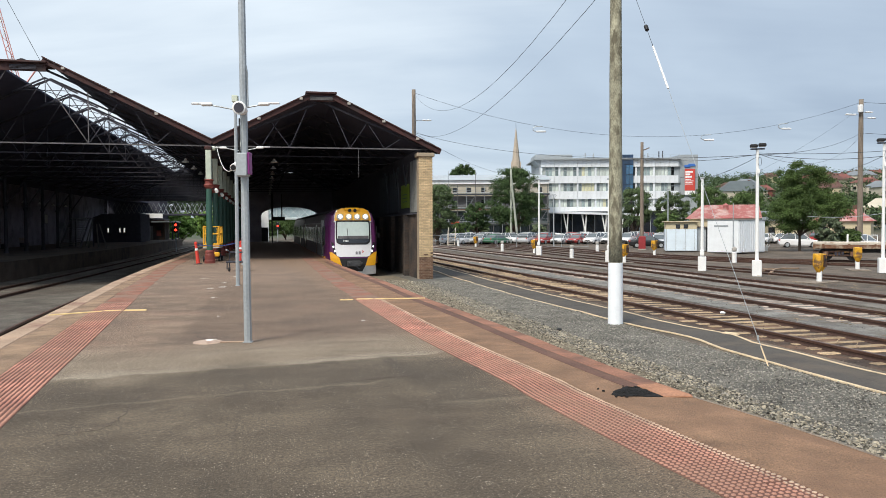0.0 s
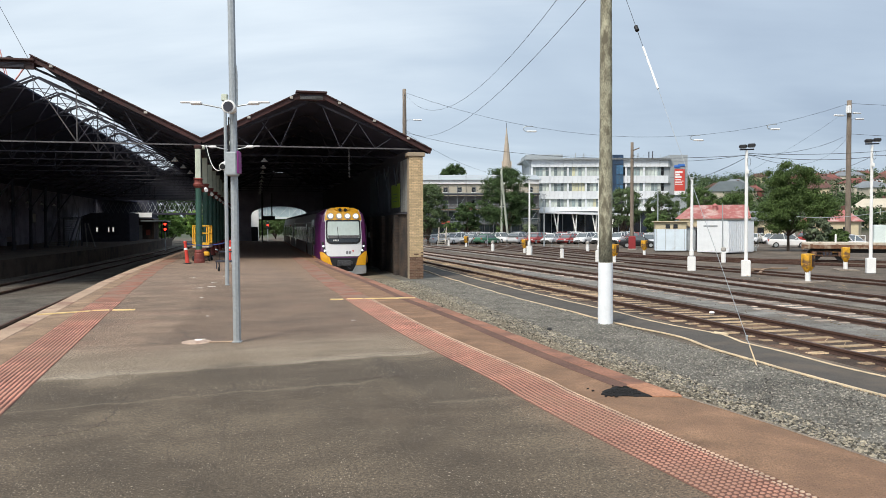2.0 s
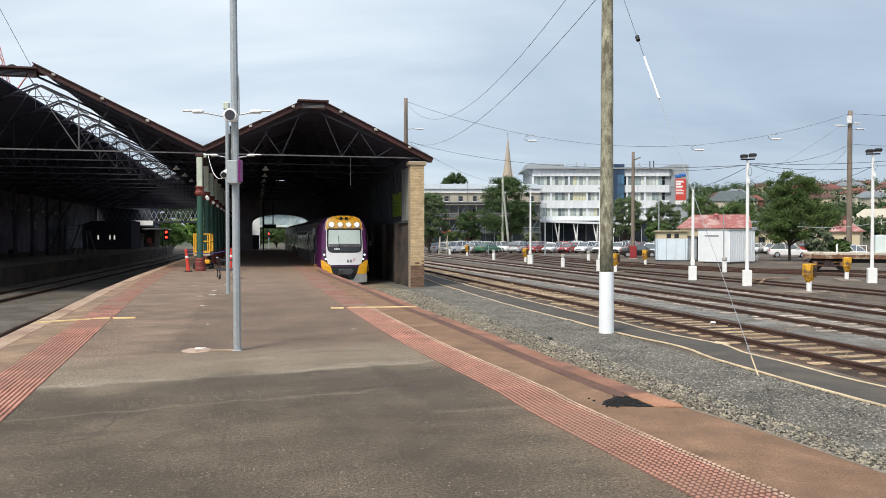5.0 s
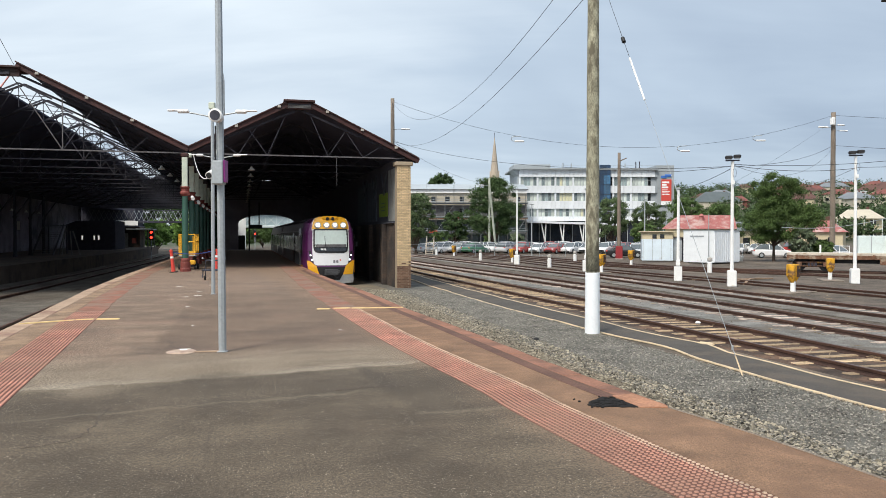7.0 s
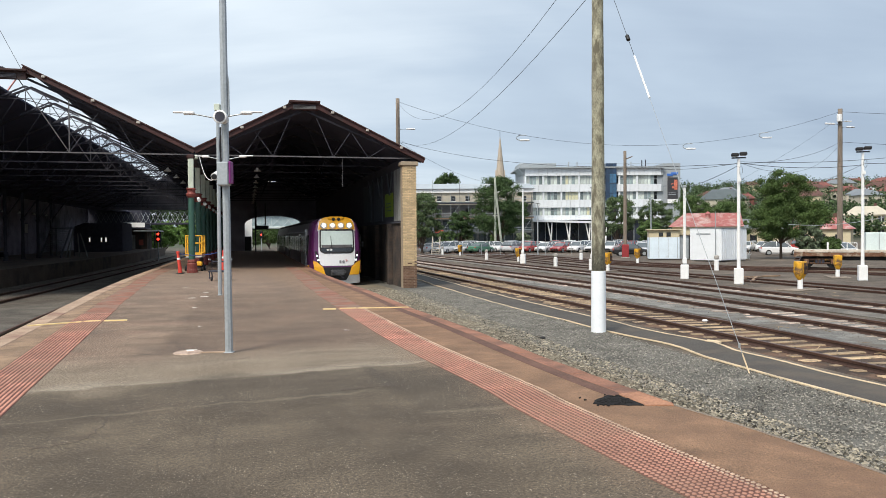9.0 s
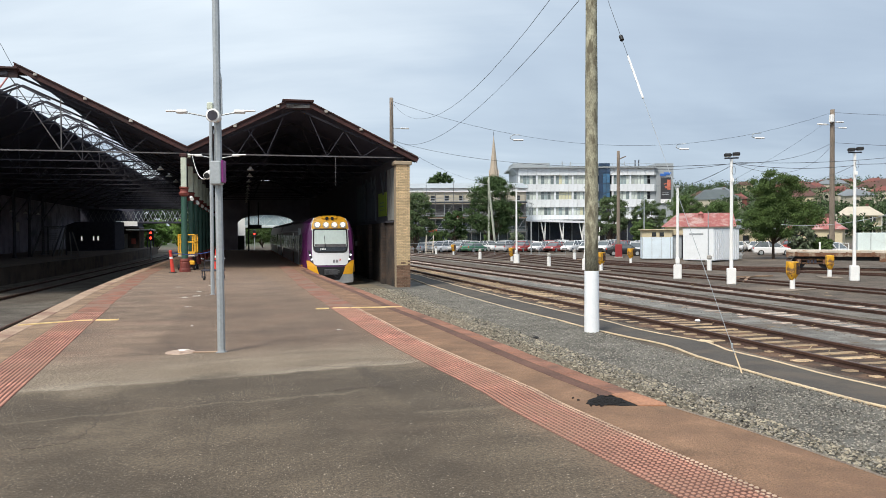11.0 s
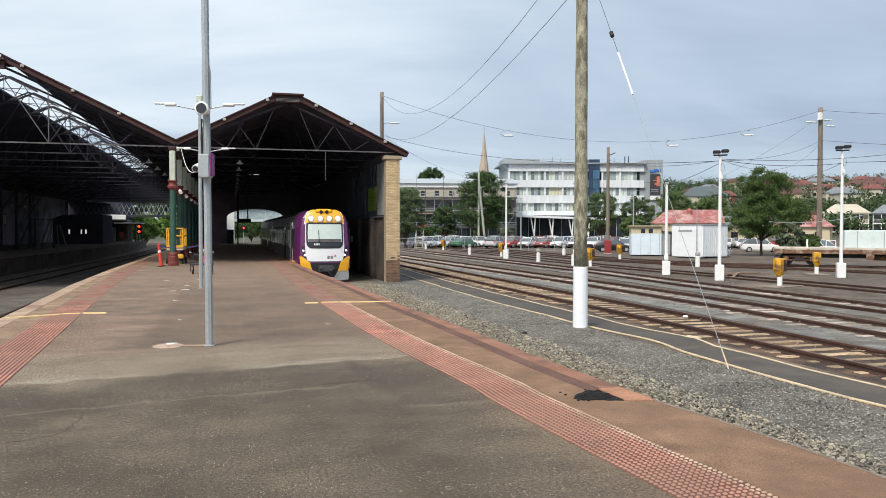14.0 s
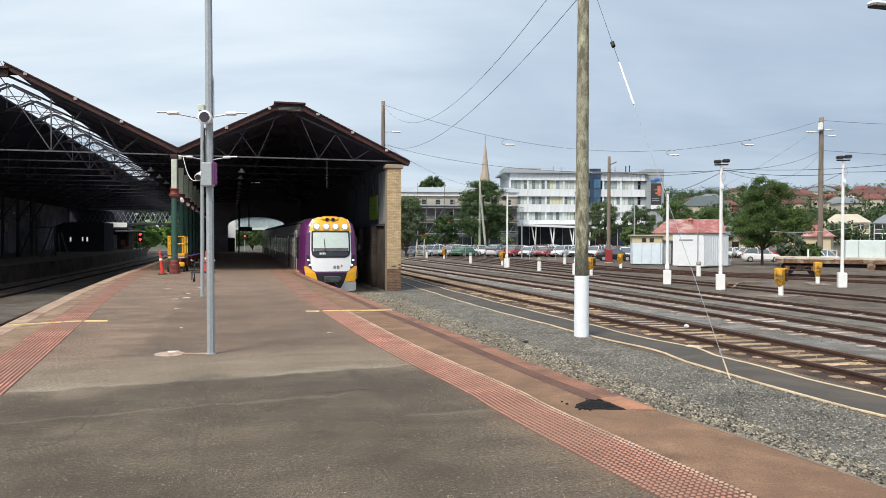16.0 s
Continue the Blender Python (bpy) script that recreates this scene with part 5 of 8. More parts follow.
def shed_details():
    solid("valley_bracket", Geo().box((-2.46, SY - 0.05, 5.42), (0.4, 0.2, 0.2), 0.04), M["cream"], "cream timber block under the roof valley", "bracket")
    # west platform and its buildings
    ys = [-10 + 3 * i for i in range(47)]
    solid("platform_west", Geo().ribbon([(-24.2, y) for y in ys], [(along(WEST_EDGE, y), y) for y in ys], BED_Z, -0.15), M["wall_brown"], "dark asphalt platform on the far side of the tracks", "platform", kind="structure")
    c = thing("station_post", "dark cast-iron post on the far platform", "column", pose(-18.6, SY, -0.15), group="far platform posts")
    part("shaft", Geo().lathe([(0.2, 0), (0.14, 0.3), (0.12, 3.2), (0.2, 3.4), (0.12, 3.5), (0.12, 5.6)], n=10), M["steel"], c)
    part("brace", Geo().beam((0, 0, 3.4), (1.4, 0, 5.4), 0.08, 0.1), M["steel"], c)
    for k in range(1, 10):
        copy_thing(c, pose(-18.6, SY + 4.9 * k, -0.15))
    for y, z, w in ((47, 1.2, 1.4), (54, 1.4, 1.0), (60, 1.0, 2.0), (69, 1.3, 1.2)):
        b = thing("station_door", "dark panelled doorway of the station building", "door", pose(-23.98, y, -0.15), group="station doors")
        part("leaf", Geo().box((0.03, 0, 1.1), (0.06, w, 2.2), 0.02), M["wood_brown"], b)
        part("fanlight", Geo().box((0.03, 0, 2.5), (0.05, w, 0.5), 0.01), M["office_glass"], b)
    # footbridges with lattice sides
    for x0, x1, y, z, ht, pale in ((-24.0, -4.0, 128.0, 3.83, 1.7, 0), (-3.0, 9.0, 108.0, 2.95, 1.6, 1)):
        f = thing("footbridge", "lattice-sided footbridge over the tracks", "footbridge", pose(0, y, 0))
        mt = M["lattice_pale"]
        part("deck", Geo().span((x0, 0, z - 0.3), (x1, 2.0, z), 0.03), M["steel"] if not pale else M["lattice_pale"], f)
        part("top_chord", Geo().span((x0, -0.05, z + ht - 0.1), (x1, 0.05, z + ht)), mt if pale else M["steel"], f)
        n = int((x1 - x0) / (0.7 if not pale else 1.5))
        for i in range(n):
            a, b = x0 + (x1 - x0) * i / n, x0 + (x1 - x0) * (i + 1) / n
            # west bars left of -16.2 are coloured darker for the shade over them
            bar = mt if pale else M["galv"] if a > -16.2 else M["panel_grey"]
            part("lattice_bar", Geo().beam((a, 0, z), (b, 0, z + ht - 0.1), 0.05, 0.055), bar, f)
            part("lattice_bar", Geo().beam((b, 0.03, z), (a, 0.03, z + ht - 0.1), 0.05, 0.055), bar, f)
            part("upright", Geo().beam((a, 0.05, z), (a, 0.05, z + ht - 0.1), 0.05, 0.05), mt if pale else M["steel"], f)
        if pale:
            part("side_panel", Geo().span((x0, 0.1, z), (x1, 0.16, z + ht - 0.1)), M["bridge_panel"], f, "pale blue-grey side panel")
            part("roof", Geo().loft([[(x0, yy, z + ht + 0.1), ((x0 + x1) / 2, yy, z + ht + 1.0), (x1, yy, z + ht + 0.1), (x1, yy, z + ht), (x0, yy, z + ht)] for yy in (-0.3, 2.3)]), M["lattice_pale"], f)
        else:
            for x in (x0 + 2.0, x1 - 0.4):
                part("pier", Geo().span((x - 0.3, 0.2, BED_Z), (x + 0.3, 1.8, z - 0.3)), M["steel"], f)
    solid("gable_west_end", Geo().loft([[(LEX, y, 5.35), (VX, y, 5.35), (VX, y, VZ + 0.05), (LRX, y, LRZ), (LEX, y, LEZ + 0.05)] for y in (WEND - 0.3, WEND)]), M["shed_wall"], "dark boarded far gable of the wide roof", "gable", kind="structure")
    # the shade at the far platform end is put into this colour
    solid("station_block", Geo().loft([[(-20.9, y, -0.15), (-15.3, y, -0.15), (-15.3, y, 3.45), (-19.8, y, 3.40), (-20.9, y, 2.95)] for y in (104.0, 112.0)]), M["soot_and_shade"], "station building beyond the far platform, coloured dark for shade", "building", kind="structure")
    # block added behind the bridge to fill in the darkness there
    solid("far_building", Geo().span((-34.0, 131.0, BED_Z), (-16.3, 141.0, 8.5), 0.05), M["soot_and_shade"], "dark block added beyond the footbridge as shade", "building")
    for x, w in ((-19.08, 0.15), (-17.72, 0.12), (-17.2, 0.16)):
        n_ = thing("lit_window", "small lit window in the dark station building", "window", pose(x, 103.95, 1.35), group="lit windows")
        part("frame", Geo().box((0, 0, 0), (w + 0.16, 0.08, 0.7), 0.02), M["wood_brown"], n_)
        part("pane", Geo().box((0, -0.04, 0), (w, 0.02, 0.5)), M["lamp_dim"], n_, "glowing pane")
    for y, z, w, h in ((71.5, 1.65, 0.7, 0.5), (95.0, 2.7, 1.2, 1.0), (58, 1.8, 0.8, 1.1), (50.5, 1.8, 0.6, 0.9)):
        n_ = thing("notice_frame", "faded notice in a frame on the station wall", "notice", pose(-23.95, y, z), group="station notices")
        part("frame", Geo().box((0, 0, 0), (0.06, w + 0.12, h + 0.12), 0.015), M["shed_dark"], n_)
        part("sheet", Geo().box((0.035, 0, 0), (0.012, w, h)), M["concrete"], n_)
    for xa, za, xb, zb in ((-15.95, -0.13, -15.30, 2.30), (-14.72, 2.05, -14.11, -0.13), (-15.65, -0.13, -15.30, 2.2), (-14.95, 2.05, -14.80, -0.13)):
        solid("timber_prop", Geo().beam((xa, 76.0, za), (xb, 76.0, zb), 0.09, 0.09), M["panel_grey"], "pale inclined timber prop on the far platform", "prop", group="timber props")
    st = thing("bridge_stair", "dark iron stair rising to the footbridge on the far platform", "stair", pose(-17.2, 76, -0.15))
    for i in range(16):
        part("tread", Geo().box((0, 0.28 * i, 0.17 * (i + 1)), (1.6, 0.3, 0.04), 0.008), M["panel_grey"], st)
    for sx in (-0.85, 0.85):
        part("stringer", Geo().beam((sx, -0.1, 0.05), (sx, 4.4, 2.78), 0.06, 0.26), M["steel"], st)
        part("handrail", Geo().tube([(sx, 0, 0.0), (sx, 0, 1.05), (sx, 4.3, 3.7), (sx, 4.3, 2.7)], 0.03, 6), M["panel_grey"], st)
    part("landing", Geo().span((-0.9, 4.3, 2.66), (0.9, 6.0, 2.76)), M["steel"], st)
    for sx in (-0.8, 0.8):
        part("landing_post", Geo().span((sx - 0.06, 5.8, 0), (sx + 0.06, 5.92, 2.66)), M["steel"], st)
    k = thing("platform_bench", "dark slatted bench on the far platform", "bench", pose(-22.9, 55, -0.15), group="far platform benches")
    for i in range(4):
        part("slat", Geo().box((0.1 * i - 0.1, 0, 0.45), (0.08, 1.8, 0.03), 0.008), M["wood_brown"], k)
    for i in range(3):
        part("back_slat", Geo().box((-0.2, 0, 0.6 + 0.12 * i), (0.03, 1.8, 0.09), 0.008), M["wood_brown"], k)
    for yy in (-0.75, 0.75):
        part("leg", Geo().box((0, yy, 0.22), (0.4, 0.06, 0.44), 0.01), M["steel"], k)
    for yy in (62.5, 76.0, 83.0):
        copy_thing(k, pose(-22.9, yy, -0.15))
    solid("lineside_building", Geo().span((-2.8, 103.0, 1.2), (0.42, 106.5, 5.2), 0.03).span((0.22, 103.0, BED_Z), (0.42, 103.3, 1.3)), M["white"], "white rendered lineside building beyond the arch", "building")
    solid("hoarding", Geo().span((-2.4, 93.0, -0.3), (0.30, 93.15, 1.62), 0.02), M["black"], "dark timber hoarding at the end of the platform", "hoarding")
    solid("sign_post", Geo().span((0.62, 84.2, 0.0), (0.76, 84.34, 5.4), 0.02), M["black"], "slim black post beside the display board", "post")
    # kiosk and canopy beyond the shed, with a white fascia
    k = thing("platform_kiosk", "low dark platform kiosk with a white fascia", "kiosk", pose(-16.1, 120, -0.15))
    part("body", Geo().span((-1.65, 1.3, 0), (1.6, 7, 3.1), 0.03), M["brick_sooty"], k)
    part("soffit", Geo().span((-1.7, 0.14, 3.0), (1.65, 7, 3.12)), M["shed_dark"], k)
    part("fascia", Geo().span((-1.62, 0, 3.18), (1.5, 0.14, 3.86), 0.02), M["white"], k, "white fascia board")
    part("door", Geo().span((-0.9, 1.2, 0.05), (0.0, 1.3, 2.1)), M["panel_warm"], k, "pale glazed door")
    part("shutter", Geo().span((0.5, 1.2, 0.6), (1.1, 1.3, 1.4)), M["oxide"], k, "dull red shutter")
    k = thing("platform_canopy", "low flat canopy on posts beyond the shed", "canopy", pose(-14.3, 118, -0.15))
    part("roof", Geo().span((-1.6, 0, 2.55), (1.55, 9, 2.72), 0.03), M["steel_pale"], k)
    for yy in (0.4, 4.4, 8.4):
        part("post", Geo().cyl((1.2, yy, 0), (1.2, yy, 2.56), 0.07, n=8), M["shed_dark"], k)
    for x, y, base, zl in ((-10.5, 98.5, BED_Z, (2.63, 3.24)), (2.1, 140, BED_Z, (3.1,))):
        s = thing("rail_signal", "colour-light railway signal showing red", "signal", pose(x, y, base))
        part("mast", Geo().cyl((0, 0.1, 0), (0, 0.1, 3.8), 0.07, n=8), M["galv"], s)
        part("head", Geo().box((0, 0, sum(zl) / len(zl)), (0.5, 0.2, 1.25), 0.05), M["black"], s)
        for dz in zl:
            part("lens", Geo().cyl((0, -0.14, dz), (0, -0.09, dz), 0.15, n=14), M["lamp_red"], s, "lit red lens")
    # boards and posters on the east wall
    for i, (y0, y1, z0, z1, mt, lb) in enumerate(((38.9 + 0.35, 41.5, 2.42, 5.15, "panel_warm", "pale weathered grey wall panel"), (41.9, 44.4, 2.7, 4.0, "poster_green", "yellow-green poster with dark bars"), (45.4, 48.5, 2.5, 4.9, "panel_blue", "weathered grey wall panel"), (49.5, 53, 2.5, 4.9, "panel_blue", "weathered grey wall panel"))):
        p = thing("wall_panel", lb + " on the shed wall", "panel", pose(7.66, (y0 + y1) / 2, (z0 + z1) / 2))
        part("board", Geo().box((0, 0, 0), (0.05, y1 - y0, z1 - z0), 0.01), M[mt], p)
        if mt == "poster_green":
            for dz in (-0.3, -0.1, 0.1):
                part("text_bar", Geo().box((-0.03, 0, dz), (0.012, 1.3, 0.05)), M["green"], p)
    for y in (41.4, 46, 50.9):
        solid("wall_pier", Geo().span((7.30, y, BED_Z), (7.53, y + 0.6, 2.28), 0.02), M["brick_sooty"], "sooty brick pier inside the shed", "pier", kind="structure")
    for y in (42.6, 46.0, 49.5):
        for s in (-1, 1):
            solid("timber_strut", Geo().beam((7.60, y, 3.9), (7.60, y + s * 0.8, 5.1), 0.06, 0.10), M["panel_blue"], "slim timber strut against the shed wall", "strut", group="wall struts")
    # enamel pendant lamps
    l = thing("pendant_lamp", "white enamel pendant lamp under the shed roof", "lamp", pose(0.5, 43, 5.55), group="pendant lamps")
    part("rod", Geo().cyl((0, 0, 0), (0, 0, -0.25), 0.015, n=6), M["steel"], l)
    part("shade", Geo().lathe([(0.05, -0.2), (0.07, -0.28), (0.17, -0.36), (0.18, -0.40), (0.10, -0.38)], n=14), M["enamel"], l)
    for k in range(10):
        if k:
            copy_thing(l, pose(0.5, 43 + 4.9 * k, 5.55))
        copy_thing(l, pose(-4.05, 43 + 4.9 * k, 5.5))
        copy_thing(l, pose(-20.5, 45 + 4.9 * k, 4.3))
    # cameras on the columns
    c = thing("column_speaker", "white cylindrical speaker on a shed column", "speaker", pose(-2.24, SY - 0.55, 3.42), group="column speakers")
    part("housing", Geo().cyl((0, 0.10, 0.04), (0.05, -0.18, -0.05), 0.07, 0.085, n=14), M["white"], c)
    part("arm", Geo().cyl((0, 0.1, 0.04), (-0.25, 0.15, 0.12), 0.025, n=6), M["steel"], c)
    for k in range(1, 9):
        copy_thing(c, pose(-2.24, SY - 0.55 + 4.9 * k, 3.42))
    solid("hanging_rod", Geo().cyl((4.53, SY + 0.1, 5.5), (4.53, SY + 0.1, 4.1), 0.011, n=6), M["panel_grey_2"], "thin rod hanging from the front truss", "rod")
    solid("feeder_cable", Geo().tube(sag((-2.2, SY - 0.1, 5.5), (-0.90, 23.28, 3.35), 0.42), 0.014, 5), M["white"], "white cable slung from the shed to a lamp post", "cable")
    d = thing("departure_sign", "dark hanging display board inside the shed", "sign", pose(1.35, 84, 2.55))
    part("board", Geo().box((0, 0, 0), (1.35, 0.2, 0.42), 0.03), M["black"], d)
    for x in (-0.6, 0.35):
        part("hanger", Geo().cyl((x, 0, 0.2), (x, 0, 2.6), 0.06, n=6), M["black"], d)



shed_details()


def platform_clutter():
    w = thing("work_platform", "yellow scissor lift with railed basket parked beside a column", "lift", pose(-2.60, 40.0, 0, 0, 0, -4))
    for x in (-0.37, 0.37):
        for y in (-0.05, 0.55, 1.15):
            part("upright", Geo().box((x, y, 1.24), (0.06, 0.06, 1.0), 0.012), M["safety_yellow"], w)
        for z in (1.36, 1.72):
            part("side_rail", Geo().box((x, 0.55, z), (0.055, 1.24, 0.055), 0.012), M["safety_yellow"], w)
        part("side_toe_board", Geo().box((x, 0.55, 0.80), (0.05, 1.24, 0.17), 0.012), M["safety_yellow"], w)
        part("inner_post", Geo().box((x * 0.76, -0.02, 1.20), (0.05, 0.05, 0.92), 0.012), M["safety_yellow"], w)
    for y in (-0.05, 1.15):
        for z in (1.36, 1.72):
            part("end_rail", Geo().box((0, y, z), (0.76, 0.055, 0.055), 0.012), M["safety_yellow"], w)
        part("toe_board", Geo().box((0, y, 0.80), (0.78, 0.05, 0.17), 0.012), M["safety_yellow"], w)
    part("deck", Geo().box((0, 0.55, 0.69), (0.78, 1.26, 0.06), 0.012), M["steel_pale"], w)
    for k in range(3):
        for x in (-0.25, 0.25):
            part("scissor_arm", Geo().beam((x, 0.05, 0.34 + 0.11 * k), (x, 1.05, 0.42 + 0.11 * k), 0.05, 0.05).beam((x + 0.06, 1.05, 0.34 + 0.11 * k), (x + 0.06, 0.05, 0.42 + 0.11 * k), 0.05, 0.05), M["black"], w)
    part("control_box", Geo().box((0.26, -0.14, 0.36), (0.30, 0.16, 0.22), 0.05), M["safety_yellow"], w, "yellow rounded control housing")
    part("chassis", Geo().box((0, 0.55, 0.22), (0.66, 1.3, 0.2), 0.03), M["steel"], w)
    part("ladder_rung", Geo().box((-0.05, -0.12, 0.46), (0.3, 0.03, 0.03), 0.006), M["safety_yellow"], w)
    for x in (-0.36, 0.36):
        for y in (0.0, 1.1):
            wh = part("wheel", Geo().cyl((x - 0.05, y, 0.13), (x + 0.05, y, 0.13), 0.13, n=16), M["tyre"], w)
            part("hub", Geo().cyl((x - 0.056, y, 0.13), (x + 0.056, y, 0.13), 0.06, n=10), M["steel_pale"], wh)
    for i, (x, y, rx, ry) in enumerate(((-3.02, 37.3, 0, -6), (-1.2, 38.4, 0, 3))):
        b = thing("safety_bollard", "orange-red plastic bollard with a white reflective band", "bollard", pose(x, y, 0, rx, ry, 0), group="safety bollards")
        part("post", Geo().lathe([(0.09, 0.03), (0.085, 0.2), (0.06, 0.9), (0.075, 0.95), (0.075, 1.0), (0.04, 1.04)], n=12), M["safety_red"], b)
        part("band", Geo().lathe([(0.0785, 0.64), (0.074, 0.73)], n=12), M["white"], b)
        part("foot", Geo().box((0, 0, 0.02), (0.36, 0.36, 0.04), 0.015), M["black"], b)
    solid("barrier_tape", Geo().tube(sag((-3.08, 37.3, 0.92), (-1.33, 38.4, 0.95), 0.12), 0.022, 5), M["glove_blue"], "blue barrier tape strung between bollards", "tape")
    s = thing("luggage_trolley", "small dark metal luggage trolley on the platform", "trolley", pose(-1.05, 31.0, 0, 0, 0, -10))
    part("tray", Geo().box((0, 0, 0.36), (0.8, 0.55, 0.06), 0.015), M["steel"], s)
    for x in (-0.36, 0.36):
        part("leg", Geo().tube([(x, -0.25, 0.08), (x, -0.2, 0.34), (x, 0.15, 0.34), (x, 0.26, 0.04)], 0.022, 8), M["steel"], s)
        part("handle", Geo().tube([(x, 0.2, 0.36), (x, 0.24, 0.72), (x * 1.12, 0.1, 0.80)], 0.02, 8), M["steel"], s)
        part("grip", Geo().tube([(x * 1.10, 0.12, 0.795), (x * 1.2, 0.0, 0.82)], 0.026, 8), M["galv"], s)
    part("back_rail", Geo().box((0, 0.22, 0.72), (0.72, 0.04, 0.06), 0.01), M["steel"], s)
    for x in (-0.3, 0.3):
        part("wheel", Geo().cyl((x, -0.26, 0.08), (x + 0.05, -0.26, 0.08), 0.08, n=12), M["tyre"], s)
    # pit cover beside the lamp post
    p = thing("pit_cover", "pale concrete pit cover with a white paint splash", "pit cover", pose(-0.85, 11.95, 0))
    part("slab", Geo().lathe([(0.215, 0.0), (0.205, 0.012), (0.13, 0.014)], n=18), M["pit_pink"], p)
    part("splash", Geo().lathe([(0.06, 0.012), (0.055, 0.018)], n=9), M["white"], p, "white paint splash", m=pose(0.02, 0.13, 0))
    solid("conduit_cover", Geo().box((-0.45, 11.85, 0.008), (0.45, 0.07, 0.016), 0.004, Matrix.Rotation(radians(-8), 3, 'Z')), M["coping_cream"], "narrow concrete strip over a cable trench", "cable cover")
    for x, y, r in ((-1.25, 19.5, 0.06), (-1.5, 22.5, 0.09), (-1.2, 22.9, 0.12), (-1.25, 24.6, 0.08), (-0.9, 15.4, 0.035), (-2.0, 27, 0.09), (1.7, 14.0, 0.035), (-1.0, 27.5, 0.10)):
        ra = random.Random(int(x * 100 + y * 10))
        rim = [(r * ra.uniform(0.45, 1.15) * math.cos(0.45 * k) * 1.3, r * ra.uniform(0.45, 1.15) * math.sin(0.45 * k)) for k in range(14)]
        g = Geo().loft([[(a, b, 0.0) for a, b in rim], [(a * 0.92, b * 0.92, 0.004) for a, b in rim]])
        for k in range(3):
            g.box((ra.uniform(-2, 2) * r, ra.uniform(-1.5, 1.5) * r, 0.001), (0.25 * r, 0.18 * r, 0.003), 0.001)
        solid("paint_splash", g, M["paint_pale"], "small pale paint splash on the asphalt", "paint splash", pose(x, y, 0.0005, 0, 0, x * 90), group="paint splashes")
    part("splash", Geo().box((0.03, 0.24, 0.006), (0.16, 0.07, 0.010), 0.003), M["paint_pale"], p, "white paint splash")
    rc = random.Random(21)
    for pts in (((-1.25, 8.33), (-1.28, 7.96), (-1.27, 7.65), (-1.29, 7.34), (-1.31, 7.12), (-1.41, 6.99), (-1.56, 6.90), (-1.74, 6.86)), ((1.0, 8.55), (1.35, 8.63), (1.66, 8.64), (1.84, 8.60))):
        mid = [(x0 + (x1 - x0) * f + rc.uniform(-0.02, 0.02), y0 + (y1 - y0) * f + rc.uniform(-0.02, 0.02)) for (x0, y0), (x1, y1) in zip(pts, pts[1:]) for f in (0, 0.25, 0.5, 0.75)]
        g = Geo()
        for k, ((x0, y0), (x1, y1)) in enumerate(zip(mid, mid[1:])):
            w0, w1 = 0.002 + 0.005 * (k % 3) / 2, 0.002 + 0.005 * ((k + 1) % 3) / 2
            g.loft([[(x0 - w0, y0 - w0, 0.0), (x0 + w0, y0 + w0, 0.0), (x0 + w0, y0 + w0, 0.0025), (x0 - w0, y0 - w0, 0.0025)], [(x1 - w1, y1 - w1, 0.0), (x1 + w1, y1 + w1, 0.0), (x1 + w1, y1 + w1, 0.0025), (x1 - w1, y1 - w1, 0.0025)]])
        solid("asphalt_crack", g, M["crack"], "ragged dark crack in the platform asphalt", "crack", kind="structure")
    blob = lambda pts, h: Geo().loft([[(x, y, 0.0) for x, y in pts], [(x, y, h) for x, y in pts]])
    rg = random.Random(8)
    outline = [(3.42, 7.27), (3.50, 7.36), (3.60, 7.45), (3.68, 7.49), (3.74, 7.42), (3.78, 7.32), (3.80, 7.15), (3.80, 6.95), (3.70, 6.98), (3.60, 7.02), (3.48, 7.05), (3.39, 7.09), (3.36, 7.17)]
    edge = []
    for (x0, y0), (x1, y1) in zip(outline, outline[1:] + outline[:1]):
        for f in (0, 0.5):
            edge.append((x0 + (x1 - x0) * f + rg.uniform(-0.012, 0.012), y0 + (y1 - y0) * f + rg.uniform(-0.012, 0.012)))
    tar = blob(edge, 0.012)
    for k in range(120):
        x, y = rg.uniform(3.40, 3.78), rg.uniform(7.0, 7.44)
        if 7.08 + 0.0 * x < y + 0.30 * (3.8 - x) * 0.6 and y - 7.22 < 0.62 * (x - 3.36):
            tar.box((x, y, 0.014), (rg.uniform(0.012, 0.032), rg.uniform(0.012, 0.032), rg.uniform(0.006, 0.018)), 0.003, Matrix.Rotation(rg.uniform(0, 3), 3, 'Z'))
    solid("asphalt_patch", tar, M["tar"], "fresh black asphalt patch at the platform edge", "asphalt patch")
    for k in range(7):
        solid("tar_crumb", Geo().box((0, 0, 0.006), (rg.uniform(0.012, 0.035), rg.uniform(0.012, 0.03), 0.014), 0.003), M["tar"], "crumb of black asphalt beside the patch", "asphalt crumb", pose(3.4 + rg.uniform(-0.12, 0.25), 7.3 + rg.uniform(-0.3, 0.25), 0.004, 0, 0, rg.uniform(0, 90)), group="asphalt crumbs")
    solid("edge_slab", blob([(3.81, 6.95), (4.08, 6.89), (4.10, 7.0), (4.055, 7.55), (3.80, 7.52)], 0.012), M["slab_orange"], "orange-brown worn slab ending the coping", "slab", kind="structure")


platform_clutter()


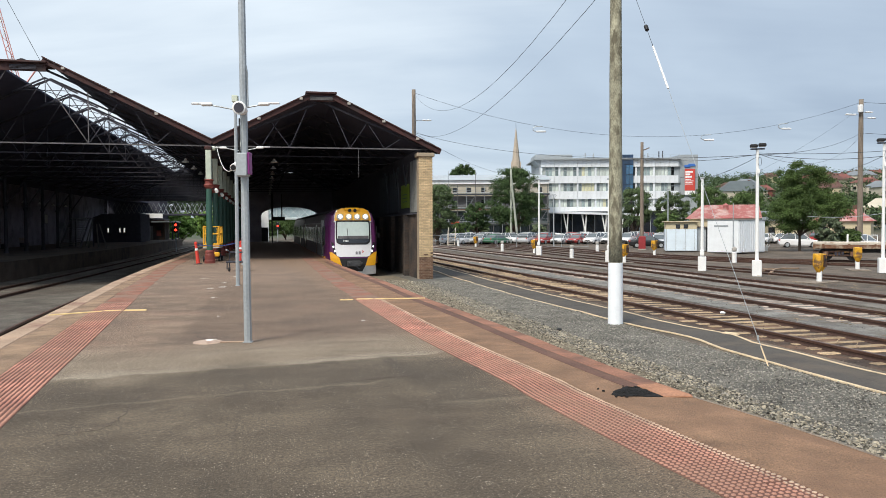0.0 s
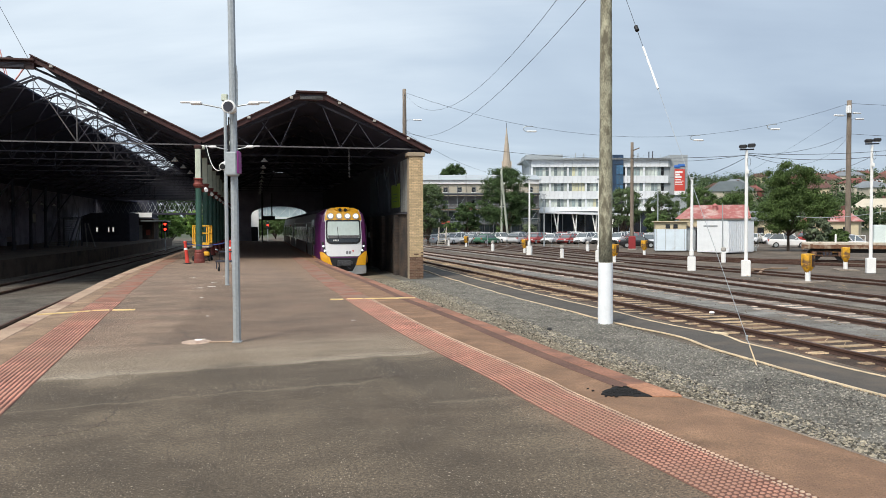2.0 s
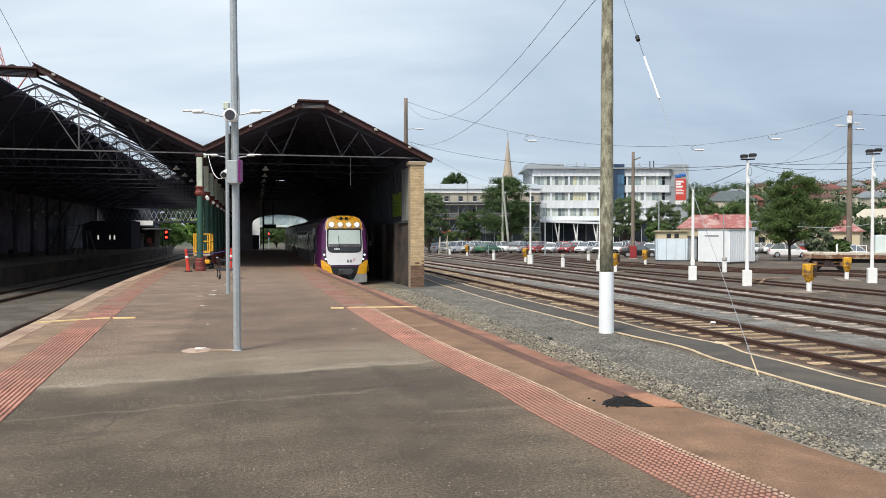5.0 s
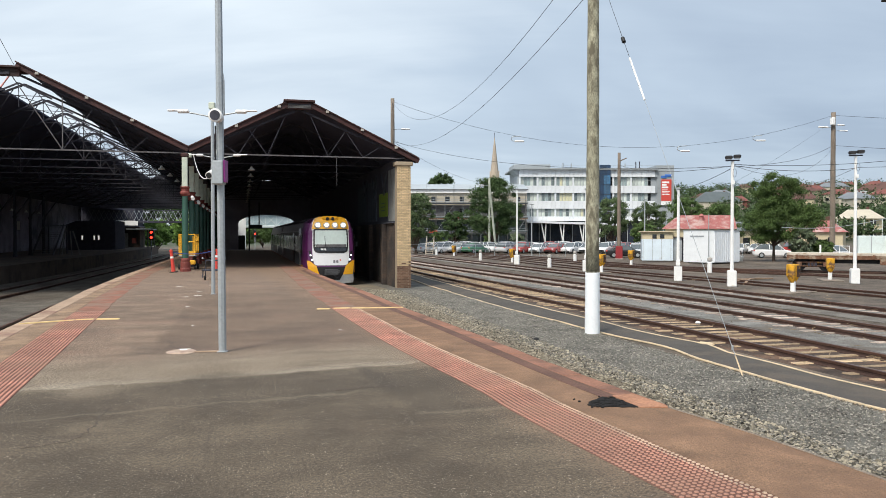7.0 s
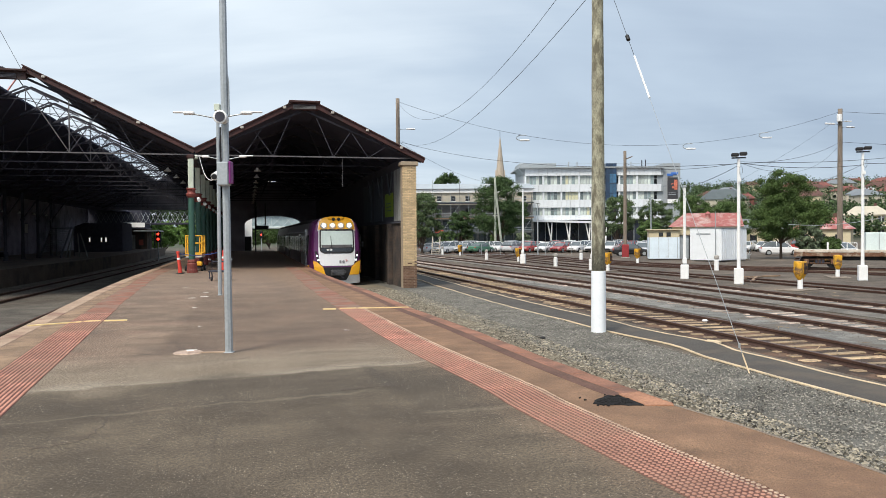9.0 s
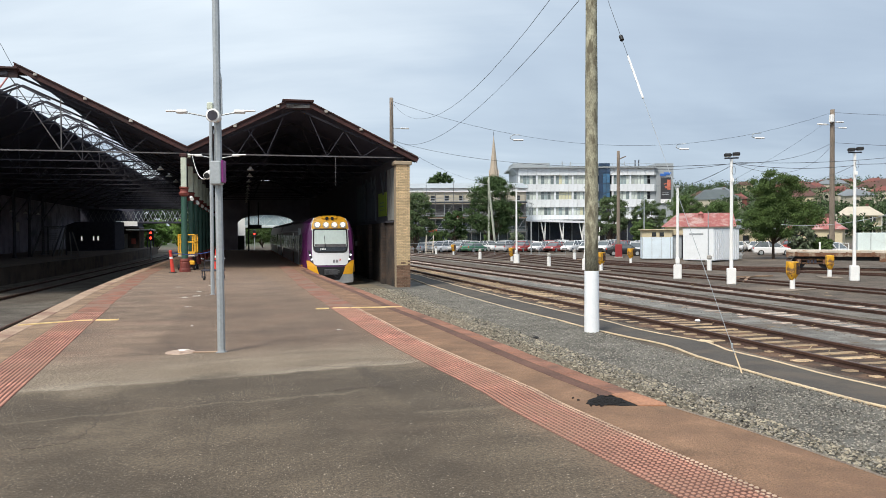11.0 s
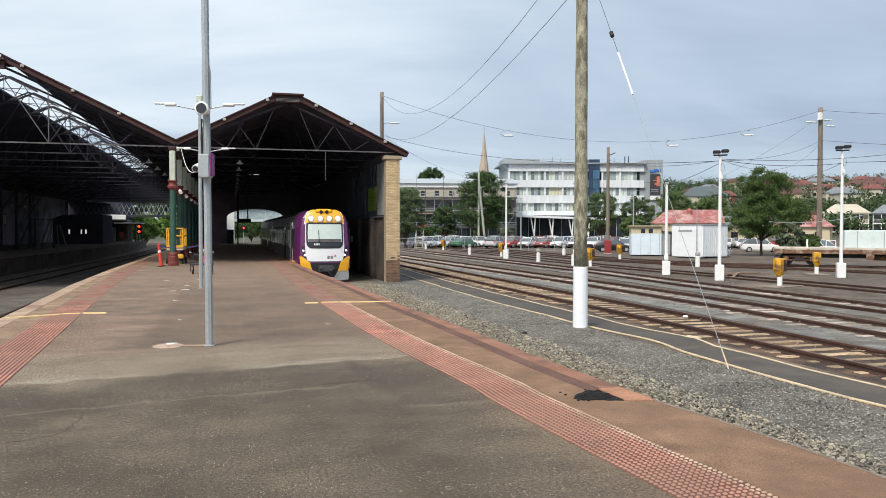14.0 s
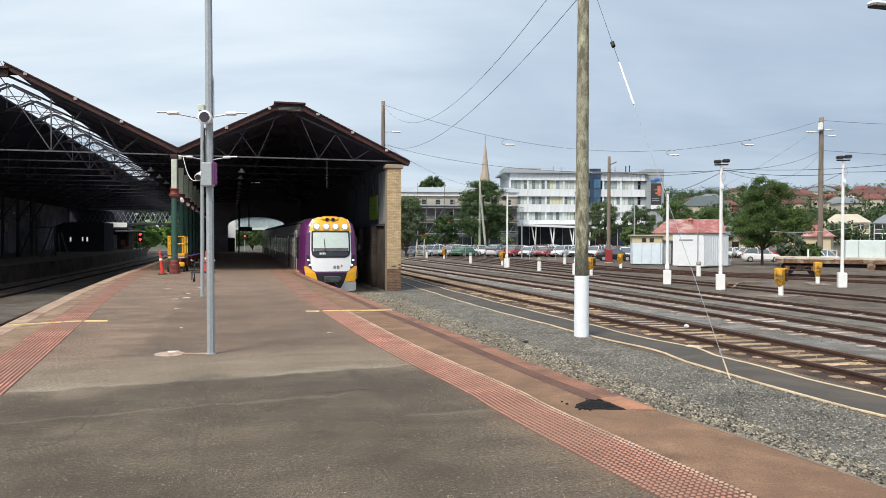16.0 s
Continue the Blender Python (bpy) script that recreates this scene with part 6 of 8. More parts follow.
# ---- yard furniture ----
def white_mast(x, y, h, flood, label):
    p = thing("yard_mast", label, "mast", pose(x, y, GROUND_Z, 0, 0, -32), group="yard masts")
    part("foot", Geo().box((0, 0, 0.42), (0.46, 0.46, 0.84), 0.03), M["white"], p, "white concrete foot")
    part("pole", Geo().lathe([(0.095, 0.8), (0.085, 3), (0.07, h)], n=12), M["white"], p, "white painted pole")
    if flood:
        part("bracket", Geo().box((0, 0, h + 0.05), (0.7, 0.10, 0.07), 0.02), M["steel"], p)
        for k in (-0.22, 0.26):
            f = part("floodlight", Geo().box((k * 0.85, -0.1, h + 0.20 + 0.04 * (k > 0)), (0.38, 0.34, 0.18), 0.05), M["black"], p, "dark floodlight")
            part("face", Geo().box((k * 0.85, -0.16, h + 0.11 + 0.04 * (k > 0)), (0.28, 0.2, 0.03), 0.005), M["panel_grey"], f)
        part("cable_loop", Geo().tube([(0.1 + 0.09 * math.sin(a), -0.1, h - 0.6 + 0.22 * math.cos(a)) for a in [i * math.pi / 6 for i in range(13)]], 0.008, 5), M["wire"], p)
        part("junction_box", Geo().box((0.04, -0.14, h - 1.1), (0.14, 0.1, 0.2), 0.01), M["white"], p)
    else:
        part("cap", Geo().box((0, 0, h + 0.04), (0.24, 0.24, 0.12), 0.03), M["galv"], p)
        part("switch_box", Geo().box((0.0, -0.15, 1.05), (0.24, 0.16, 0.3), 0.02), M["white"], p)
    return p


def yard():
    white_mast(24.64, 35.5, 6.5, True, "white mast with two dark floodlights in the yard")
    white_mast(32.64, 35.9, 7.0, True, "white mast with two dark floodlights in the yard")
    white_mast(24.66, 40.7, 5.35, False, "plain white mast in the yard")
    white_mast(24.38, 52.7, 6.0, False, "plain white mast in the yard")
    white_mast(24.09, 66.75, 6.8, False, "plain white mast in the yard")
    # short white posts
    p = thing("marker_post", "short white marker post with a round cap", "post", pose(32.27, 49.1, GROUND_Z), group="white marker posts")
    part("post", Geo().lathe([(0.17, 0), (0.165, 0.7), (0.12, 0.74), (0.1, 0.8)], n=12), M["white"], p)
    part("cap", Geo().lathe([(0.15, 0.8), (0.18, 0.86), (0.17, 1.02), (0.08, 1.08)], n=12), M["concrete"], p, "grey cap")
    for x, y in ((24.52, 60.1), (31.91, 71.6), (24.22, 78.4), (24.85, 100.1)):
        copy_thing(p, pose(x, y, GROUND_Z))
    # point indicators: yellow hooded boxes on white posts
    i = thing("point_indicator", "rusty yellow point indicator on a white post", "indicator", pose(24.92, 31.2, GROUND_Z, 0, 0, 20), group="point indicators")
    part("slab", Geo().box((0, 0, 0.02), (2.2, 1.1, 0.06), 0.02), M["lip"], i, "pale concrete pad")
    part("post", Geo().lathe([(0.12, 0.05), (0.11, 0.9)], n=12), M["white"], i)
    part("hood", Geo().loft([[(x * k, y * k, z) for x, y in ((-0.22, -0.2), (0.22, -0.2), (0.30, 0), (0.22, 0.2), (-0.22, 0.2), (-0.30, 0))] for k, z in ((0.2, 0.36), (0.9, 0.72), (1.0, 0.82), (1.0, 1.28), (0.92, 1.33))]), M["indicator_yellow"], i, "yellow hood streaked with rust")
    part("lamp_face", Geo().box((0.10, -0.215, 1.0), (0.26, 0.02, 0.54), 0.005), M["rust_dark"], i, "rust-brown lamp face")
    part("lens", Geo().cyl((0.10, -0.225, 1.05), (0.10, -0.235, 1.05), 0.07, n=12), M["black"], i)
    for x, y, r in ((33.71, 39.0, 60), (24.69, 50.8, 20), (32.96, 62, 30), (25.09, 70.9, 10), (25.57, 94, 10), (25.76, 113.6, 0)):
        copy_thing(i, pose(x, y, GROUND_Z, 0, 0, r))
    # flat wagon with a container
    w = thing("flat_wagon", "rusty flat wagon with a pale weathered deck, on a siding", "wagon", pose(38.3, 48.5, YARD_Z - 0.02, 0, 0, -40))
    part("deck", Geo().box((7, 0, 1.20), (14.1, 2.6, 0.18), 0.02), M["deck_pale"], w, "pale weathered deck")
    for y in (-1.22, 1.22):
        part("side_sill", Geo().box((7, y, 0.98), (13.8, 0.12, 0.28), 0.02), M["rust"], w)
    part("underframe", Geo().box((7, 0, 0.78), (13.0, 1.5, 0.42), 0.03), M["black"], w)
    for k in range(9):
        part("stake_pocket", Geo().box((0.6 + 1.6 * k, -1.31, 1.02), (0.16, 0.08, 0.3), 0.015), M["rust"], w)
    part("brake_cylinder", Geo().cyl((6.2, -0.75, 0.62), (7.3, -0.75, 0.62), 0.2, n=14), M["rust_dark"], w)
    part("headstock", Geo().box((0.02, 0, 0.98), (0.16, 2.5, 0.42), 0.02), M["rust"], w)
    for y in (-0.85, 0.85):
        part("buffer_step", Geo().box((0.1, y * 1.35, 0.62), (0.3, 0.3, 0.05), 0.01), M["rust_dark"], w)
    for x in (1.6, 12.4):
        b = part("bogie", Geo().box((x, -1.0, 0.62), (2.2, 0.16, 0.16), 0.04).box((x, -1.0, 0.36), (1.3, 0.16, 0.14), 0.04).box((x, 1.0, 0.5), (2.3, 0.14, 0.30), 0.04).box((x, 0, 0.58), (0.45, 2.1, 0.34), 0.04), M["rust_dark"], w)
        for dx in (-0.85, 0.85):
            part("wheelset", Geo().cyl((x + dx, -0.90, 0.45), (x + dx, -0.76, 0.45), 0.45, n=20).cyl((x + dx, 0.76, 0.45), (x + dx, 0.90, 0.45), 0.45, n=20).cyl((x + dx, -0.8, 0.45), (x + dx, 0.8, 0.45), 0.08, n=8), M["black"], b)
            part("axle_box", Geo().box((x + dx, -1.06, 0.47), (0.34, 0.2, 0.34), 0.05), M["rust"], b)
        for dx in (-0.22, 0.0, 0.22):
            part("spring", Geo().cyl((x + dx, -1.04, 0.38), (x + dx, -1.04, 0.60), 0.085, n=10), M["steel"], b)
    part("handbrake_frame", Geo().box((6.0, -1.25, 0.75), (0.5, 0.06, 0.5), 0.01), M["rust"], w)
    part("hand_rail", Geo().tube([(3.3, -1.15, 1.28), (3.3, -1.15, 1.78), (3.9, -1.15, 1.78), (3.9, -1.15, 1.28)], 0.035, 6), M["white"], w, "white looped hand rail")
    part("end_post", Geo().box((2.1, -1.1, 1.55), (0.12, 0.12, 0.6), 0.02), M["white"], w)
    c = thing("white_container", "pale blue-green panelled container resting on the wagon deck", "container", pose(41.7, 45.65, YARD_Z + 1.26, 0, 0, -40))
    part("shell", Geo().box((3.2, 0, 0.61), (6.4, 2.2, 1.22), 0.03), M["container_mint"], c)
    for k in range(4):
        part("door_seam", Geo().box((0.8 + 1.6 * k, -1.11, 0.61), (0.05, 0.03, 1.12), 0.005), M["galv"], c)
    track([(60, 30), (46.3, 41.8), (36.3, 50.2), (33.2, 58), (32.4, 75), (32.4, 130)], YARD_Z - 0.02, 32, 128, M["sleeper"], "siding track under the parked wagon", pitch=40, gauge=2.0)
    # hut and shed
    h = thing("yard_hut", "pale blue hut with cream upper wall and small windows", "hut", pose(39.0, 71.1, GROUND_Z, 0, 0, -26))
    part("wall", Geo().span((0, 0, 0.1), (3.0, 3.2, 2.25)), M["hut_blue"], h, "pale blue lower walls")
    part("upper_wall", Geo().span((0.01, 0.01, 2.25), (2.99, 3.2, 2.95)), M["render_cream"], h, "cream upper wall")
    part("roof", Geo().span((-0.2, -0.25, 2.95), (3.3, 3.4, 3.05), 0.02), M["render_cream"], h)
    for x in (1.2, 1.95):
        part("window", Geo().box((x, -0.01, 2.52), (0.42, 0.05, 0.42), 0.01), M["glass_dark"], h)
    for k in range(4):
        part("panel_joint", Geo().box((0.1 + 0.9 * k, -0.01, 1.2), (0.04, 0.03, 2.1)), M["galv"], h)
    part("lean_to", Geo().span((3.0, 0.4, 0.1), (3.9, 2.6, 2.4)), M["galv"], h, "grey sheeted lean-to")
    # solid block whose dark colour stands for a gap in shade
    part("store_recess", Geo().span((3.9, 1.2, 0.1), (4.8, 2.6, 2.4)), M["shed_dark"], h, "dark block for the shaded gap")
    part("lean_roof", Geo().span((2.9, 0.2, 2.4), (4.9, 2.8, 2.5), 0.02), M["wood_brown"], h)
    r = thing("red_roof_building", "low railway building with a faded red iron roof", "building", pose(38.7, 68.0, GROUND_Z, 0, 0, -30))
    part("wall", Geo().span((1.0, 6.5, 0), (7.8, 11.5, 3.4)), M["render_cream"], r)
    part("roof", Geo().loft([[(0.6, 6.2, 3.3), (8.0, 6.2, 3.3), (8.0, 12, 3.3), (0.6, 12, 3.3)], [(2.3, 8.9, 4.75), (7.9, 8.9, 4.75), (7.9, 9.3, 4.75), (2.3, 9.3, 4.75)]]), M["iron_red"], r, "faded red corrugated hip roof")
    part("vent", Geo().lathe([(0.25, 4.2), (0.25, 4.7), (0.35, 4.75), (0.05, 5.0)], (4.6, 7.9, -0.1), n=10), M["iron_red"], r)
    for k in range(24):
        part("roof_rib", Geo().beam((0.9 + 0.305 * k, 6.3, 3.36), (2.35 + (5.5 * k / 23), 8.85, 4.74), 0.05, 0.05), M["iron_red"], r)
    s = thing("white_shed", "white corrugated container shed beside the tracks", "shed", pose(40.4, 65.8, GROUND_Z, 0, 0, -68))
    part("body", Geo().span((0, 0, 0.12), (3.3, 4.05, 3.05), 0.02), M["white_corr"], s)
    for k in range(12):
        part("rib", Geo().span((3.3, 0.08 + 0.335 * k, 0.2), (3.36, 0.31 + 0.335 * k, 2.95)), M["white_corr"], s)
    part("text_bar", Geo().box((1.5, -0.015, 2.55), (1.5, 0.02, 0.14)), M["galv"], s, "faint grey lettering bar")
    part("roof", Geo().span((-0.05, -0.05, 3.05), (3.4, 4.1, 3.13), 0.02), M["galv"], s)
    part("door_pole", Geo().cyl((2.9, -0.2, 0), (2.9, -0.2, 4.6), 0.04, n=6), M["galv"], s)
    for x in (0.3, 2.6):
        part("footing", Geo().box((x, 0.3, 0.06), (0.4, 0.4, 0.14), 0.01), M["concrete"], s)
    c = thing("relay_cabinet", "dark red metal relay cabinet at the foot of a pole", "cabinet", pose(40.0, 78.0, GROUND_Z, 0, 0, -28))
    part("body", Geo().box((0, 0, 0.75), (0.75, 0.5, 1.4), 0.03), M["relay_red"], c)
    part("door", Geo().box((0, -0.26, 0.75), (0.62, 0.03, 1.2), 0.01), M["relay_red"], c)
    part("plinth", Geo().box((0, 0, 0.04), (0.9, 0.6, 0.1), 0.01), M["concrete"], c)
    st = thing("access_steps", "cream timber access steps with handrails", "steps", pose(24.3, 102, GROUND_Z, 0, 0, -20))
    for k in range(7):
        part("tread", Geo().box((0, 0.25 * k, 0.18 + 0.24 * k), (1.0, 0.28, 0.05)), M["deck_pale"], st)
    for sx in (-0.5, 0.5):
        part("stringer", Geo().beam((sx, -0.1, 0.05), (sx, 1.6, 1.7), 0.06, 0.2), M["deck_pale"], st)
        part("handrail", Geo().tube([(sx, 0, 1.0), (sx, 1.6, 2.5), (sx, 1.6, 0.0)], 0.03, 6), M["deck_pale"], st)
    for x0, y0, x1, y1 in ((27.0, 38.7, 30.5, 41.2), (26.2, 36.6, 28.9, 40.0), (28.6, 40.6, 31.2, 40.9)):
        solid("timber_plank", Geo().beam((x0, y0, GROUND_Z + 0.05), (x1, y1, GROUND_Z + 0.05), 0.16, 0.07), M["wood_plank"], "loose brown timber plank lying in the yard", "plank", group="loose planks")
    sp_ = thing("scrap_heap", "heap of bent grey metal scrap beside the white shed", "scrap", pose(47.9, 68.3, GROUND_Z))
    rs = random.Random(5)
    for k in range(9):
        x, y = rs.uniform(-0.6, 0.6), rs.uniform(-0.3, 0.3)
        part("bar", Geo().cyl((x, y, 0.03), (x + rs.uniform(-0.6, 0.6), y + rs.uniform(-0.3, 0.3), rs.uniform(0.3, 0.9)), 0.025, n=6), M["galv"] if k % 3 else M["rust"], sp_)
    part("drum", Geo().cyl((-0.3, 0.1, 0.22), (0.3, 0.2, 0.22), 0.22, n=14), M["panel_grey"], sp_)
    part("sheet", Geo().box((0.3, -0.1, 0.25), (0.7, 0.04, 0.5), 0.01, Matrix.Rotation(0.4, 3, 'X')), M["steel_pale"], sp_)
    # one white stone between the rails, and a dark stone on the ballast
    for x, y, r, mt, lb in ((12.78, 20.0, 0.085, "white", "white stone lying between the rails"), (7.25, 18.6, 0.075, "black", "dark lump lying on the ballast")):
        g = Geo().lathe([(r * 0.6, 0), (r, r * 0.4), (r * 0.8, r * 0.8), (r * 0.2, r)], n=7)
        solid("stone", g, M[mt], lb, "stone", pose(x, y, GROUND_Z + (0.12 if mt == "white" else 0.02), 0, 0, 20))


yard()


# ---- poles and wires ----
def lamp_bracket(p, z, s, l=1.1, w=0.9):
    a = part("lamp_arm", Geo().tube([(0, 0, z), (s * l * 0.5, 0, z + 0.08), (s * l, 0, z + 0.1)], 0.03, 6), M["galv"], p)
    part("lamp_head", Geo().box((s * (l + w * 0.3), 0, z + 0.1), (w, 0.24, 0.16 if w > 1 else 0.12), 0.05), M["white"], a, "white street lamp head")


def poles():
    a = timber_pole(pose(14.05, 74.1, GROUND_Z), 15.8, 0.24, M["wood_brown"], "tall brown timber pole behind the shed")
    lamp_bracket(a, 12.8, 1, 1.0)
    b = timber_pole(pose(61.0, 70.3, GROUND_Z), 15.7, 0.30, M["wood_brown"], "tall brown timber pole with street lamps", 0, ())
    lamp_bracket(b, 14.0, -1, 0.9, 1.2)
    lamp_bracket(b, 13.7, 1, 1.0, 1.0)
    lamp_bracket(b, 14.3, 1, 0.7, 0.9)
    part("transformer_box", Geo().box((-0.35, -0.3, 14.7), (0.4, 0.4, 0.8), 0.05), M["white"], b)
    c = timber_pole(pose(41.5, 81.0, GROUND_Z), 12.0, 0.22, M["wood_brown"], "brown timber pole beside a red cabinet", 0, ())
    part("crossarm", Geo().beam((-0.1, 0, 11.0), (0.9, 0, 11.4), 0.1, 0.12), M["wood_brown"], c)
    d = timber_pole(pose(36.9, 114.8, GROUND_Z), 11.4, 0.19, M["pole_pale"], "pale green-grey pole with small lamps")
    lamp_bracket(d, 10.2, -1, 1.0)
    e = timber_pole(pose(37.7, 113.9, GROUND_Z, 0, -6, 0), 11.0, 0.19, M["pole_pale"], "leaning pale green pole braced against another", 1.2)
    for x, y, h in ((36.1, 94.5, 6.6), (66, 129, 9.0), (47.5, 86, 7.0)):
        g = thing("steel_pole", "slim grey steel lighting pole", "pole", pose(x, y, GROUND_Z), group="slim steel poles")
        part("shaft", Geo().lathe([(0.1, 0), (0.06, h)], n=8), M["galv"], g)
        part("head", Geo().box((0, 0, h), (0.5, 0.2, 0.1), 0.03), M["galv"], g)
    # cables
    def cable(name, a, b, drop, r, label):
        return solid(name, Geo().tube(sag(a, b, drop, 18), r, 5), M["wire"], label, "cable", group="overhead cables")

    top, low = (14.05, 74.1, 14.5), (14.05, 74.1, 10.7)
    rp, rp2 = (61.0, 70.3, 14.4), (61.0, 70.3, 11.2)
    lab = "thin dark overhead cable sagging between poles"
    cable("overhead_cable", top, rp, 3.9, 0.014, lab)
    cable("overhead_cable", low, (24.7, 35.5, 5.25), 1.0, 0.014, lab)
    cable("overhead_cable", low, (36.9, 114.8, 9.5), 0.8, 0.014, lab)
    cable("overhead_cable", (24.7, 35.5, 5.25), rp2, 0.5, 0.014, lab)
    cable("overhead_cable", (24.6, 35.5, 5.3), (32.7, 35.9, 5.35), 0.22, 0.014, lab)
    cable("overhead_cable", (24.7, 35.5, 5.2), (24.66, 40.7, 4.3), 0.12, 0.014, lab)
    cable("overhead_cable", (24.7, 35.5, 5.28), (41.5, 81, 9.6), 0.5, 0.014, lab)
    cable("overhead_cable", (32.7, 35.9, 5.4), (77.7, 95, 9.2), 0.4, 0.014, lab)
    cable("overhead_cable", (32.7, 35.9, 5.4), (42, 30.0, 6.0), 0.2, 0.014, lab)
    cable("overhead_cable", rp, (95, 50, 14.5), 1.2, 0.018, lab)
    cable("overhead_cable", rp2, (95, 50, 10.0), 0.8, 0.018, lab)
    cable("overhead_cable", (24.7, 35.5, 5.3), (61.0, 70.3, 11.0), 1.5, 0.012, lab)
    cable("overhead_cable", (24.6, 35.5, 5.35), (41.0, 32.6, 6.9), 0.55, 0.012, lab)
    cable("overhead_cable", (60.0, 70.3, 13.2), (33.5, 48.0, 5.4), 0.2, 0.008, lab)
    cable("overhead_cable", (9.35, 19.6, 8.5), (14.05, 74.1, 10.95), 2.1, 0.009, lab)
    cable("overhead_cable", (9.22, 19.6, 9.5), (14.05, 74.1, 14.45), 3.0, 0.009, lab)
    cable("overhead_cable", (14.05, 74.1, 14.4), (11.5, 60, 6.6), 0.1, 0.016, "thin stay from the pole to the shed roof")
    solid("pale_cable", Geo().tube(sag((43.55, 56.0, 2.33), (50.8, 50.0, 3.57), 0.55, 16), 0.022, 5), M["galv"], "pale slack cable over the wagon siding", "cable")
    for f in (0.262, 0.635, 0.815):
        x, y, z = (a_ + (b_ - a_) * f for a_, b_ in zip(top, rp))
        z -= 3.9 * 4 * f * (1 - f)
        h = thing("hanging_lamp", "curved white lamp hanging from the overhead cable", "lamp", pose(x, y, z, 0, 0, -15), group="hanging cable lamps")
        part("hook", Geo().tube([(0.4, 0, 0.0), (-0.3, 0, -0.03), (-0.52, 0, -0.16), (-0.56, 0, -0.33), (-0.44, 0, -0.46), (-0.2, 0, -0.5)], 0.045, 6), M["galv"], h)
        part("tube_lamp", Geo().box((0.25, 0, -0.52), (1.0, 0.26, 0.16), 0.06), M["white"], h)
    # stay of the near pole
    A, B = Vector((9.25, 12.95, -1.0)), Vector((9.27, 19.5, 9.1))
    s = thing("pole_stay", "steel stay wire with white guard tube, anchored in ballast", "stay wire")
    part("wire", Geo().cyl(A, A.lerp(B, 0.584), 0.0065, n=6), M["galv"], s)
    part("wire", Geo().cyl(A.lerp(B, 0.698), B, 0.006, n=6), M["wire"], s, "dark upper stay wire")
    part("guard_tube", Geo().cyl(A.lerp(B, 0.584), A.lerp(B, 0.698), 0.025, n=8), M["white"], s, "white guard tube")
    part("insulator", Geo().cyl(A.lerp(B, 0.744), A.lerp(B, 0.756), 0.05, n=10), M["black"], s, "dark egg insulator")
    part("anchor_rod", Geo().cyl(A - (B - A) * 0.01, A.lerp(B, 0.036), 0.014, n=8), M["cream_line"], s, "yellow anchor sleeve")
    part("turnbuckle", Geo().box(A.lerp(B, 0.05), (0.04, 0.04, 0.10), 0.012), M["galv"], s)
    # street lamp that reaches into the sky
    l = thing("street_lamp", "street lamp with a flat white head over the yard", "street lamp", pose(18.6, 16.0, GROUND_Z))
    part("pole", Geo().lathe([(0.1, 0), (0.06, 8.5)], n=10), M["galv"], l)
    part("arm", Geo().tube([(0, 0, 8.45), (-1.2, 0.2, 8.66), (-2.0, 0.3, 8.68)], 0.03, 6), M["galv"], l)
    hd = part("head", Geo().box((-2.45, 0.38, 8.70), (0.95, 0.3, 0.12), 0.05), M["white"], l, "white lamp head")
    part("visor", Geo().box((-2.5, 0.38, 8.625), (0.8, 0.24, 0.05), 0.02), M["black"], hd)


poles()


# ---- trees ----
def leaves(rng, clumps, per, size, flat=0.7):
    """Leaf quads in clumps (x, y, z, r): verts and faces as arrays."""
    vs, fs = [], []
    for cx, cy, cz, r in clumps:
        d = rng.normal(size=(per, 3))
        d /= np.linalg.norm(d, axis=1)[:, None]
        far_out = np.clip(np.abs(rng.normal(0.62, 0.3, size=(per, 1))), 0.05, 1.35)
        p = d * (r * far_out) * (1, 1, flat) + (cx, cy, cz)
        u = rng.normal(size=(per, 3)) * 0.8 + d * 0.5 + (0, 0, -0.55)
        u /= np.linalg.norm(u, axis=1)[:, None]
        w = np.cross(u, d + rng.normal(size=(per, 3)) * 0.6 + (0, 0, 0.4))
        w /= np.linalg.norm(w, axis=1)[:, None] + 1e-6
        s = size * rng.uniform(0.6, 1.3, size=(per, 1))
        vs.append(np.stack([p - u * s, p + w * s * 0.45, p + u * s, p - w * s * 0.45], 1).reshape(-1, 3))
    v = np.concatenate(vs)
    f = np.arange(len(v)).reshape(-1, 4)
    g = Geo()
    g.v, g.f = [tuple(a) for a in v.tolist()], [tuple(a) for a in f.tolist()]
    return g


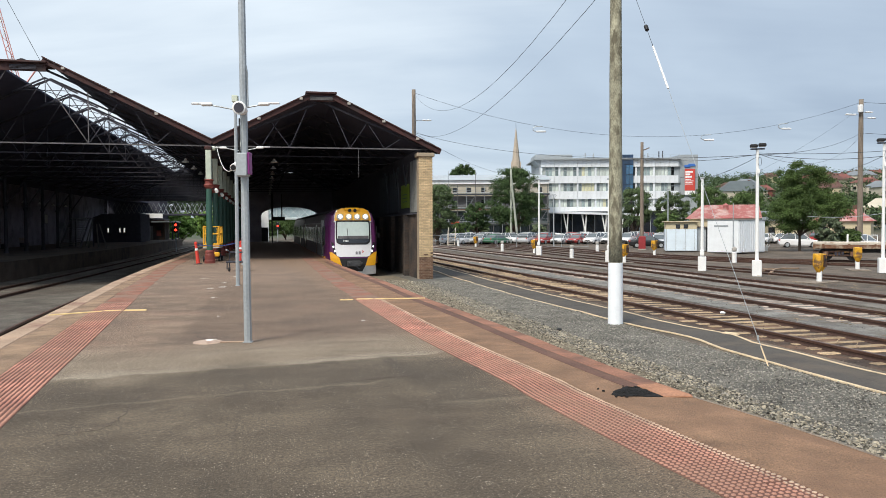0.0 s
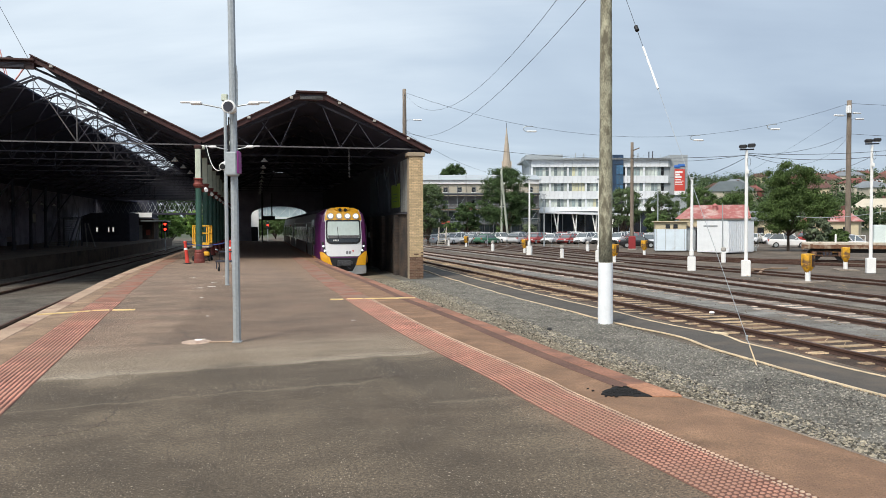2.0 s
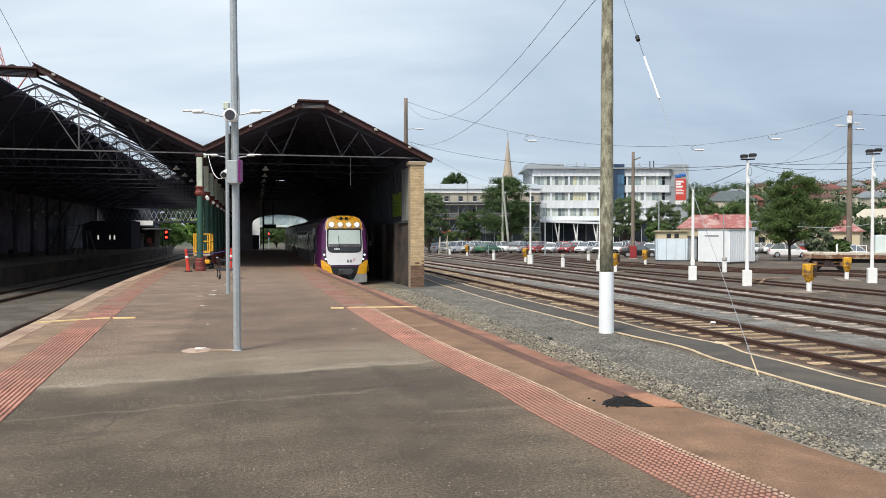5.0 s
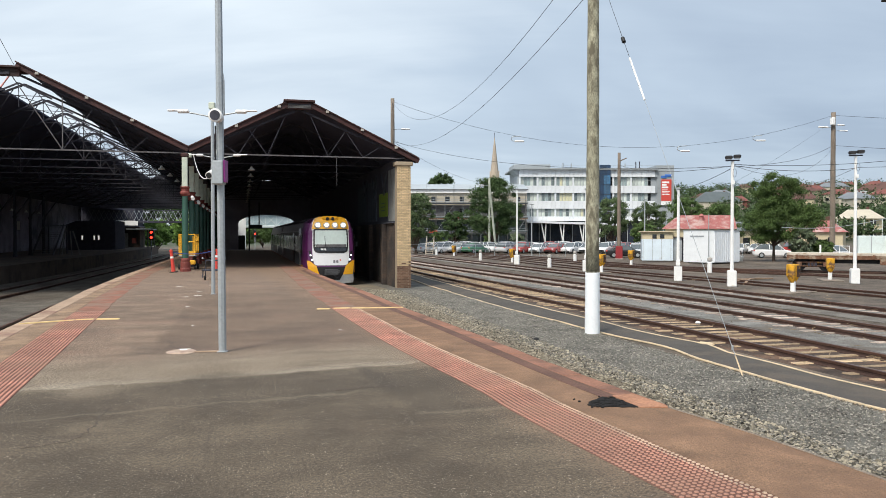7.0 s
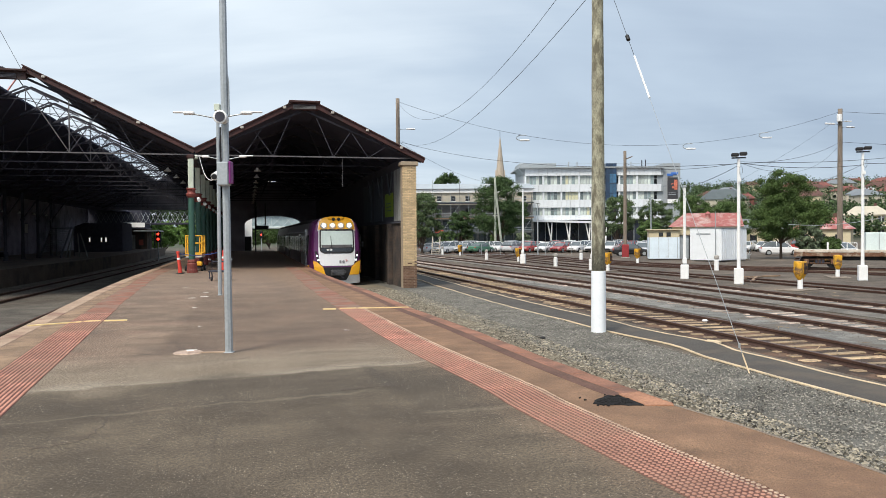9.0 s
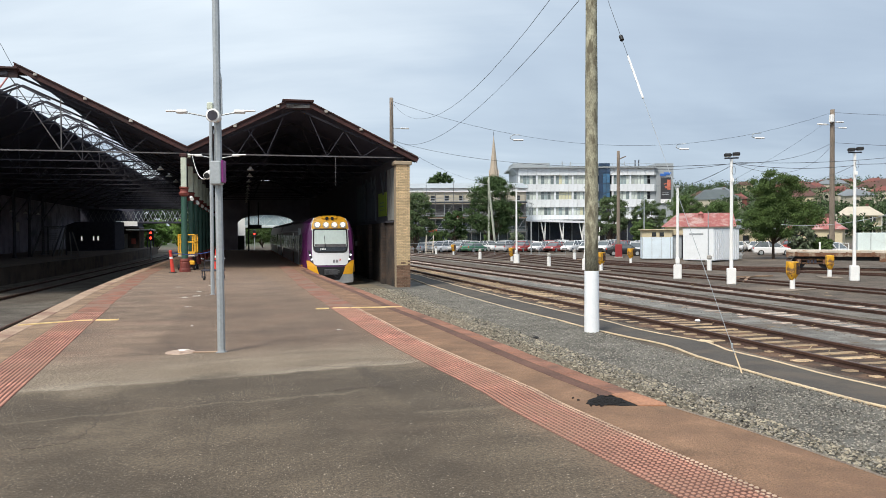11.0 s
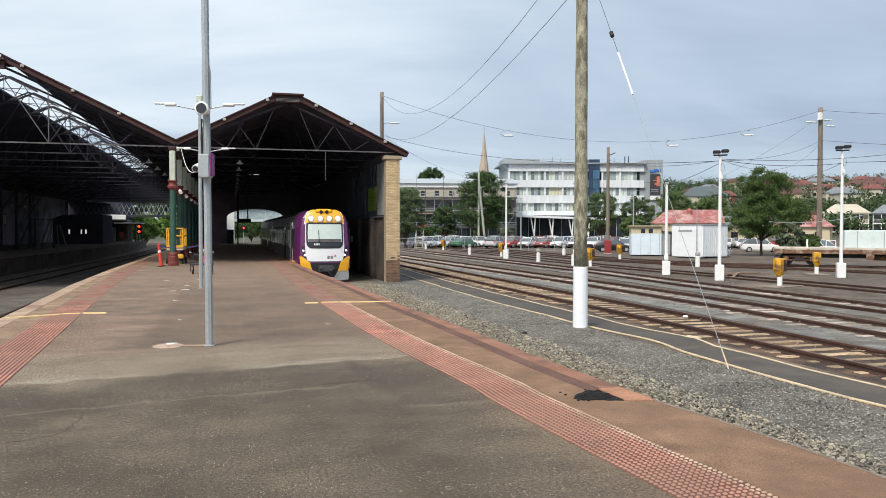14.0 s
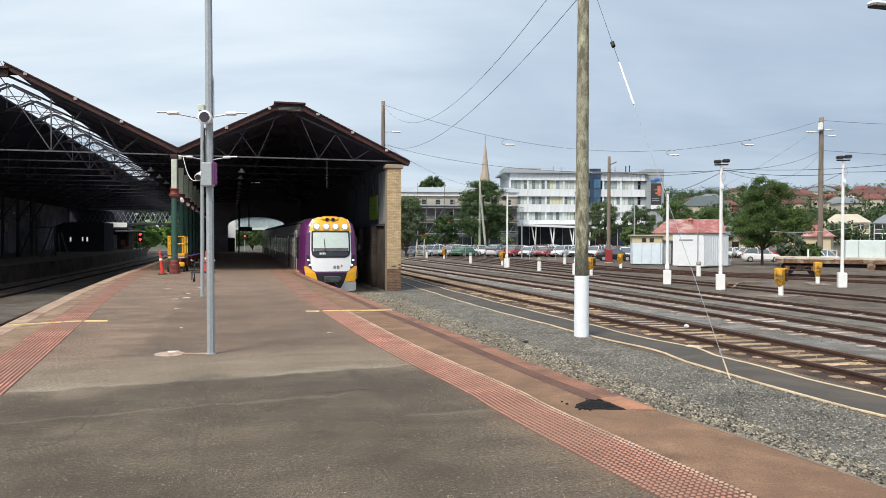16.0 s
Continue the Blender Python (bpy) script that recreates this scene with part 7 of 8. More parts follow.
def tree(m, h, width, trunk_h, leaf_mat, label, seed, n=46, per=150, size=0.22, trunk_r=0.22, lean=0.0, lobes=()):
    rng = np.random.default_rng(seed)
    t = thing("tree", label, "tree", m)
    tr = Geo()
    top = Vector((lean, 0, trunk_h))
    tr.cyl((0, 0, -0.1), top, trunk_r * 1.2, trunk_r * 0.8, 10)
    clumps = []
    cz, rz = (trunk_h + h) / 2 + 0.2, (h - trunk_h) / 2
    n, per = 2 * n, int(per * 0.52)
    for i in range(n):
        a, e = rng.uniform(0, 2 * math.pi), rng.uniform(-0.8, 1.0)
        rad = math.sqrt(max(0, 1 - e * e * 0.85)) * rng.uniform(0.35, 1.06)
        x, y, z = lean + math.cos(a) * rad * width / 2 * 0.82, math.sin(a) * rad * width / 2 * 0.82, cz + e * rz * 0.86
        if lobes:
            lx, ly, lz, lr, lh = lobes[i % len(lobes)]
            x, y, z = lx + math.cos(a) * rad * lr * 0.85, ly + math.sin(a) * rad * lr * 0.85, lz + e * lh * 0.85
        clumps.append((x, y, z, width * rng.uniform(0.055, 0.115)))
        if i % 8 == 0:
            mid = top.lerp(Vector((x, y, z)), 0.5) + Vector((0, 0, 0.2))
            tr.cyl(top - Vector((0, 0, 0.1)), mid, trunk_r * 0.5, trunk_r * 0.3, 6)
            tr.cyl(mid, (x, y, z), trunk_r * 0.3, trunk_r * 0.08, 5)
    part("trunk", tr, M["bark"], t, "brown trunk and limbs")
    part("crown", leaves(rng, clumps, per, size), leaf_mat, t, "uneven leafy crown")
    return t


tree(pose(52.0, 68.0, GROUND_Z), 9.3, 7.8, 1.6, M["leaf_deep"], "broad green tree beside the car park", 3, 92, 820, 0.085, 0.13, 0.0, ((0.3, -0.3, 7.3, 2.9, 1.8), (-2.0, 0.0, 3.25, 2.2, 1.7), (0.4, -0.2, 6.7, 2.7, 2.0), (2.35, -1.9, 4.3, 1.6, 1.3), (-0.7, -1.3, 3.35, 2.3, 1.6), (0.5, 0.0, 5.3, 2.4, 1.3), (-0.4, -1.0, 5.2, 2.2, 1.2)))
tree(pose(38.6, 118.0, GROUND_Z), 11.9, 10.2, 1.2, M["leaf_dark"], "tall dense green tree by the car park fence", 5, 80, 560, 0.12, 0.26)
tree(pose(32.8, 119.5, GROUND_Z), 6.4, 4.6, 1.0, M["leaf_dark"], "smaller green tree by the car park fence", 25, 40, 420, 0.12, 0.2)
tree(pose(23.8, 108, GROUND_Z), 8.6, 7.0, 0.6, M["leaf_grey"], "leafy green tree beside the shed", 6, 50, 420, 0.12, 0.2)
tree(pose(64.5, 129, GROUND_Z), 9.6, 8.0, 1.0, M["leaf_grey"], "grey-green tree before the office building", 7, 55, 420, 0.12, 0.2)
tree(pose(71.0, 127, GROUND_Z), 8.8, 7.0, 1.0, M["leaf_grey"], "grey-green tree before the office building", 8, 50, 420, 0.12, 0.2)
tree(pose(67.0, 122, GROUND_Z), 4.6, 5.0, 0.5, M["leaf"], "low rounded green tree in the car park", 9, 40, 240, 0.18, 0.15)
tree(pose(61.5, 99.6, GROUND_Z), 8.0, 7.0, 0.8, M["leaf"], "green tree behind the red roof", 10, 50, 420, 0.12, 0.2)
tree(pose(66.0, 98.0, GROUND_Z), 7.2, 7.0, 0.8, M["leaf"], "green tree behind the red roof", 11, 50, 420, 0.12, 0.2)
tree(pose(53.3, 65.6, GROUND_Z), 3.2, 2.8, 0.3, M["leaf_sage"], "low green shrub under the broad tree", 12, 40, 130, 0.18, 0.1)
tree(pose(56.0, 66.0, GROUND_Z), 1.9, 3.0, 0.2, M["leaf"], "bright green shrub by the fence", 13, 36, 130, 0.18, 0.1)
tree(pose(64.2, 252.5, GROUND_Z), 23.2, 9.4, 17.0, M["leaf_dark"], "distant dark spreading pine above a roof", 15, 44, 140, 0.34, 0.35, 0.0, ((-2.6, 0, 19.8, 1.6, 0.7), (0.2, 0, 21.6, 2.6, 1.7), (2.2, 0, 20.6, 1.9, 1.2), (-1.0, 0, 20.8, 2.4, 1.3)))
tree(pose(-14.2, 141, BED_Z), 5.4, 6.0, 0.3, M["leaf_light"], "bright green shrubs beyond the shed", 16, 60, 300, 0.15, 0.12)
tree(pose(-10.2, 146, BED_Z), 5.8, 5.0, 0.3, M["leaf_light"], "bright green shrubs beyond the shed", 17, 60, 300, 0.15, 0.12)
tree(pose(-6.2, 143, BED_Z), 6.0, 5.5, 0.3, M["leaf"], "green shrubs beyond the shed", 21, 60, 300, 0.15, 0.12)
tree(pose(-18.5, 157, BED_Z), 11.0, 10.5, 0.4, M["leaf_dark"], "dark green trees beyond the shed", 18, 70, 150, 0.3, 0.15)
tree(pose(-11.0, 160, BED_Z), 11.5, 11.0, 0.4, M["leaf_dark"], "dark green trees beyond the shed", 22, 70, 150, 0.3, 0.15)
tree(pose(-3.6, 158, BED_Z), 11.0, 9.5, 0.4, M["leaf_dark"], "dark green trees beyond the shed", 23, 70, 150, 0.3, 0.15)
tree(pose(-26.0, 156, BED_Z), 12.0, 10.5, 0.4, M["leaf_dark"], "dark green trees beyond the shed", 24, 70, 150, 0.3, 0.15)
tree(pose(9.0, 150, BED_Z), 6.5, 8.0, 0.4, M["leaf"], "green trees beyond the arch", 19, 50, 260, 0.19, 0.15)
tree(pose(0.4, 150, BED_Z), 5.4, 5.0, 0.4, M["leaf_dark"], "green shrubs beyond the arch", 31, 40, 260, 0.15, 0.12)
tree(pose(7.8, 136, BED_Z), 5.2, 4.2, 0.4, M["leaf_dark"], "green shrubs beyond the arch", 32, 40, 260, 0.15, 0.12)
tree(pose(4.2, 172, BED_Z), 6.5, 8.0, 0.4, M["leaf"], "green trees beyond the arch", 33, 50, 260, 0.2, 0.15)
tree(pose(-2.0, 165, BED_Z), 5.0, 8.0, 0.4, M["leaf_light"], "green shrubs beyond the arch", 20, 50, 260, 0.19, 0.15)


for k, d in enumerate((3.0, 8.5, 13.0, 19.5, 25.0)):
    tree(pose(31.3 + 0.975 * d, 159.5 - 0.2215 * d, GROUND_Z), 2.6 + 0.5 * (k % 3), 3.6 + 0.7 * (k % 2), 0.3, M["leaf"] if k % 2 else M["leaf_sage"], "garden shrub in front of the scaffolded building", 60 + k, 22, 110, 0.2, 0.08)


# ---- cars ----
PAINT = {k: mat("paint_" + k, c, 0.3, mt, var=0.04, coat=0.5) for k, c, mt in (("white", (0.80, 0.80, 0.81), 0), ("silver", (0.62, 0.63, 0.65), 0.1), ("red", (0.38, 0.03, 0.025), 0), ("black", (0.02, 0.02, 0.022), 0), ("blue", (0.04, 0.08, 0.20), 0.1), ("green", (0.06, 0.19, 0.11), 0), ("grey", (0.14, 0.145, 0.15), 0.3))}


def car(m, colour, tall):
    c = thing("car", colour + (" wagon" if tall else " sedan") + " car parked in the station car park", "car", m, group="parked cars")
    top, hood, tail = (1.60, 0.98, 1.95) if tall else (1.44, 0.92, 1.25)
    boot = hood + 0.06
    # stations along the body: x, half width, underside, shoulder height
    body = [(-2.20, 0.62, 0.42, 0.60), (-2.12, 0.76, 0.28, 0.70), (-1.80, 0.86, 0.22, hood - 0.14), (-1.0, 0.89, 0.2, hood), (0.4, 0.90, 0.2, hood + 0.03), (1.4, 0.89, 0.2, boot), (2.05, 0.84, 0.26, boot - 0.03), (2.2, 0.72, 0.36, boot - 0.16), (2.24, 0.62, 0.42, 0.62)]
    part("body", Geo().loft([[(x, -w * 0.9, zb), (x, -w, zb + 0.14), (x, -w, zt - 0.2), (x, -w * 0.95, zt - 0.06), (x, -w * 0.8, zt), (x, w * 0.8, zt), (x, w * 0.95, zt - 0.06), (x, w, zt - 0.2), (x, w, zb + 0.14), (x, w * 0.9, zb)] for x, w, zb, zt in body]), PAINT[colour], c, smooth=False)
    cab = [(-1.12, 0.80, hood - 0.02, 0.80, hood), (-0.35, 0.83, hood - 0.02, 0.66, top - 0.06), (0.1, 0.83, hood - 0.02, 0.64, top), (0.9, 0.83, hood, 0.64, top - 0.01), (tail - 0.35, 0.82, boot - 0.04, 0.62, top - 0.07), (tail + 0.22, 0.80, boot - 0.04, 0.78, boot + (0.12 if tall else 0.0))]
    part("glasshouse", Geo().loft([[(x, -wb, zb), (x, -wt - 0.02, zt - 0.05 * (zt - zb)), (x, -wt + 0.06, zt), (x, wt - 0.06, zt), (x, wt + 0.02, zt - 0.05 * (zt - zb)), (x, wb, zb)] for x, wb, zb, wt, zt in cab]), M["car_glass"], c, "dark windows")
    part("roof", Geo().loft([[(x, -0.60, z - 0.03), (x, -0.56, z + 0.012), (x, 0.56, z + 0.012), (x, 0.60, z - 0.03)] for x, z in ((-0.38, top - 0.05), (0.1, top), (0.9, top - 0.008), (tail - 0.33, top - 0.06))]), PAINT[colour], c)
    for s in (-1, 1):
        for a, b in (((-1.1, hood), (-0.36, top - 0.05)), ((0.5, hood + 0.02), (0.55, top - 0.02)), ((tail + 0.18, boot), (tail - 0.36, top - 0.06))):
            part("pillar", Geo().beam((a[0], s * 0.82, a[1]), (b[0], s * 0.665, b[1]), 0.05, 0.07), PAINT[colour], c)
        part("mirror", Geo().box((-0.72, s * 0.97, hood + 0.06), (0.12, 0.16, 0.12), 0.03), PAINT[colour], c)
        for x in (-1.36, 1.36):
            w = part("wheel", Geo().cyl((x, s * 0.70, 0.32), (x, s * 0.905, 0.32), 0.32, n=16), M["tyre"], c)
            part("rim", Geo().cyl((x, s * 0.90, 0.32), (x, s * 0.915, 0.32), 0.21, n=12), M["galv"], w)
        part("headlight", Geo().box((-2.06, s * 0.60, 0.66), (0.2, 0.3, 0.13), 0.04), M["enamel"], c, "clear headlight")
        part("tail_light", Geo().box((2.12, s * 0.66, boot - 0.2), (0.16, 0.22, 0.2), 0.04), M["safety_red"], c, "red tail light")
    part("grille", Geo().box((-2.17, 0, 0.52), (0.08, 0.8, 0.16), 0.03), M["black"], c)
    part("bumper", Geo().box((-2.16, 0, 0.36), (0.14, 1.3, 0.10), 0.04), M["black"], c)
    return c


def car_park():
    rng = random.Random(11)
    cols = ["white", "silver", "white", "red", "white", "white", "white", "white", "silver", "black", "white", "white", "white", "white", "silver", "white"]
    made = {}
    # rows of bays across the car park, seen over the yard
    u, v = Vector((math.cos(radians(-20)), math.sin(radians(-20)), 0)), Vector((math.sin(radians(20)), math.cos(radians(20)), 0))
    for row, (start, n) in enumerate((((26.0, 110.5), 23), ((27.4, 115.5), 23), ((29.5, 121.5), 21), ((31.5, 128.0), 19))):
        for i in range(n):
            if rng.random() < 0.05:
                continue
            p = Vector((*start, 0)) + u * 2.32 * i + v * rng.uniform(-0.4, 0.4)
            col = rng.choice(cols)
            if row == 0 and i in (3, 6):
                col = "green" if i == 3 else "red"
            tall = rng.random() < 0.4
            ang = (40, 98, 58, 104, 88)[row] + rng.choice((0, 0, 180)) + rng.uniform(-7, 7)
            m = pose(p.x, p.y, GROUND_Z + 0.005, 0, 0, ang)
            key = (col, tall)
            if key in made:
                copy_thing(made[key], m)
            else:
                made[key] = car(m, col, tall)
    for x, y, col, tall, a in ((59.6, 78.0, "white", True, 150), (51.2, 76.0, "white", True, 30), (66.3, 69.5, "blue", True, 130), (68.3, 67.2, "red", True, 135), (46.2, 85.5, "white", True, 60), (43.4, 83.2, "black", False, 160), (60.0, 69.0, "white", True, 100)):
        m = pose(x, y, GROUND_Z + 0.005, 0, 0, a)
        copy_thing(made[col, tall], m) if (col, tall) in made else made.setdefault((col, tall), car(m, col, tall))
    # wire fence between yard and car park
    f = thing("fence", "grey wire-mesh fence with steel posts round the car park", "fence")
    pts = [Vector((20, 100, 0)), Vector((33, 92.5, 0)), Vector((38, 88, 0))]
    for p, q in zip(pts, pts[1:]):
        n = int((q - p).length / 2.4)
        for i in range(n + 1):
            c = p.lerp(q, i / n)
            part("post", Geo().cyl((c.x, c.y, GROUND_Z), (c.x, c.y, GROUND_Z + 1.5), 0.03, n=6), M["galv"], f)
        for z in (0.1, 0.8, 1.45):
            part("rail_wire", Geo().cyl((p.x, p.y, GROUND_Z + z), (q.x, q.y, GROUND_Z + z), 0.014, n=5), M["galv"], f)


car_park()


# ---- buildings ----
SIGN_AT = pose(60.8, 171.2, land(75, 168) - 0.5, 0, 0, -12.8) @ pose(35.8, 0.05, 12.8)


def office():
    o = thing("office_building", "white four-storey office building with long window bands", "building", pose(60.8, 171.2, land(75, 168) - 0.5, 0, 0, -12.8))
    W_ = 33.6
    rng = random.Random(17)
    part("core", Geo().span((1.9, 1.3, 0), (W_, 16, 17.6)), M["office_dark"], o)
    bands = ((7.15, 8.95), (10.75, 12.6), (14.3, 16.35))
    # white wall bands, in panels with narrow joints
    for z0, z1 in ((6.1, 7.15), (8.95, 10.75), (12.6, 14.3), (16.35, 18.0)):
        part("spandrel", Geo().span((1.35, 0.06, z0), (W_, 1.3, z1)), M["office_grey"], o, "grey backing of a wall band")
        me = Geo().box((0, 0, 0), (1.03, 0.14, z1 - z0), 0.015).mesh("wall_panel", M["office_clad"])
        x = 1.35 + 0.53
        while x < W_ - 0.4:
            if not 19.6 < x < 22.9:
                part("wall_panel", me, None, o).matrix_basis = pose(x, 0.0, (z0 + z1) / 2)
            x += 1.06
    pane = {}
    for b, (w0, w1) in enumerate(bands):
        h = w1 - w0
        frame_me = Geo().box((0, 0, 0), (0.09, 0.2, h)).mesh("mullion", M["office_grey"])
        for k in ("office_glass", "office_blind", "office_yellow"):
            pane[k] = Geo().box((0, 0, 0), (0.68, 0.05, h), 0.01).mesh("window", M[k])
        part("transom", Geo().span((1.4, 0.42, w0 + h * 0.62), (W_ - 1.2, 0.5, w0 + h * 0.62 + 0.07)), M["office_grey"], o)
        for bay in range(8):
            x0 = 1.75 + 4.17 * bay + (1.0 if bay > 4 else 0.0)
            if x0 > W_ - 2:
                continue
            n = 5 if x0 + 3.75 < W_ - 1.3 else 3
            lit = b == 1 and bay == 2
            for c in range(n):
                x = x0 + 0.375 + 0.75 * c
                if 19.6 < x < 23.0:
                    continue
                r = rng.random()
                k = "office_yellow" if lit and c > 0 or r > 0.975 else "office_blind" if r > (0.55 if b == 1 else 0.36) else "office_glass"
                w = part("window", pane[k], None, o, m=pose(x, 0.46, (w0 + w1) / 2))
                part("mullion", frame_me, None, w, m=pose(0.375, 0, 0))
            part("pier", Geo().span((x0 - 0.42, 0.1, w0), (x0, 0.6, w1), 0.02), M["office_clad"], o)
        part("balcony_recess", Geo().span((W_ - 1.3, 0.55, w0), (W_ - 0.02, 0.62, w1)), M["office_grey"], o, "shaded end balcony")
    # roof, with an overhang that tapers at the corner
    part("roof", Geo().loft([[(-0.2, -0.9, z), (W_ + 0.1, -0.7, z), (W_ + 0.1, 16.4, z), (-0.2, 16.4, z)] for z in (18.0, 18.35)]), M["office_grey"], o)
    part("soffit", Geo().loft([[(-0.1, -0.6, 18.0), (1.5, -0.1, 18.0), (1.5, 8, 18.0), (-0.1, 8, 18.0)], [(1.0, 0.1, 16.6), (1.5, 0.1, 16.6), (1.5, 8, 16.6), (1.0, 8, 16.6)]]), M["office_grey"], o, "raking grey soffit")
    part("side_wall", Geo().span((1.0, 0.3, 5.9), (1.34, 16, 18.0)), M["office_grey"], o, "grey side wall")
    part("plant_room", Geo().span((0.4, 2.0, 18.35), (9.0, 12, 19.4), 0.05), M["office_grey"], o)
    part("stair_tower", Geo().span((20.1, -0.5, 9.8), (22.6, 2, 19.1)), M["blue_glass"], o, "dark blue glass stair tower")
    for r in range(4):
        for c in range(3):
            part("tower_pane", Geo().span((20.15 + 0.82 * c, -0.56, 10.0 + 2.28 * r), (20.9 + 0.82 * c, -0.5, 12.1 + 2.28 * r), 0.01), M["blue_pane"] if c and r < 3 else M["blue_glass"], o)
    part("end_block", Geo().span((W_, 0.4, 0), (W_ + 4.15, 16, 19.1)), M["office_grey"], o, "plain grey end block")
    for z in (5.0, 9.4, 13.8):
        part("panel_joint", Geo().span((W_ + 0.02, 0.37, z), (W_ + 4.13, 0.42, z + 0.06)), M["office_dark"], o)
    part("logo", Geo().span((W_ + 1.0, 0.2, 16.1), (W_ + 2.4, 0.38, 16.7), 0.08).span((W_ + 1.9, 0.2, 16.4), (W_ + 3.6, 0.38, 17.0), 0.08), M["sign_blue"], o, "blue wave mark")
    # ground floor behind a falling canopy
    part("canopy", Geo().loft([[(1.0, y, 5.75), (24.0, y, 5.0), (24.0, y, 5.5), (1.0, y, 6.2)] for y in (-2.6, 1.2)]), M["office_clad"], o, "white canopy that falls along the front")
    part("entry_wall", Geo().span((1.3, 1.1, 0.2), (3.6, 1.3, 5.8)), M["office_grey"], o)
    for k in range(11):
        part("shopfront", Geo().span((3.7 + 2.6 * k, 1.1, 0.2), (6.15 + 2.6 * k, 1.2, 5.6)), M["shop_glass"], o)
        part("shopfront_frame", Geo().span((6.15 + 2.6 * k, 1.0, 0.2), (6.3 + 2.6 * k, 1.25, 5.6)), M["office_grey"], o)
    for x in (6.8, 11.0, 15.6, 19.4):
        for d in (-0.5, 0.55):
            part("raking_column", Geo().cyl((x + 0.35, -1.8, 1.2), (x + d, -1.8, 5.9 - 0.03 * x), 0.15, n=8), M["white"], o)
    part("blue_banner", Geo().span((2.2, 0.4, 2.2), (3.2, 0.5, 4.4)), M["sign_blue"], o)
    for x, h in ((12.5, 1.6), (14.5, 1.5), (19.2, 1.4), (23.4, 1.2), (26.2, 1.3), (27.4, 1.5), (30.0, 1.9), (30.9, 2.0)):
        part("flue", Geo().cyl((x, 5, 18.3), (x, 5, 18.4 + h), 0.13, n=8), M["steel"] if x > 29 else M["galv"], o)
    part("roof_rail", Geo().span((9, -0.3, 19.0), (W_, -0.25, 19.05)), M["galv"], o)
    for k in range(13):
        part("rail_post", Geo().span((9.2 + 2 * k, -0.3, 18.3), (9.24 + 2 * k, -0.25, 19.0)), M["galv"], o)


office()


def turning_sign():
    """Digital advertising sign, made as a two-faced board that turns on its upright axis."""
    t = thing("advertising_sign", "tall digital advertising sign on the grey end wall, made as a two-faced board", "sign", SIGN_AT)
    part("board", Geo().box((0, 0, 0), (2.5, 0.1, 6.1), 0.02), M["office_grey"], t)
    f = part("red_face", Geo().box((0, -0.065, 0.5), (2.4, 0.03, 5.0), 0.005), M["sign_red"], t, "red face with white lines of writing")
    part("base_band", Geo().box((0, -0.065, -2.55), (2.4, 0.03, 0.9), 0.005), M["white"], f, "white foot band")
    for k, (w, h) in enumerate(((1.7, 0.42), (1.1, 0.42), (1.5, 0.42), (1.3, 0.16), (1.9, 0.16), (1.6, 0.16), (1.8, 0.16))):
        part("text_bar", Geo().box((-1.05 + w / 2, -0.085, 2.3 - 0.58 * min(k, 3) - 0.36 * max(0, k - 3)), (w, 0.02, h)), M["white"], f)
    d = part("dark_face", Geo().box((0, 0.065, 0.5), (2.4, 0.03, 5.0), 0.005), M["screen_dark"], t, "dark face with a coral shape")
    part("coral_shape", Geo().box((-0.72, 0.085, 1.3), (0.8, 0.02, 2.3), 0.005).box((-0.2, 0.085, 0.7), (0.7, 0.02, 0.5), 0.005).box((0.1, 0.085, 1.5), (0.6, 0.02, 0.22), 0.005, Matrix.Rotation(0.3, 3, 'Y')), M["screen_coral"], d)
    for z in (-0.6, -1.0):
        part("text_bar", Geo().box((0.1, 0.085, z), (1.7, 0.02, 0.12)), M["galv"], d)
    part("base_band", Geo().box((0, 0.065, -2.55), (2.4, 0.03, 0.9), 0.005), M["white"], d, "white foot band")
    return t


SIGN = turning_sign()


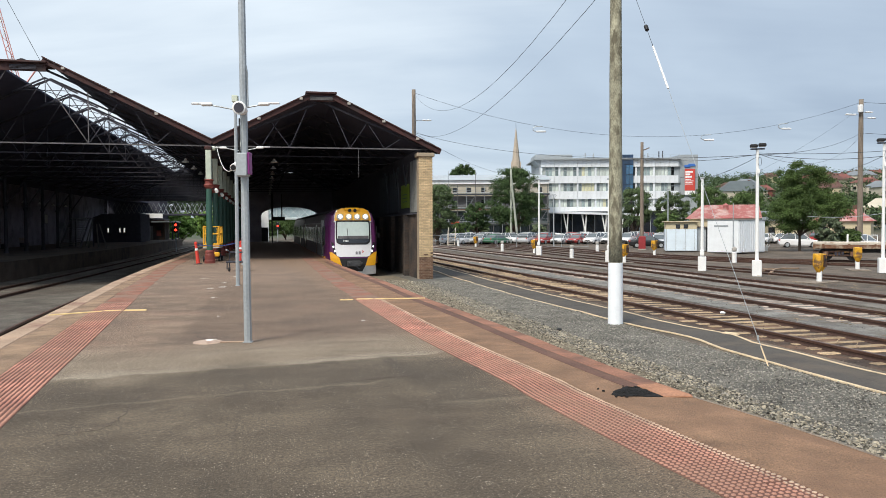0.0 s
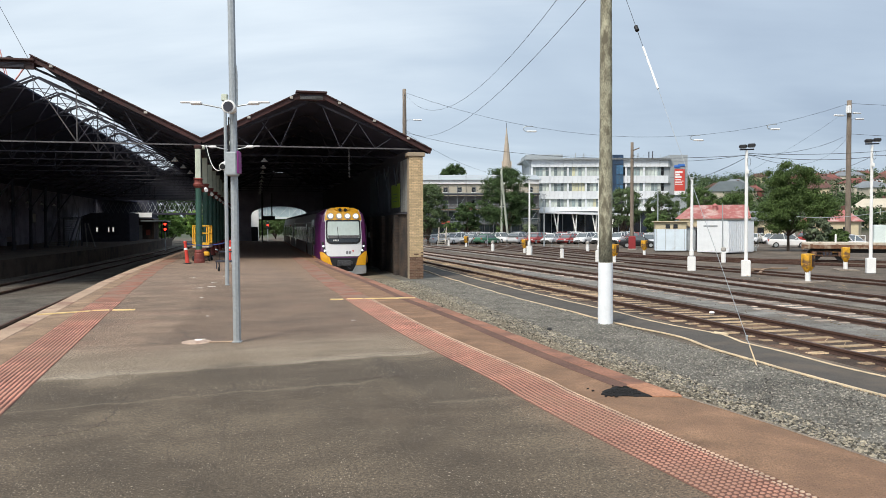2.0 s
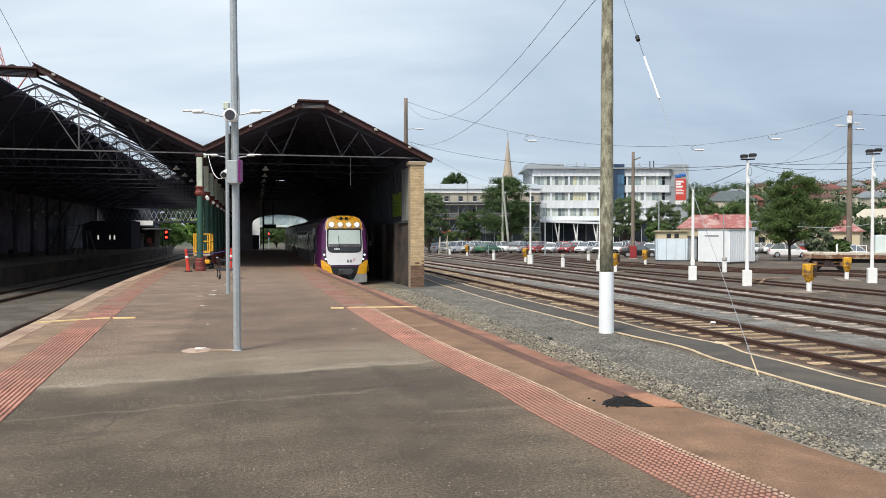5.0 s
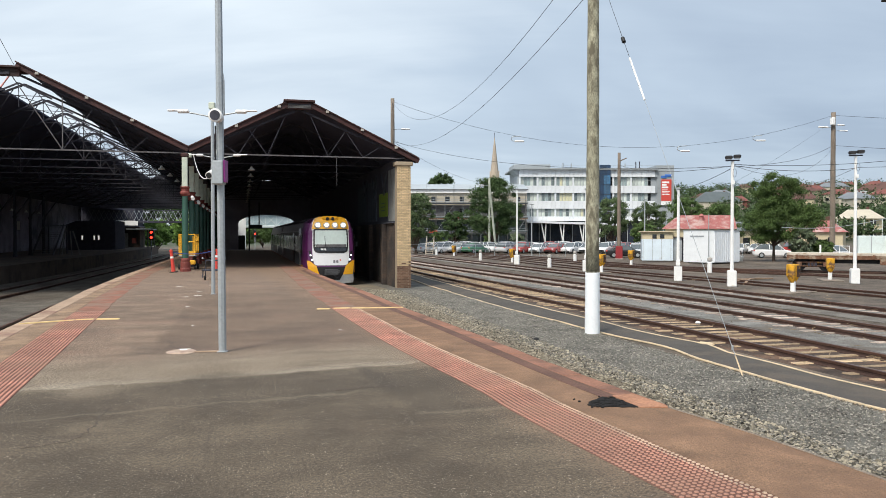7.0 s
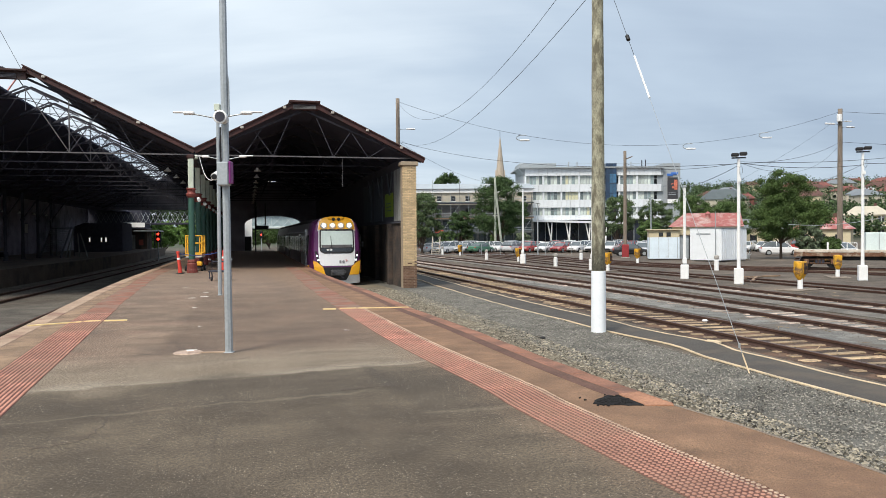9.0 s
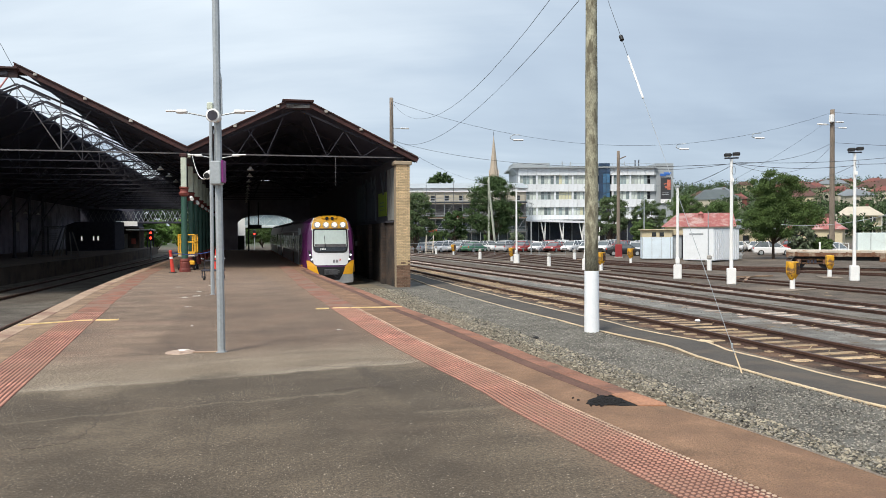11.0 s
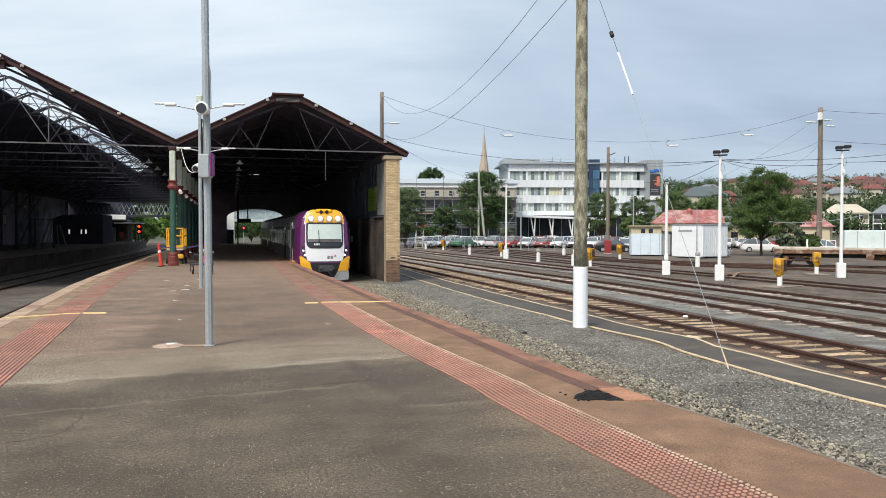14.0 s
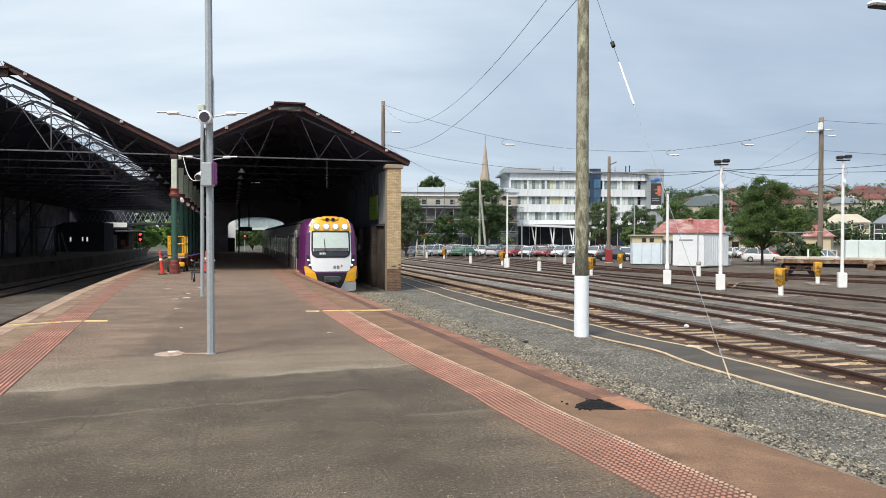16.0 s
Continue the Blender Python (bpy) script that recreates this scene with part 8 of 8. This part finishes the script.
def scaffold_building():
    b = thing("scaffolded_building", "cream building with pale metal roof behind scaffolding", "building", pose(33.0, 167.2, GROUND_Z, 0, 0, -12.8))
    W_ = 28.0
    part("wall", Geo().span((0, 0, 0), (W_, 14, 12.4)), M["fawn"], b)
    part("roof", Geo().loft([[(-0.6, -0.8, 12.6), (W_ + 0.5, -0.8, 12.6), (W_ + 0.5, 14.8, 12.6), (-0.6, 14.8, 12.6)], [(0, 5, 14.0), (W_, 5, 14.0), (W_, 9, 14.0), (0, 9, 14.0)]]), M["roof_zinc"], b, "pale grey metal roof")
    part("parapet", Geo().span((0, -0.4, 11.75), (W_, 0.1, 12.6)), M["white"], b, "white fascia band")
    part("middle_wall", Geo().span((0.05, -0.05, 6.2), (W_ - 0.05, 0.02, 9.2)), M["panel_grey"], b, "stained brown middle storey")
    part("lower_wall", Geo().span((0.05, -0.06, 0), (W_ - 0.05, 0.02, 6.0)), M["slate_dark"], b, "grey lower storeys")
    for k in range(9):
        x = 0.9 + 3.1 * k
        for z0, z1, w, mt in ((9.9, 11.0, 0.9, "glass_dark"), (6.8, 8.3, 0.9, "glass_dark")):
            win = part("window", Geo().span((x, -0.12, z0), (x + w, 0.05, z1)), M[mt], b)
            part("sill", Geo().span((x - 0.1, -0.2, z0 - 0.12), (x + w + 0.1, 0.0, z0)), M["white"], win)
        for z0 in (0.6, 3.5):
            for c in range(2):
                win = part("window", Geo().span((x - 0.7 + 1.5 * c, -0.14, z0), (x + 0.7 + 1.5 * c, 0.05, z0 + 2.1), 0.02), M["scaffold_glass"], b)
    for k in range(15):
        x = 0.3 + 1.95 * k
        part("scaffold_pole", Geo().cyl((x, -1.5, 0), (x, -1.5, 11.6 if k % 3 else 14.5), 0.05, n=6), M["galv"] if k % 2 else M["panel_grey"], b)
        part("inner_pole", Geo().cyl((x + 0.1, -0.42, 0), (x + 0.1, -0.42, 11.3), 0.045, n=6), M["panel_grey"], b)
        part("brace", Geo().cyl((x, -1.45, 3.1 * (k % 3)), (x + 1.95, -1.45, 3.1 * (k % 3) + 3), 0.035, n=5), M["galv"], b)
        for z in (3.0, 6.05, 9.25):
            part("transom", Geo().cyl((x, -1.6, z), (x, -0.2, z), 0.035, n=5), M["panel_grey"], b)
    for z, mt in ((3.05, "panel_grey"), (6.1, "rust"), (9.3, "steel")):
        part("scaffold_deck", Geo().span((0, -1.7, z), (W_, -0.3, z + 0.16)), M[mt], b)
        for d in (0.55, 1.05):
            part("guard_rail", Geo().cyl((0, -1.55, z + d), (W_, -1.55, z + d), 0.035, n=5), M["galv"], b)
        part("inner_rail", Geo().cyl((0, -0.44, z + 1.9), (W_, -0.44, z + 1.9), 0.035, n=5), M["panel_grey"], b)
        part("toe_board", Geo().span((0, -1.74, z + 0.16), (W_, -1.70, z + 0.36)), M["slate_dark"], b)
    part("red_banner", Geo().span((6.6, -1.84, 3.1), (8.4, -1.75, 3.6)), M["sign_red"], b, "red banner on the scaffolding")
    part("red_banner", Geo().span((12.2, -1.84, 6.4), (13.6, -1.75, 6.9)), M["sign_red"], b, "red banner on the scaffolding")


scaffold_building()


def church():
    c = thing("church_spire", "tall tan stone church spire on a square tower", "spire", pose(100.6, 306.2, GROUND_Z, 0, 0, -15))
    part("tower", Geo().span((-2.2, -2.2, 0), (2.2, 2.2, 24.5), 0.1), M["spire"], c)
    part("spire", Geo().lathe([(1.95, 24.4), (1.65, 28.5), (0.10, 42.6)], n=8), M["spire"], c)
    for a in range(4):
        part("lucarne", Geo().loft([[(x * k, -y, 25.5 + z) for x, z in ((-0.8, 0), (0.8, 0), (0.8, 1.8), (0, 3.4), (-0.8, 1.8))] for k, y in ((0.7, 2.0), (0.45, 1.0))]), M["spire"], c, m=pose(0, 0, 0, 0, 0, 90 * a))
    part("finial", Geo().cyl((0, 0, 42.4), (0, 0, 44.6), 0.08, n=6), M["steel"], c)


church()


def house(m, w, d, h, wall, roof, label, two=False):
    o = thing("house", label, "house", m, group="houses on the hill")
    part("wall", Geo().span((-w / 2, -d / 2, -1.5), (w / 2, d / 2, h)), wall, o)
    part("roof", Geo().loft([[(-w / 2 - 0.5, -d / 2 - 0.5, h), (w / 2 + 0.5, -d / 2 - 0.5, h), (w / 2 + 0.5, d / 2 + 0.5, h), (-w / 2 - 0.5, d / 2 + 0.5, h)], [(-w / 4, -0.1, h + d * 0.28), (w / 4, -0.1, h + d * 0.28), (w / 4, 0.1, h + d * 0.28), (-w / 4, 0.1, h + d * 0.28)]]), roof, o)
    for f in range(2 if two else 1):
        for k in (-0.3, 0, 0.3):
            win = part("window", Geo().box((k * w, -d / 2 - 0.02, 1.6 + 2.9 * f), (w * 0.13, 0.08, 1.3)), M["glass_dark"], o)
            part("sill", Geo().box((k * w, -d / 2 - 0.06, 0.9 + 2.9 * f), (w * 0.15, 0.12, 0.1)), M["white"], win)
    if two:
        part("balcony", Geo().span((-w / 2, -d / 2 - 1.5, 2.75), (w / 2, -d / 2, 2.95)), M["white"], o)
        part("balcony_rail", Geo().span((-w / 2, -d / 2 - 1.5, 3.75), (w / 2, -d / 2 - 1.42, 3.85)), M["white"], o)
        part("veranda_roof", Geo().span((-w / 2 - 0.2, -d / 2 - 1.7, h - 0.25), (w / 2 + 0.2, -d / 2, h - 0.1)), roof, o)
        for k in range(6):
            x = -w / 2 + 0.1 + (w - 0.2) * k / 5
            part("veranda_post", Geo().span((x - 0.07, -d / 2 - 1.5, 0), (x + 0.07, -d / 2 - 1.36, h - 0.25)), M["white"], o)
    part("chimney", Geo().box((w * 0.2, 0.6, h + d * 0.25), (0.7, 0.7, 1.8), 0.03), M["tile_red"], o)
    return o


def town():
    mats = ((M["render_cream"], M["tile_red"], "cream house with a red tiled roof"), (M["fawn"], M["slate"], "fawn house with a grey roof"), (M["tile_bright"], M["tile_bright"], "red brick house with a bright tiled roof"), (M["office_white"], M["tile_red"], "pale house with a red tiled roof"), (M["fawn"], M["tile_bright"], "fawn house with a bright red tiled roof"))
    house(pose(94.0, 112, GROUND_Z, 0, 0, -45), 8.4, 7, 3.1, M["render_cream"], M["iron_red"], "cream cottage with a red tiled roof behind the car park")
    house(pose(151, 165, GROUND_Z + 1.2, 0, 0, -40), 10, 8, 5.6, M["render_cream"], M["fawn"], "large cream two-storey house behind the car park", True)
    house(pose(159, 158, GROUND_Z + 1.2, 0, 0, -44), 9, 8, 5.4, M["panel_grey"], M["slate"], "grey two-storey house behind the car park", True)
    house(pose(72.5, 101.0, GROUND_Z, 0, 0, -35), 7, 5, 3.2, M["render_cream"], M["slate"], "low yellow building behind the broad tree")
    rng = random.Random(4)
    base = [house(pose(300 + 20 * i, 420, land(300 + 20 * i, 420), 0, 0, -35), 9.5, 8, 3.8, a, b, l + " on the hillside") for i, (a, b, l) in enumerate(mats)]
    house(pose(190, 285, land(190, 285) - 1.6, 0, 0, -20), 17, 16, 5.0, M["fawn"], M["slate_dark"], "broad grey-roofed hall above the trees")
    for k in range(36):
        ang, d = radians(rng.uniform(37.5, 48)) if k > 2 else radians(33 + k), rng.uniform(330, 500)
        x, y = d * math.sin(ang), d * math.cos(ang)
        copy_thing(base[k % 5], pose(x, y, land(x, y) - 0.2, 0, 0, -math.degrees(ang) + rng.uniform(-35, 35)))
    # woods between the houses: one object
    nr = np.random.default_rng(9)
    cl = []
    for k in range(1700):
        ang, d = radians(rng.uniform(-2, 48)), rng.uniform(200, 640)
        x, y = d * math.sin(ang), d * math.cos(ang)
        if math.degrees(ang) < 20 and d < 300:
            continue
        z, r = land(x, y), rng.uniform(1.5, 3.6) * (1.35 if d > 470 else 1.0)
        for j in range(3):
            cl.append((x + rng.uniform(-r, r), y + rng.uniform(-r, r), z + r * rng.uniform(0.5, 1.4), r * 0.75))
    solid("far_woods", leaves(nr, cl, 42, 0.5, 0.85), M["leaf_far"], "distant dark green trees among the hillside houses", "trees", kind="stuff")
    # tower crane far behind the shed
    c = thing("tower_crane", "distant red and white lattice crane boom", "crane", pose(-78.5, 286.0, GROUND_Z))
    a, b = Vector((-1.0, 0, 50)), Vector((-13.0, 4, 95))
    for dx, dy in ((-0.9, 0), (0.9, 0), (0, 1.4)):
        o = Vector((dx, dy, 0))
        part("chord", Geo().cyl(a + o, b + o, 0.16, n=5), M["crane_red"], c)
    for i in range(22):
        p, q = a.lerp(b, i / 22), a.lerp(b, (i + 1) / 22)
        s = 0.9 if i % 2 else -0.9
        part("lacing", Geo().cyl(p + Vector((s, 0, 0)), q + Vector((-s, 0, 0)), 0.10, n=4), M["crane_red"] if (i // 4) % 2 else M["white"], c)
    part("mast", Geo().span((-1.2, -1.2, 0), (1.2, 1.2, 50)), M["crane_red"], c)
    part("pendant_line", Geo().cyl(b, (6, 0, 58), 0.08, n=4), M["wire"], c)
    part("stay_tower", Geo().cyl((6, 0, 58), (0, 0, 49), 0.3, n=5), M["crane_red"], c)


town()


# ---- loose ballast stones: real pieces in one object ----
def ballast_stones():
    rng = np.random.default_rng(2)
    ico = np.array([(0.9, 0, 0), (0.28, 0.86, 0.1), (-0.73, 0.53, -0.1), (-0.73, -0.53, 0.05), (0.28, -0.86, 0), (0.25, 0.2, 0.75), (-0.3, -0.15, 0.8)])
    tri = np.array([(0, 1, 5), (1, 2, 5), (2, 6, 5), (2, 3, 6), (3, 4, 6), (4, 5, 6), (4, 0, 5), (0, 2, 1), (0, 3, 2)])
    for n, x0, x1, s0, s1, mt, lb in ((34000, 4.6, 7.3, 0.012, 0.040, "stone_brown", "coarse brown crushed ballast stones beside the platform"), (50000, 6.6, 9.42, 0.009, 0.027, "stone", "fine grey crushed ballast stones along the walkway"), (4500, 11.0, 14.1, 0.010, 0.022, "stone_dark", "brown cinders and stones between the sleepers"), (7000, 14.9, 18.2, 0.012, 0.026, "stone", "grey stones between the sleepers")):
        y = 5.0 + (32.0 if x0 < 10 else 36.0) * rng.random(n) ** 1.6
        x = x0 + (x1 - x0) * rng.random(n)
        s = s0 + (s1 - s0) * rng.random(n) ** 2.2
        z = GROUND_Z + (0.02 if x0 < 10 else 0.004) + s * 0.3 + np.where(x < 7.0, 0.10 * np.clip((7.0 - x) / 0.8, 0, 1), 0) * rng.random(n)
        jit = ico[None] * rng.uniform(0.65, 1.2, (n, 7, 1)) * (s[:, None, None]) * rng.uniform(0.7, 1.3, (n, 1, 3))
        a = rng.uniform(0, 6.28, n)
        c, d = np.cos(a)[:, None], np.sin(a)[:, None]
        px_, py_ = jit[..., 0] * c - jit[..., 1] * d, jit[..., 0] * d + jit[..., 1] * c
        v = np.stack([px_ + x[:, None], py_ + y[:, None], jit[..., 2] * 0.8 + z[:, None]], -1).reshape(-1, 3)
        f = (tri[None] + (np.arange(n) * 7)[:, None, None]).reshape(-1, 3)
        g = Geo()
        g.v, g.f = v.tolist(), f.tolist()
        solid("ballast_stones", g, M[mt], lb, "ballast", kind="stuff")


ballast_stones()


def track_litter():
    """Dry stalks, twigs and bark lying between the yard tracks."""
    rng = random.Random(44)
    g = Geo()
    for k in range(230):
        y = 13.0 + 30.0 * rng.random() ** 1.4
        x = rng.choice((along(TRACK_1, y) + rng.gauss(0.6, 0.7), along(TRACK_2, y) + rng.gauss(0, 1.0), along(TRACK_3, y) + rng.gauss(0, 1.2), along(TRACK_3, y) + 2.5 + rng.gauss(0, 1.2)))
        a, n, r = rng.uniform(0, math.pi), rng.uniform(0.04, 0.2), rng.uniform(0.006, 0.012)
        z = GROUND_Z + 0.05 + 0.02 * rng.random()
        g.beam((x - n * math.cos(a), y - n * math.sin(a), z), (x + n * math.cos(a), y + n * math.sin(a), z + rng.uniform(0, 0.04)), r, r)
    solid("track_litter", g, M["straw"], "dry stalks and twigs scattered between the yard tracks", "litter", kind="stuff")


track_litter()


# ---- pieces: coping stones, tactile tiles, bricks ----
def heading(line, y):
    return -math.degrees(math.atan2(along(line, y + 0.2) - along(line, y - 0.2), 0.4))


def coping():
    for name, line, w, sg, mt, y0, lb in (("coping_east", EDGE_R, 0.22, 1, "coping", 6.95, "worn red-brown coping stones along the platform edge"), ("coping_west", EDGE_L, 0.32, -1, "coping_cream", -7.5, "pale worn coping stones along the platform edge")):
        t = thing(name, lb, "coping", kind="structure")
        me = Geo().box((0, 0, -0.08), (w + 0.03, 0.895, 0.168), 0.012).mesh("coping_stone", M[mt])
        y = y0 + 0.45
        while y < 90:
            x = along(line, y) - sg * (w / 2 - 0.015)
            s = part("coping_stone", me, None, t)
            s.matrix_basis = pose(x, y, 0.004 + random.uniform(-0.004, 0.004), 0, 0, heading(line, y))
            y += 0.9
    ys = [-8 + 0.6 * i for i in range(26)]
    ys = [y for y in ys if y < 6.95] + [6.95, 7.6]
    solid("edge_strip", Geo().ribbon([(along(EDGE_R, y) - 0.23, y) for y in ys], [(along(EDGE_R, y) - (0.02 if y > 6.95 else 0), y) for y in ys], -0.16, -0.002), M["edge_brown"], "brown asphalt edge strip of the platform", "platform edge", kind="structure")
    solid("edge_lip", Geo().ribbon([(along(EDGE_R, y) - 0.022, y) for y in ys], [(along(EDGE_R, y) + 0.004, y) for y in ys], -0.1, 0.004), M["lip"], "thin pale concrete lip at the platform edge", "platform edge", kind="structure")


M["edge_brown"] = mat("edge_brown", (0.262, 0.153, 0.091), 0.9, var=0.45, scale=2.2, fine=60, bump=0.9, stain=(0.205, 0.118, 0.072), stain_scale=1.3, stain_at=(0.46, 0.66))
M["edge_tan"] = mat("edge_tan", (0.295, 0.195, 0.125), 0.9, var=0.5, scale=2.2, fine=60, bump=0.8, stain=(0.20, 0.135, 0.09), stain_scale=0.9, stain_at=(0.50, 0.70))
coping()


def edge_bands():
    """Browner asphalt between tactile strip and coping."""
    ys = [-8 + 0.5 * i for i in range(140)]
    solid("edge_band_east", Geo().ribbon([(along(TACT_R, y) + 0.32, y) for y in ys], [(along(EDGE_R, y) - 0.23, y) for y in ys], -0.05, 0.004), M["edge_brown"], "reddish-brown asphalt band beside the platform edge", "platform band", kind="structure")
    solid("edge_band_west", Geo().ribbon([(along(EDGE_L, y) + 0.33, y) for y in ys], [(along(TACT_L, y) - 0.32, y) for y in ys], -0.05, 0.004), M["edge_tan"], "reddish-brown asphalt band beside the platform edge", "platform band", kind="structure")


edge_bands()
solid("coping_joint_band", Geo().ribbon([(along(EDGE_R, 7.5 + 0.5 * i) - 0.41, 7.5 + 0.5 * i) for i in range(62)], [(along(EDGE_R, 7.5 + 0.5 * i) - 0.225, 7.5 + 0.5 * i) for i in range(62)], -0.05, 0.008), M["coping_dark"], "dark brown worn band inside the coping", "platform band", kind="structure")


def tactile():
    g = Geo().box((0, 0, 0.0), (0.309, 0.309, 0.014), 0.003)
    for i in range(6):
        for j in range(6):
            x, y = -0.1292 + 0.0517 * i, -0.1292 + 0.0517 * j
            g.lathe([(0.0182, 0.006), (0.0165, 0.011), (0.012, 0.0145)], (x, y, 0), n=6)
    tile = g.mesh("tactile_tile", M["tactile"])
    tile.materials.append(M["stud"])
    tile.materials.append(M["stud_dusty"])
    for p in tile.polygons:
        p.material_index = 1 if p.index >= 26 else 0
    outer = tile.copy()
    for p in outer.polygons:
        if p.index >= 26 and p.center.x > 0.075:
            p.material_index = 2
    for name, line, y0, y1 in (("tactile_strip_east", TACT_R, -5.0, 18.2), ("tactile_strip_west", TACT_L, -5.0, 18.6)):
        t = thing(name, "red tactile paving strip with rows of raised studs", "tactile paving", kind="structure")
        y = y0
        while y < y1:
            h = heading(line, y)
            for s in (-0.155, 0.155):
                p = part("tactile_tile", outer if s > 0 and name.endswith("east") else tile, None, t)
                p.matrix_basis = pose(along(line, y) + s * math.cos(radians(h)), y + s * math.sin(radians(h)), -0.002 + random.uniform(-0.0012, 0.0012), 0, 0, h)
            y += 0.31 * math.cos(radians(h))
        ys = [y1 + 0.4 * i for i in range(int((46 - y1) / 0.4))]
        wob = lambda y, k: 0.018 * math.sin(y * 1.3 + k) + 0.012 * math.sin(y * 3.7 + k * 2)
        g = Geo().ribbon([(along(line, y) - 0.30 + wob(y, 1), y) for y in ys], [(along(line, y) + 0.29 + wob(y, 2), y) for y in ys], -0.04, 0.0050)
        solid("red_band", g, M["red_band"], "worn red painted band along the platform", "painted band", kind="structure")


tactile()


def lines_on_platform():
    for x0, x1, y0, y1 in ((1.66, 1.95, 18.0, 17.98), (2.05, 2.42, 18.05, 18.0), (2.46, 3.62, 17.98, 17.85), (-4.11, -3.24, 16.4, 16.83), (-3.2, -2.9, 16.90, 16.93), (-2.83, -2.40, 16.93, 16.90)):
        g = Geo().ribbon([(x0, y0 - 0.05), (x1, y1 - 0.05)], [(x0, y0 + 0.05), (x1, y1 + 0.05)], 0.0, 0.022)
        solid("yellow_line", g, M["yellow_line"], "worn yellow painted line across the platform", "line marking", kind="structure")


lines_on_platform()


def front_pier():
    """The cream brick pier at the open front of the shed, laid brick by brick."""
    p = thing("shed_pier", "cream brick pier with a darker worn foot at the shed front", "pier", pose(7.52, SY, GROUND_Z - 0.05), kind="structure")
    part("core", Geo().span((0.02, 0.02, 0), (0.70, 0.60, 6.3)), M["mortar"], p)
    part("cap", Geo().span((-0.08, -0.08, 6.22), (0.82, 0.68, 6.42), 0.03), M["mortar"], p)
    part("foot", Geo().span((-0.03, -0.03, 0), (0.75, 0.64, 0.06)), M["shed_wall"], p)
    full = {}
    for mt in ("brick", "brick_dark"):
        full[mt] = (Geo().box((0, 0, 0), (0.218, 0.10, 0.070), 0.006).mesh("brick", M[mt]), Geo().box((0, 0, 0), (0.10, 0.10, 0.070), 0.006).mesh("brick", M[mt]))
    n = 0
    for r in range(77):
        z = 0.10 + 0.08 * r
        mt = "brick_dark" if r < 13 else "brick"
        xs = [0.113, 0.345, 0.577] if r % 2 else [0.056, 0.23, 0.462, 0.64]
        for i, x in enumerate(xs):
            half = not r % 2 and i in (0, 3)
            b = part("brick", full["brick_dark" if random.random() < (1.0 if r < 14 else 0.6 if r < 16 else 0.15 if r < 19 else 0.0) else "brick"][1 if half else 0], None, p)
            b.matrix_basis = pose(x + 0.015, 0.045 + random.uniform(-0.004, 0.004), z)
            n += 1
    for mt, r0, r1 in (("brick_dark", 0, 14), ("brick", 14, 77)):
        me = Geo()
        for r in range(r0, r1):
            z = 0.10 + 0.08 * r
            for i in range(3):
                me.box((0.675, 0.20 + 0.23 * i - (0.1 if r % 2 else 0), z), (0.10, 0.21, 0.07), 0.005)
        tagged(part("side_bricks", me, M[mt], p), kind="stuff")


front_pier()


# ---- what moves ----
def motions():
    rows = [(0.0, 0.0), (5.0, 0.0), (9.0, 0.0), (10.2, 0.02), (11.0, 0.12), (11.5, 0.28), (12.0, 0.55), (12.5, 0.97), (13.0, 1.42), (13.5, 1.87), (14.0, 2.35), (14.5, 2.85), (15.0, 3.37), (15.5, 3.88), (16.0, 4.35)]
    walk(TRAIN, [(t, pose(4.52, 41.0 - d, RAIL_Z)) for t, d in rows])
    turns = [(0.0, 0), (8.30, 0), (8.333, 60), (8.366, 120), (8.40, 180), (16.0, 180)]
    walk(SIGN, [(t, SIGN_AT @ pose(0, 0, 0, 0, 0, a)) for t, a in turns])


motions()
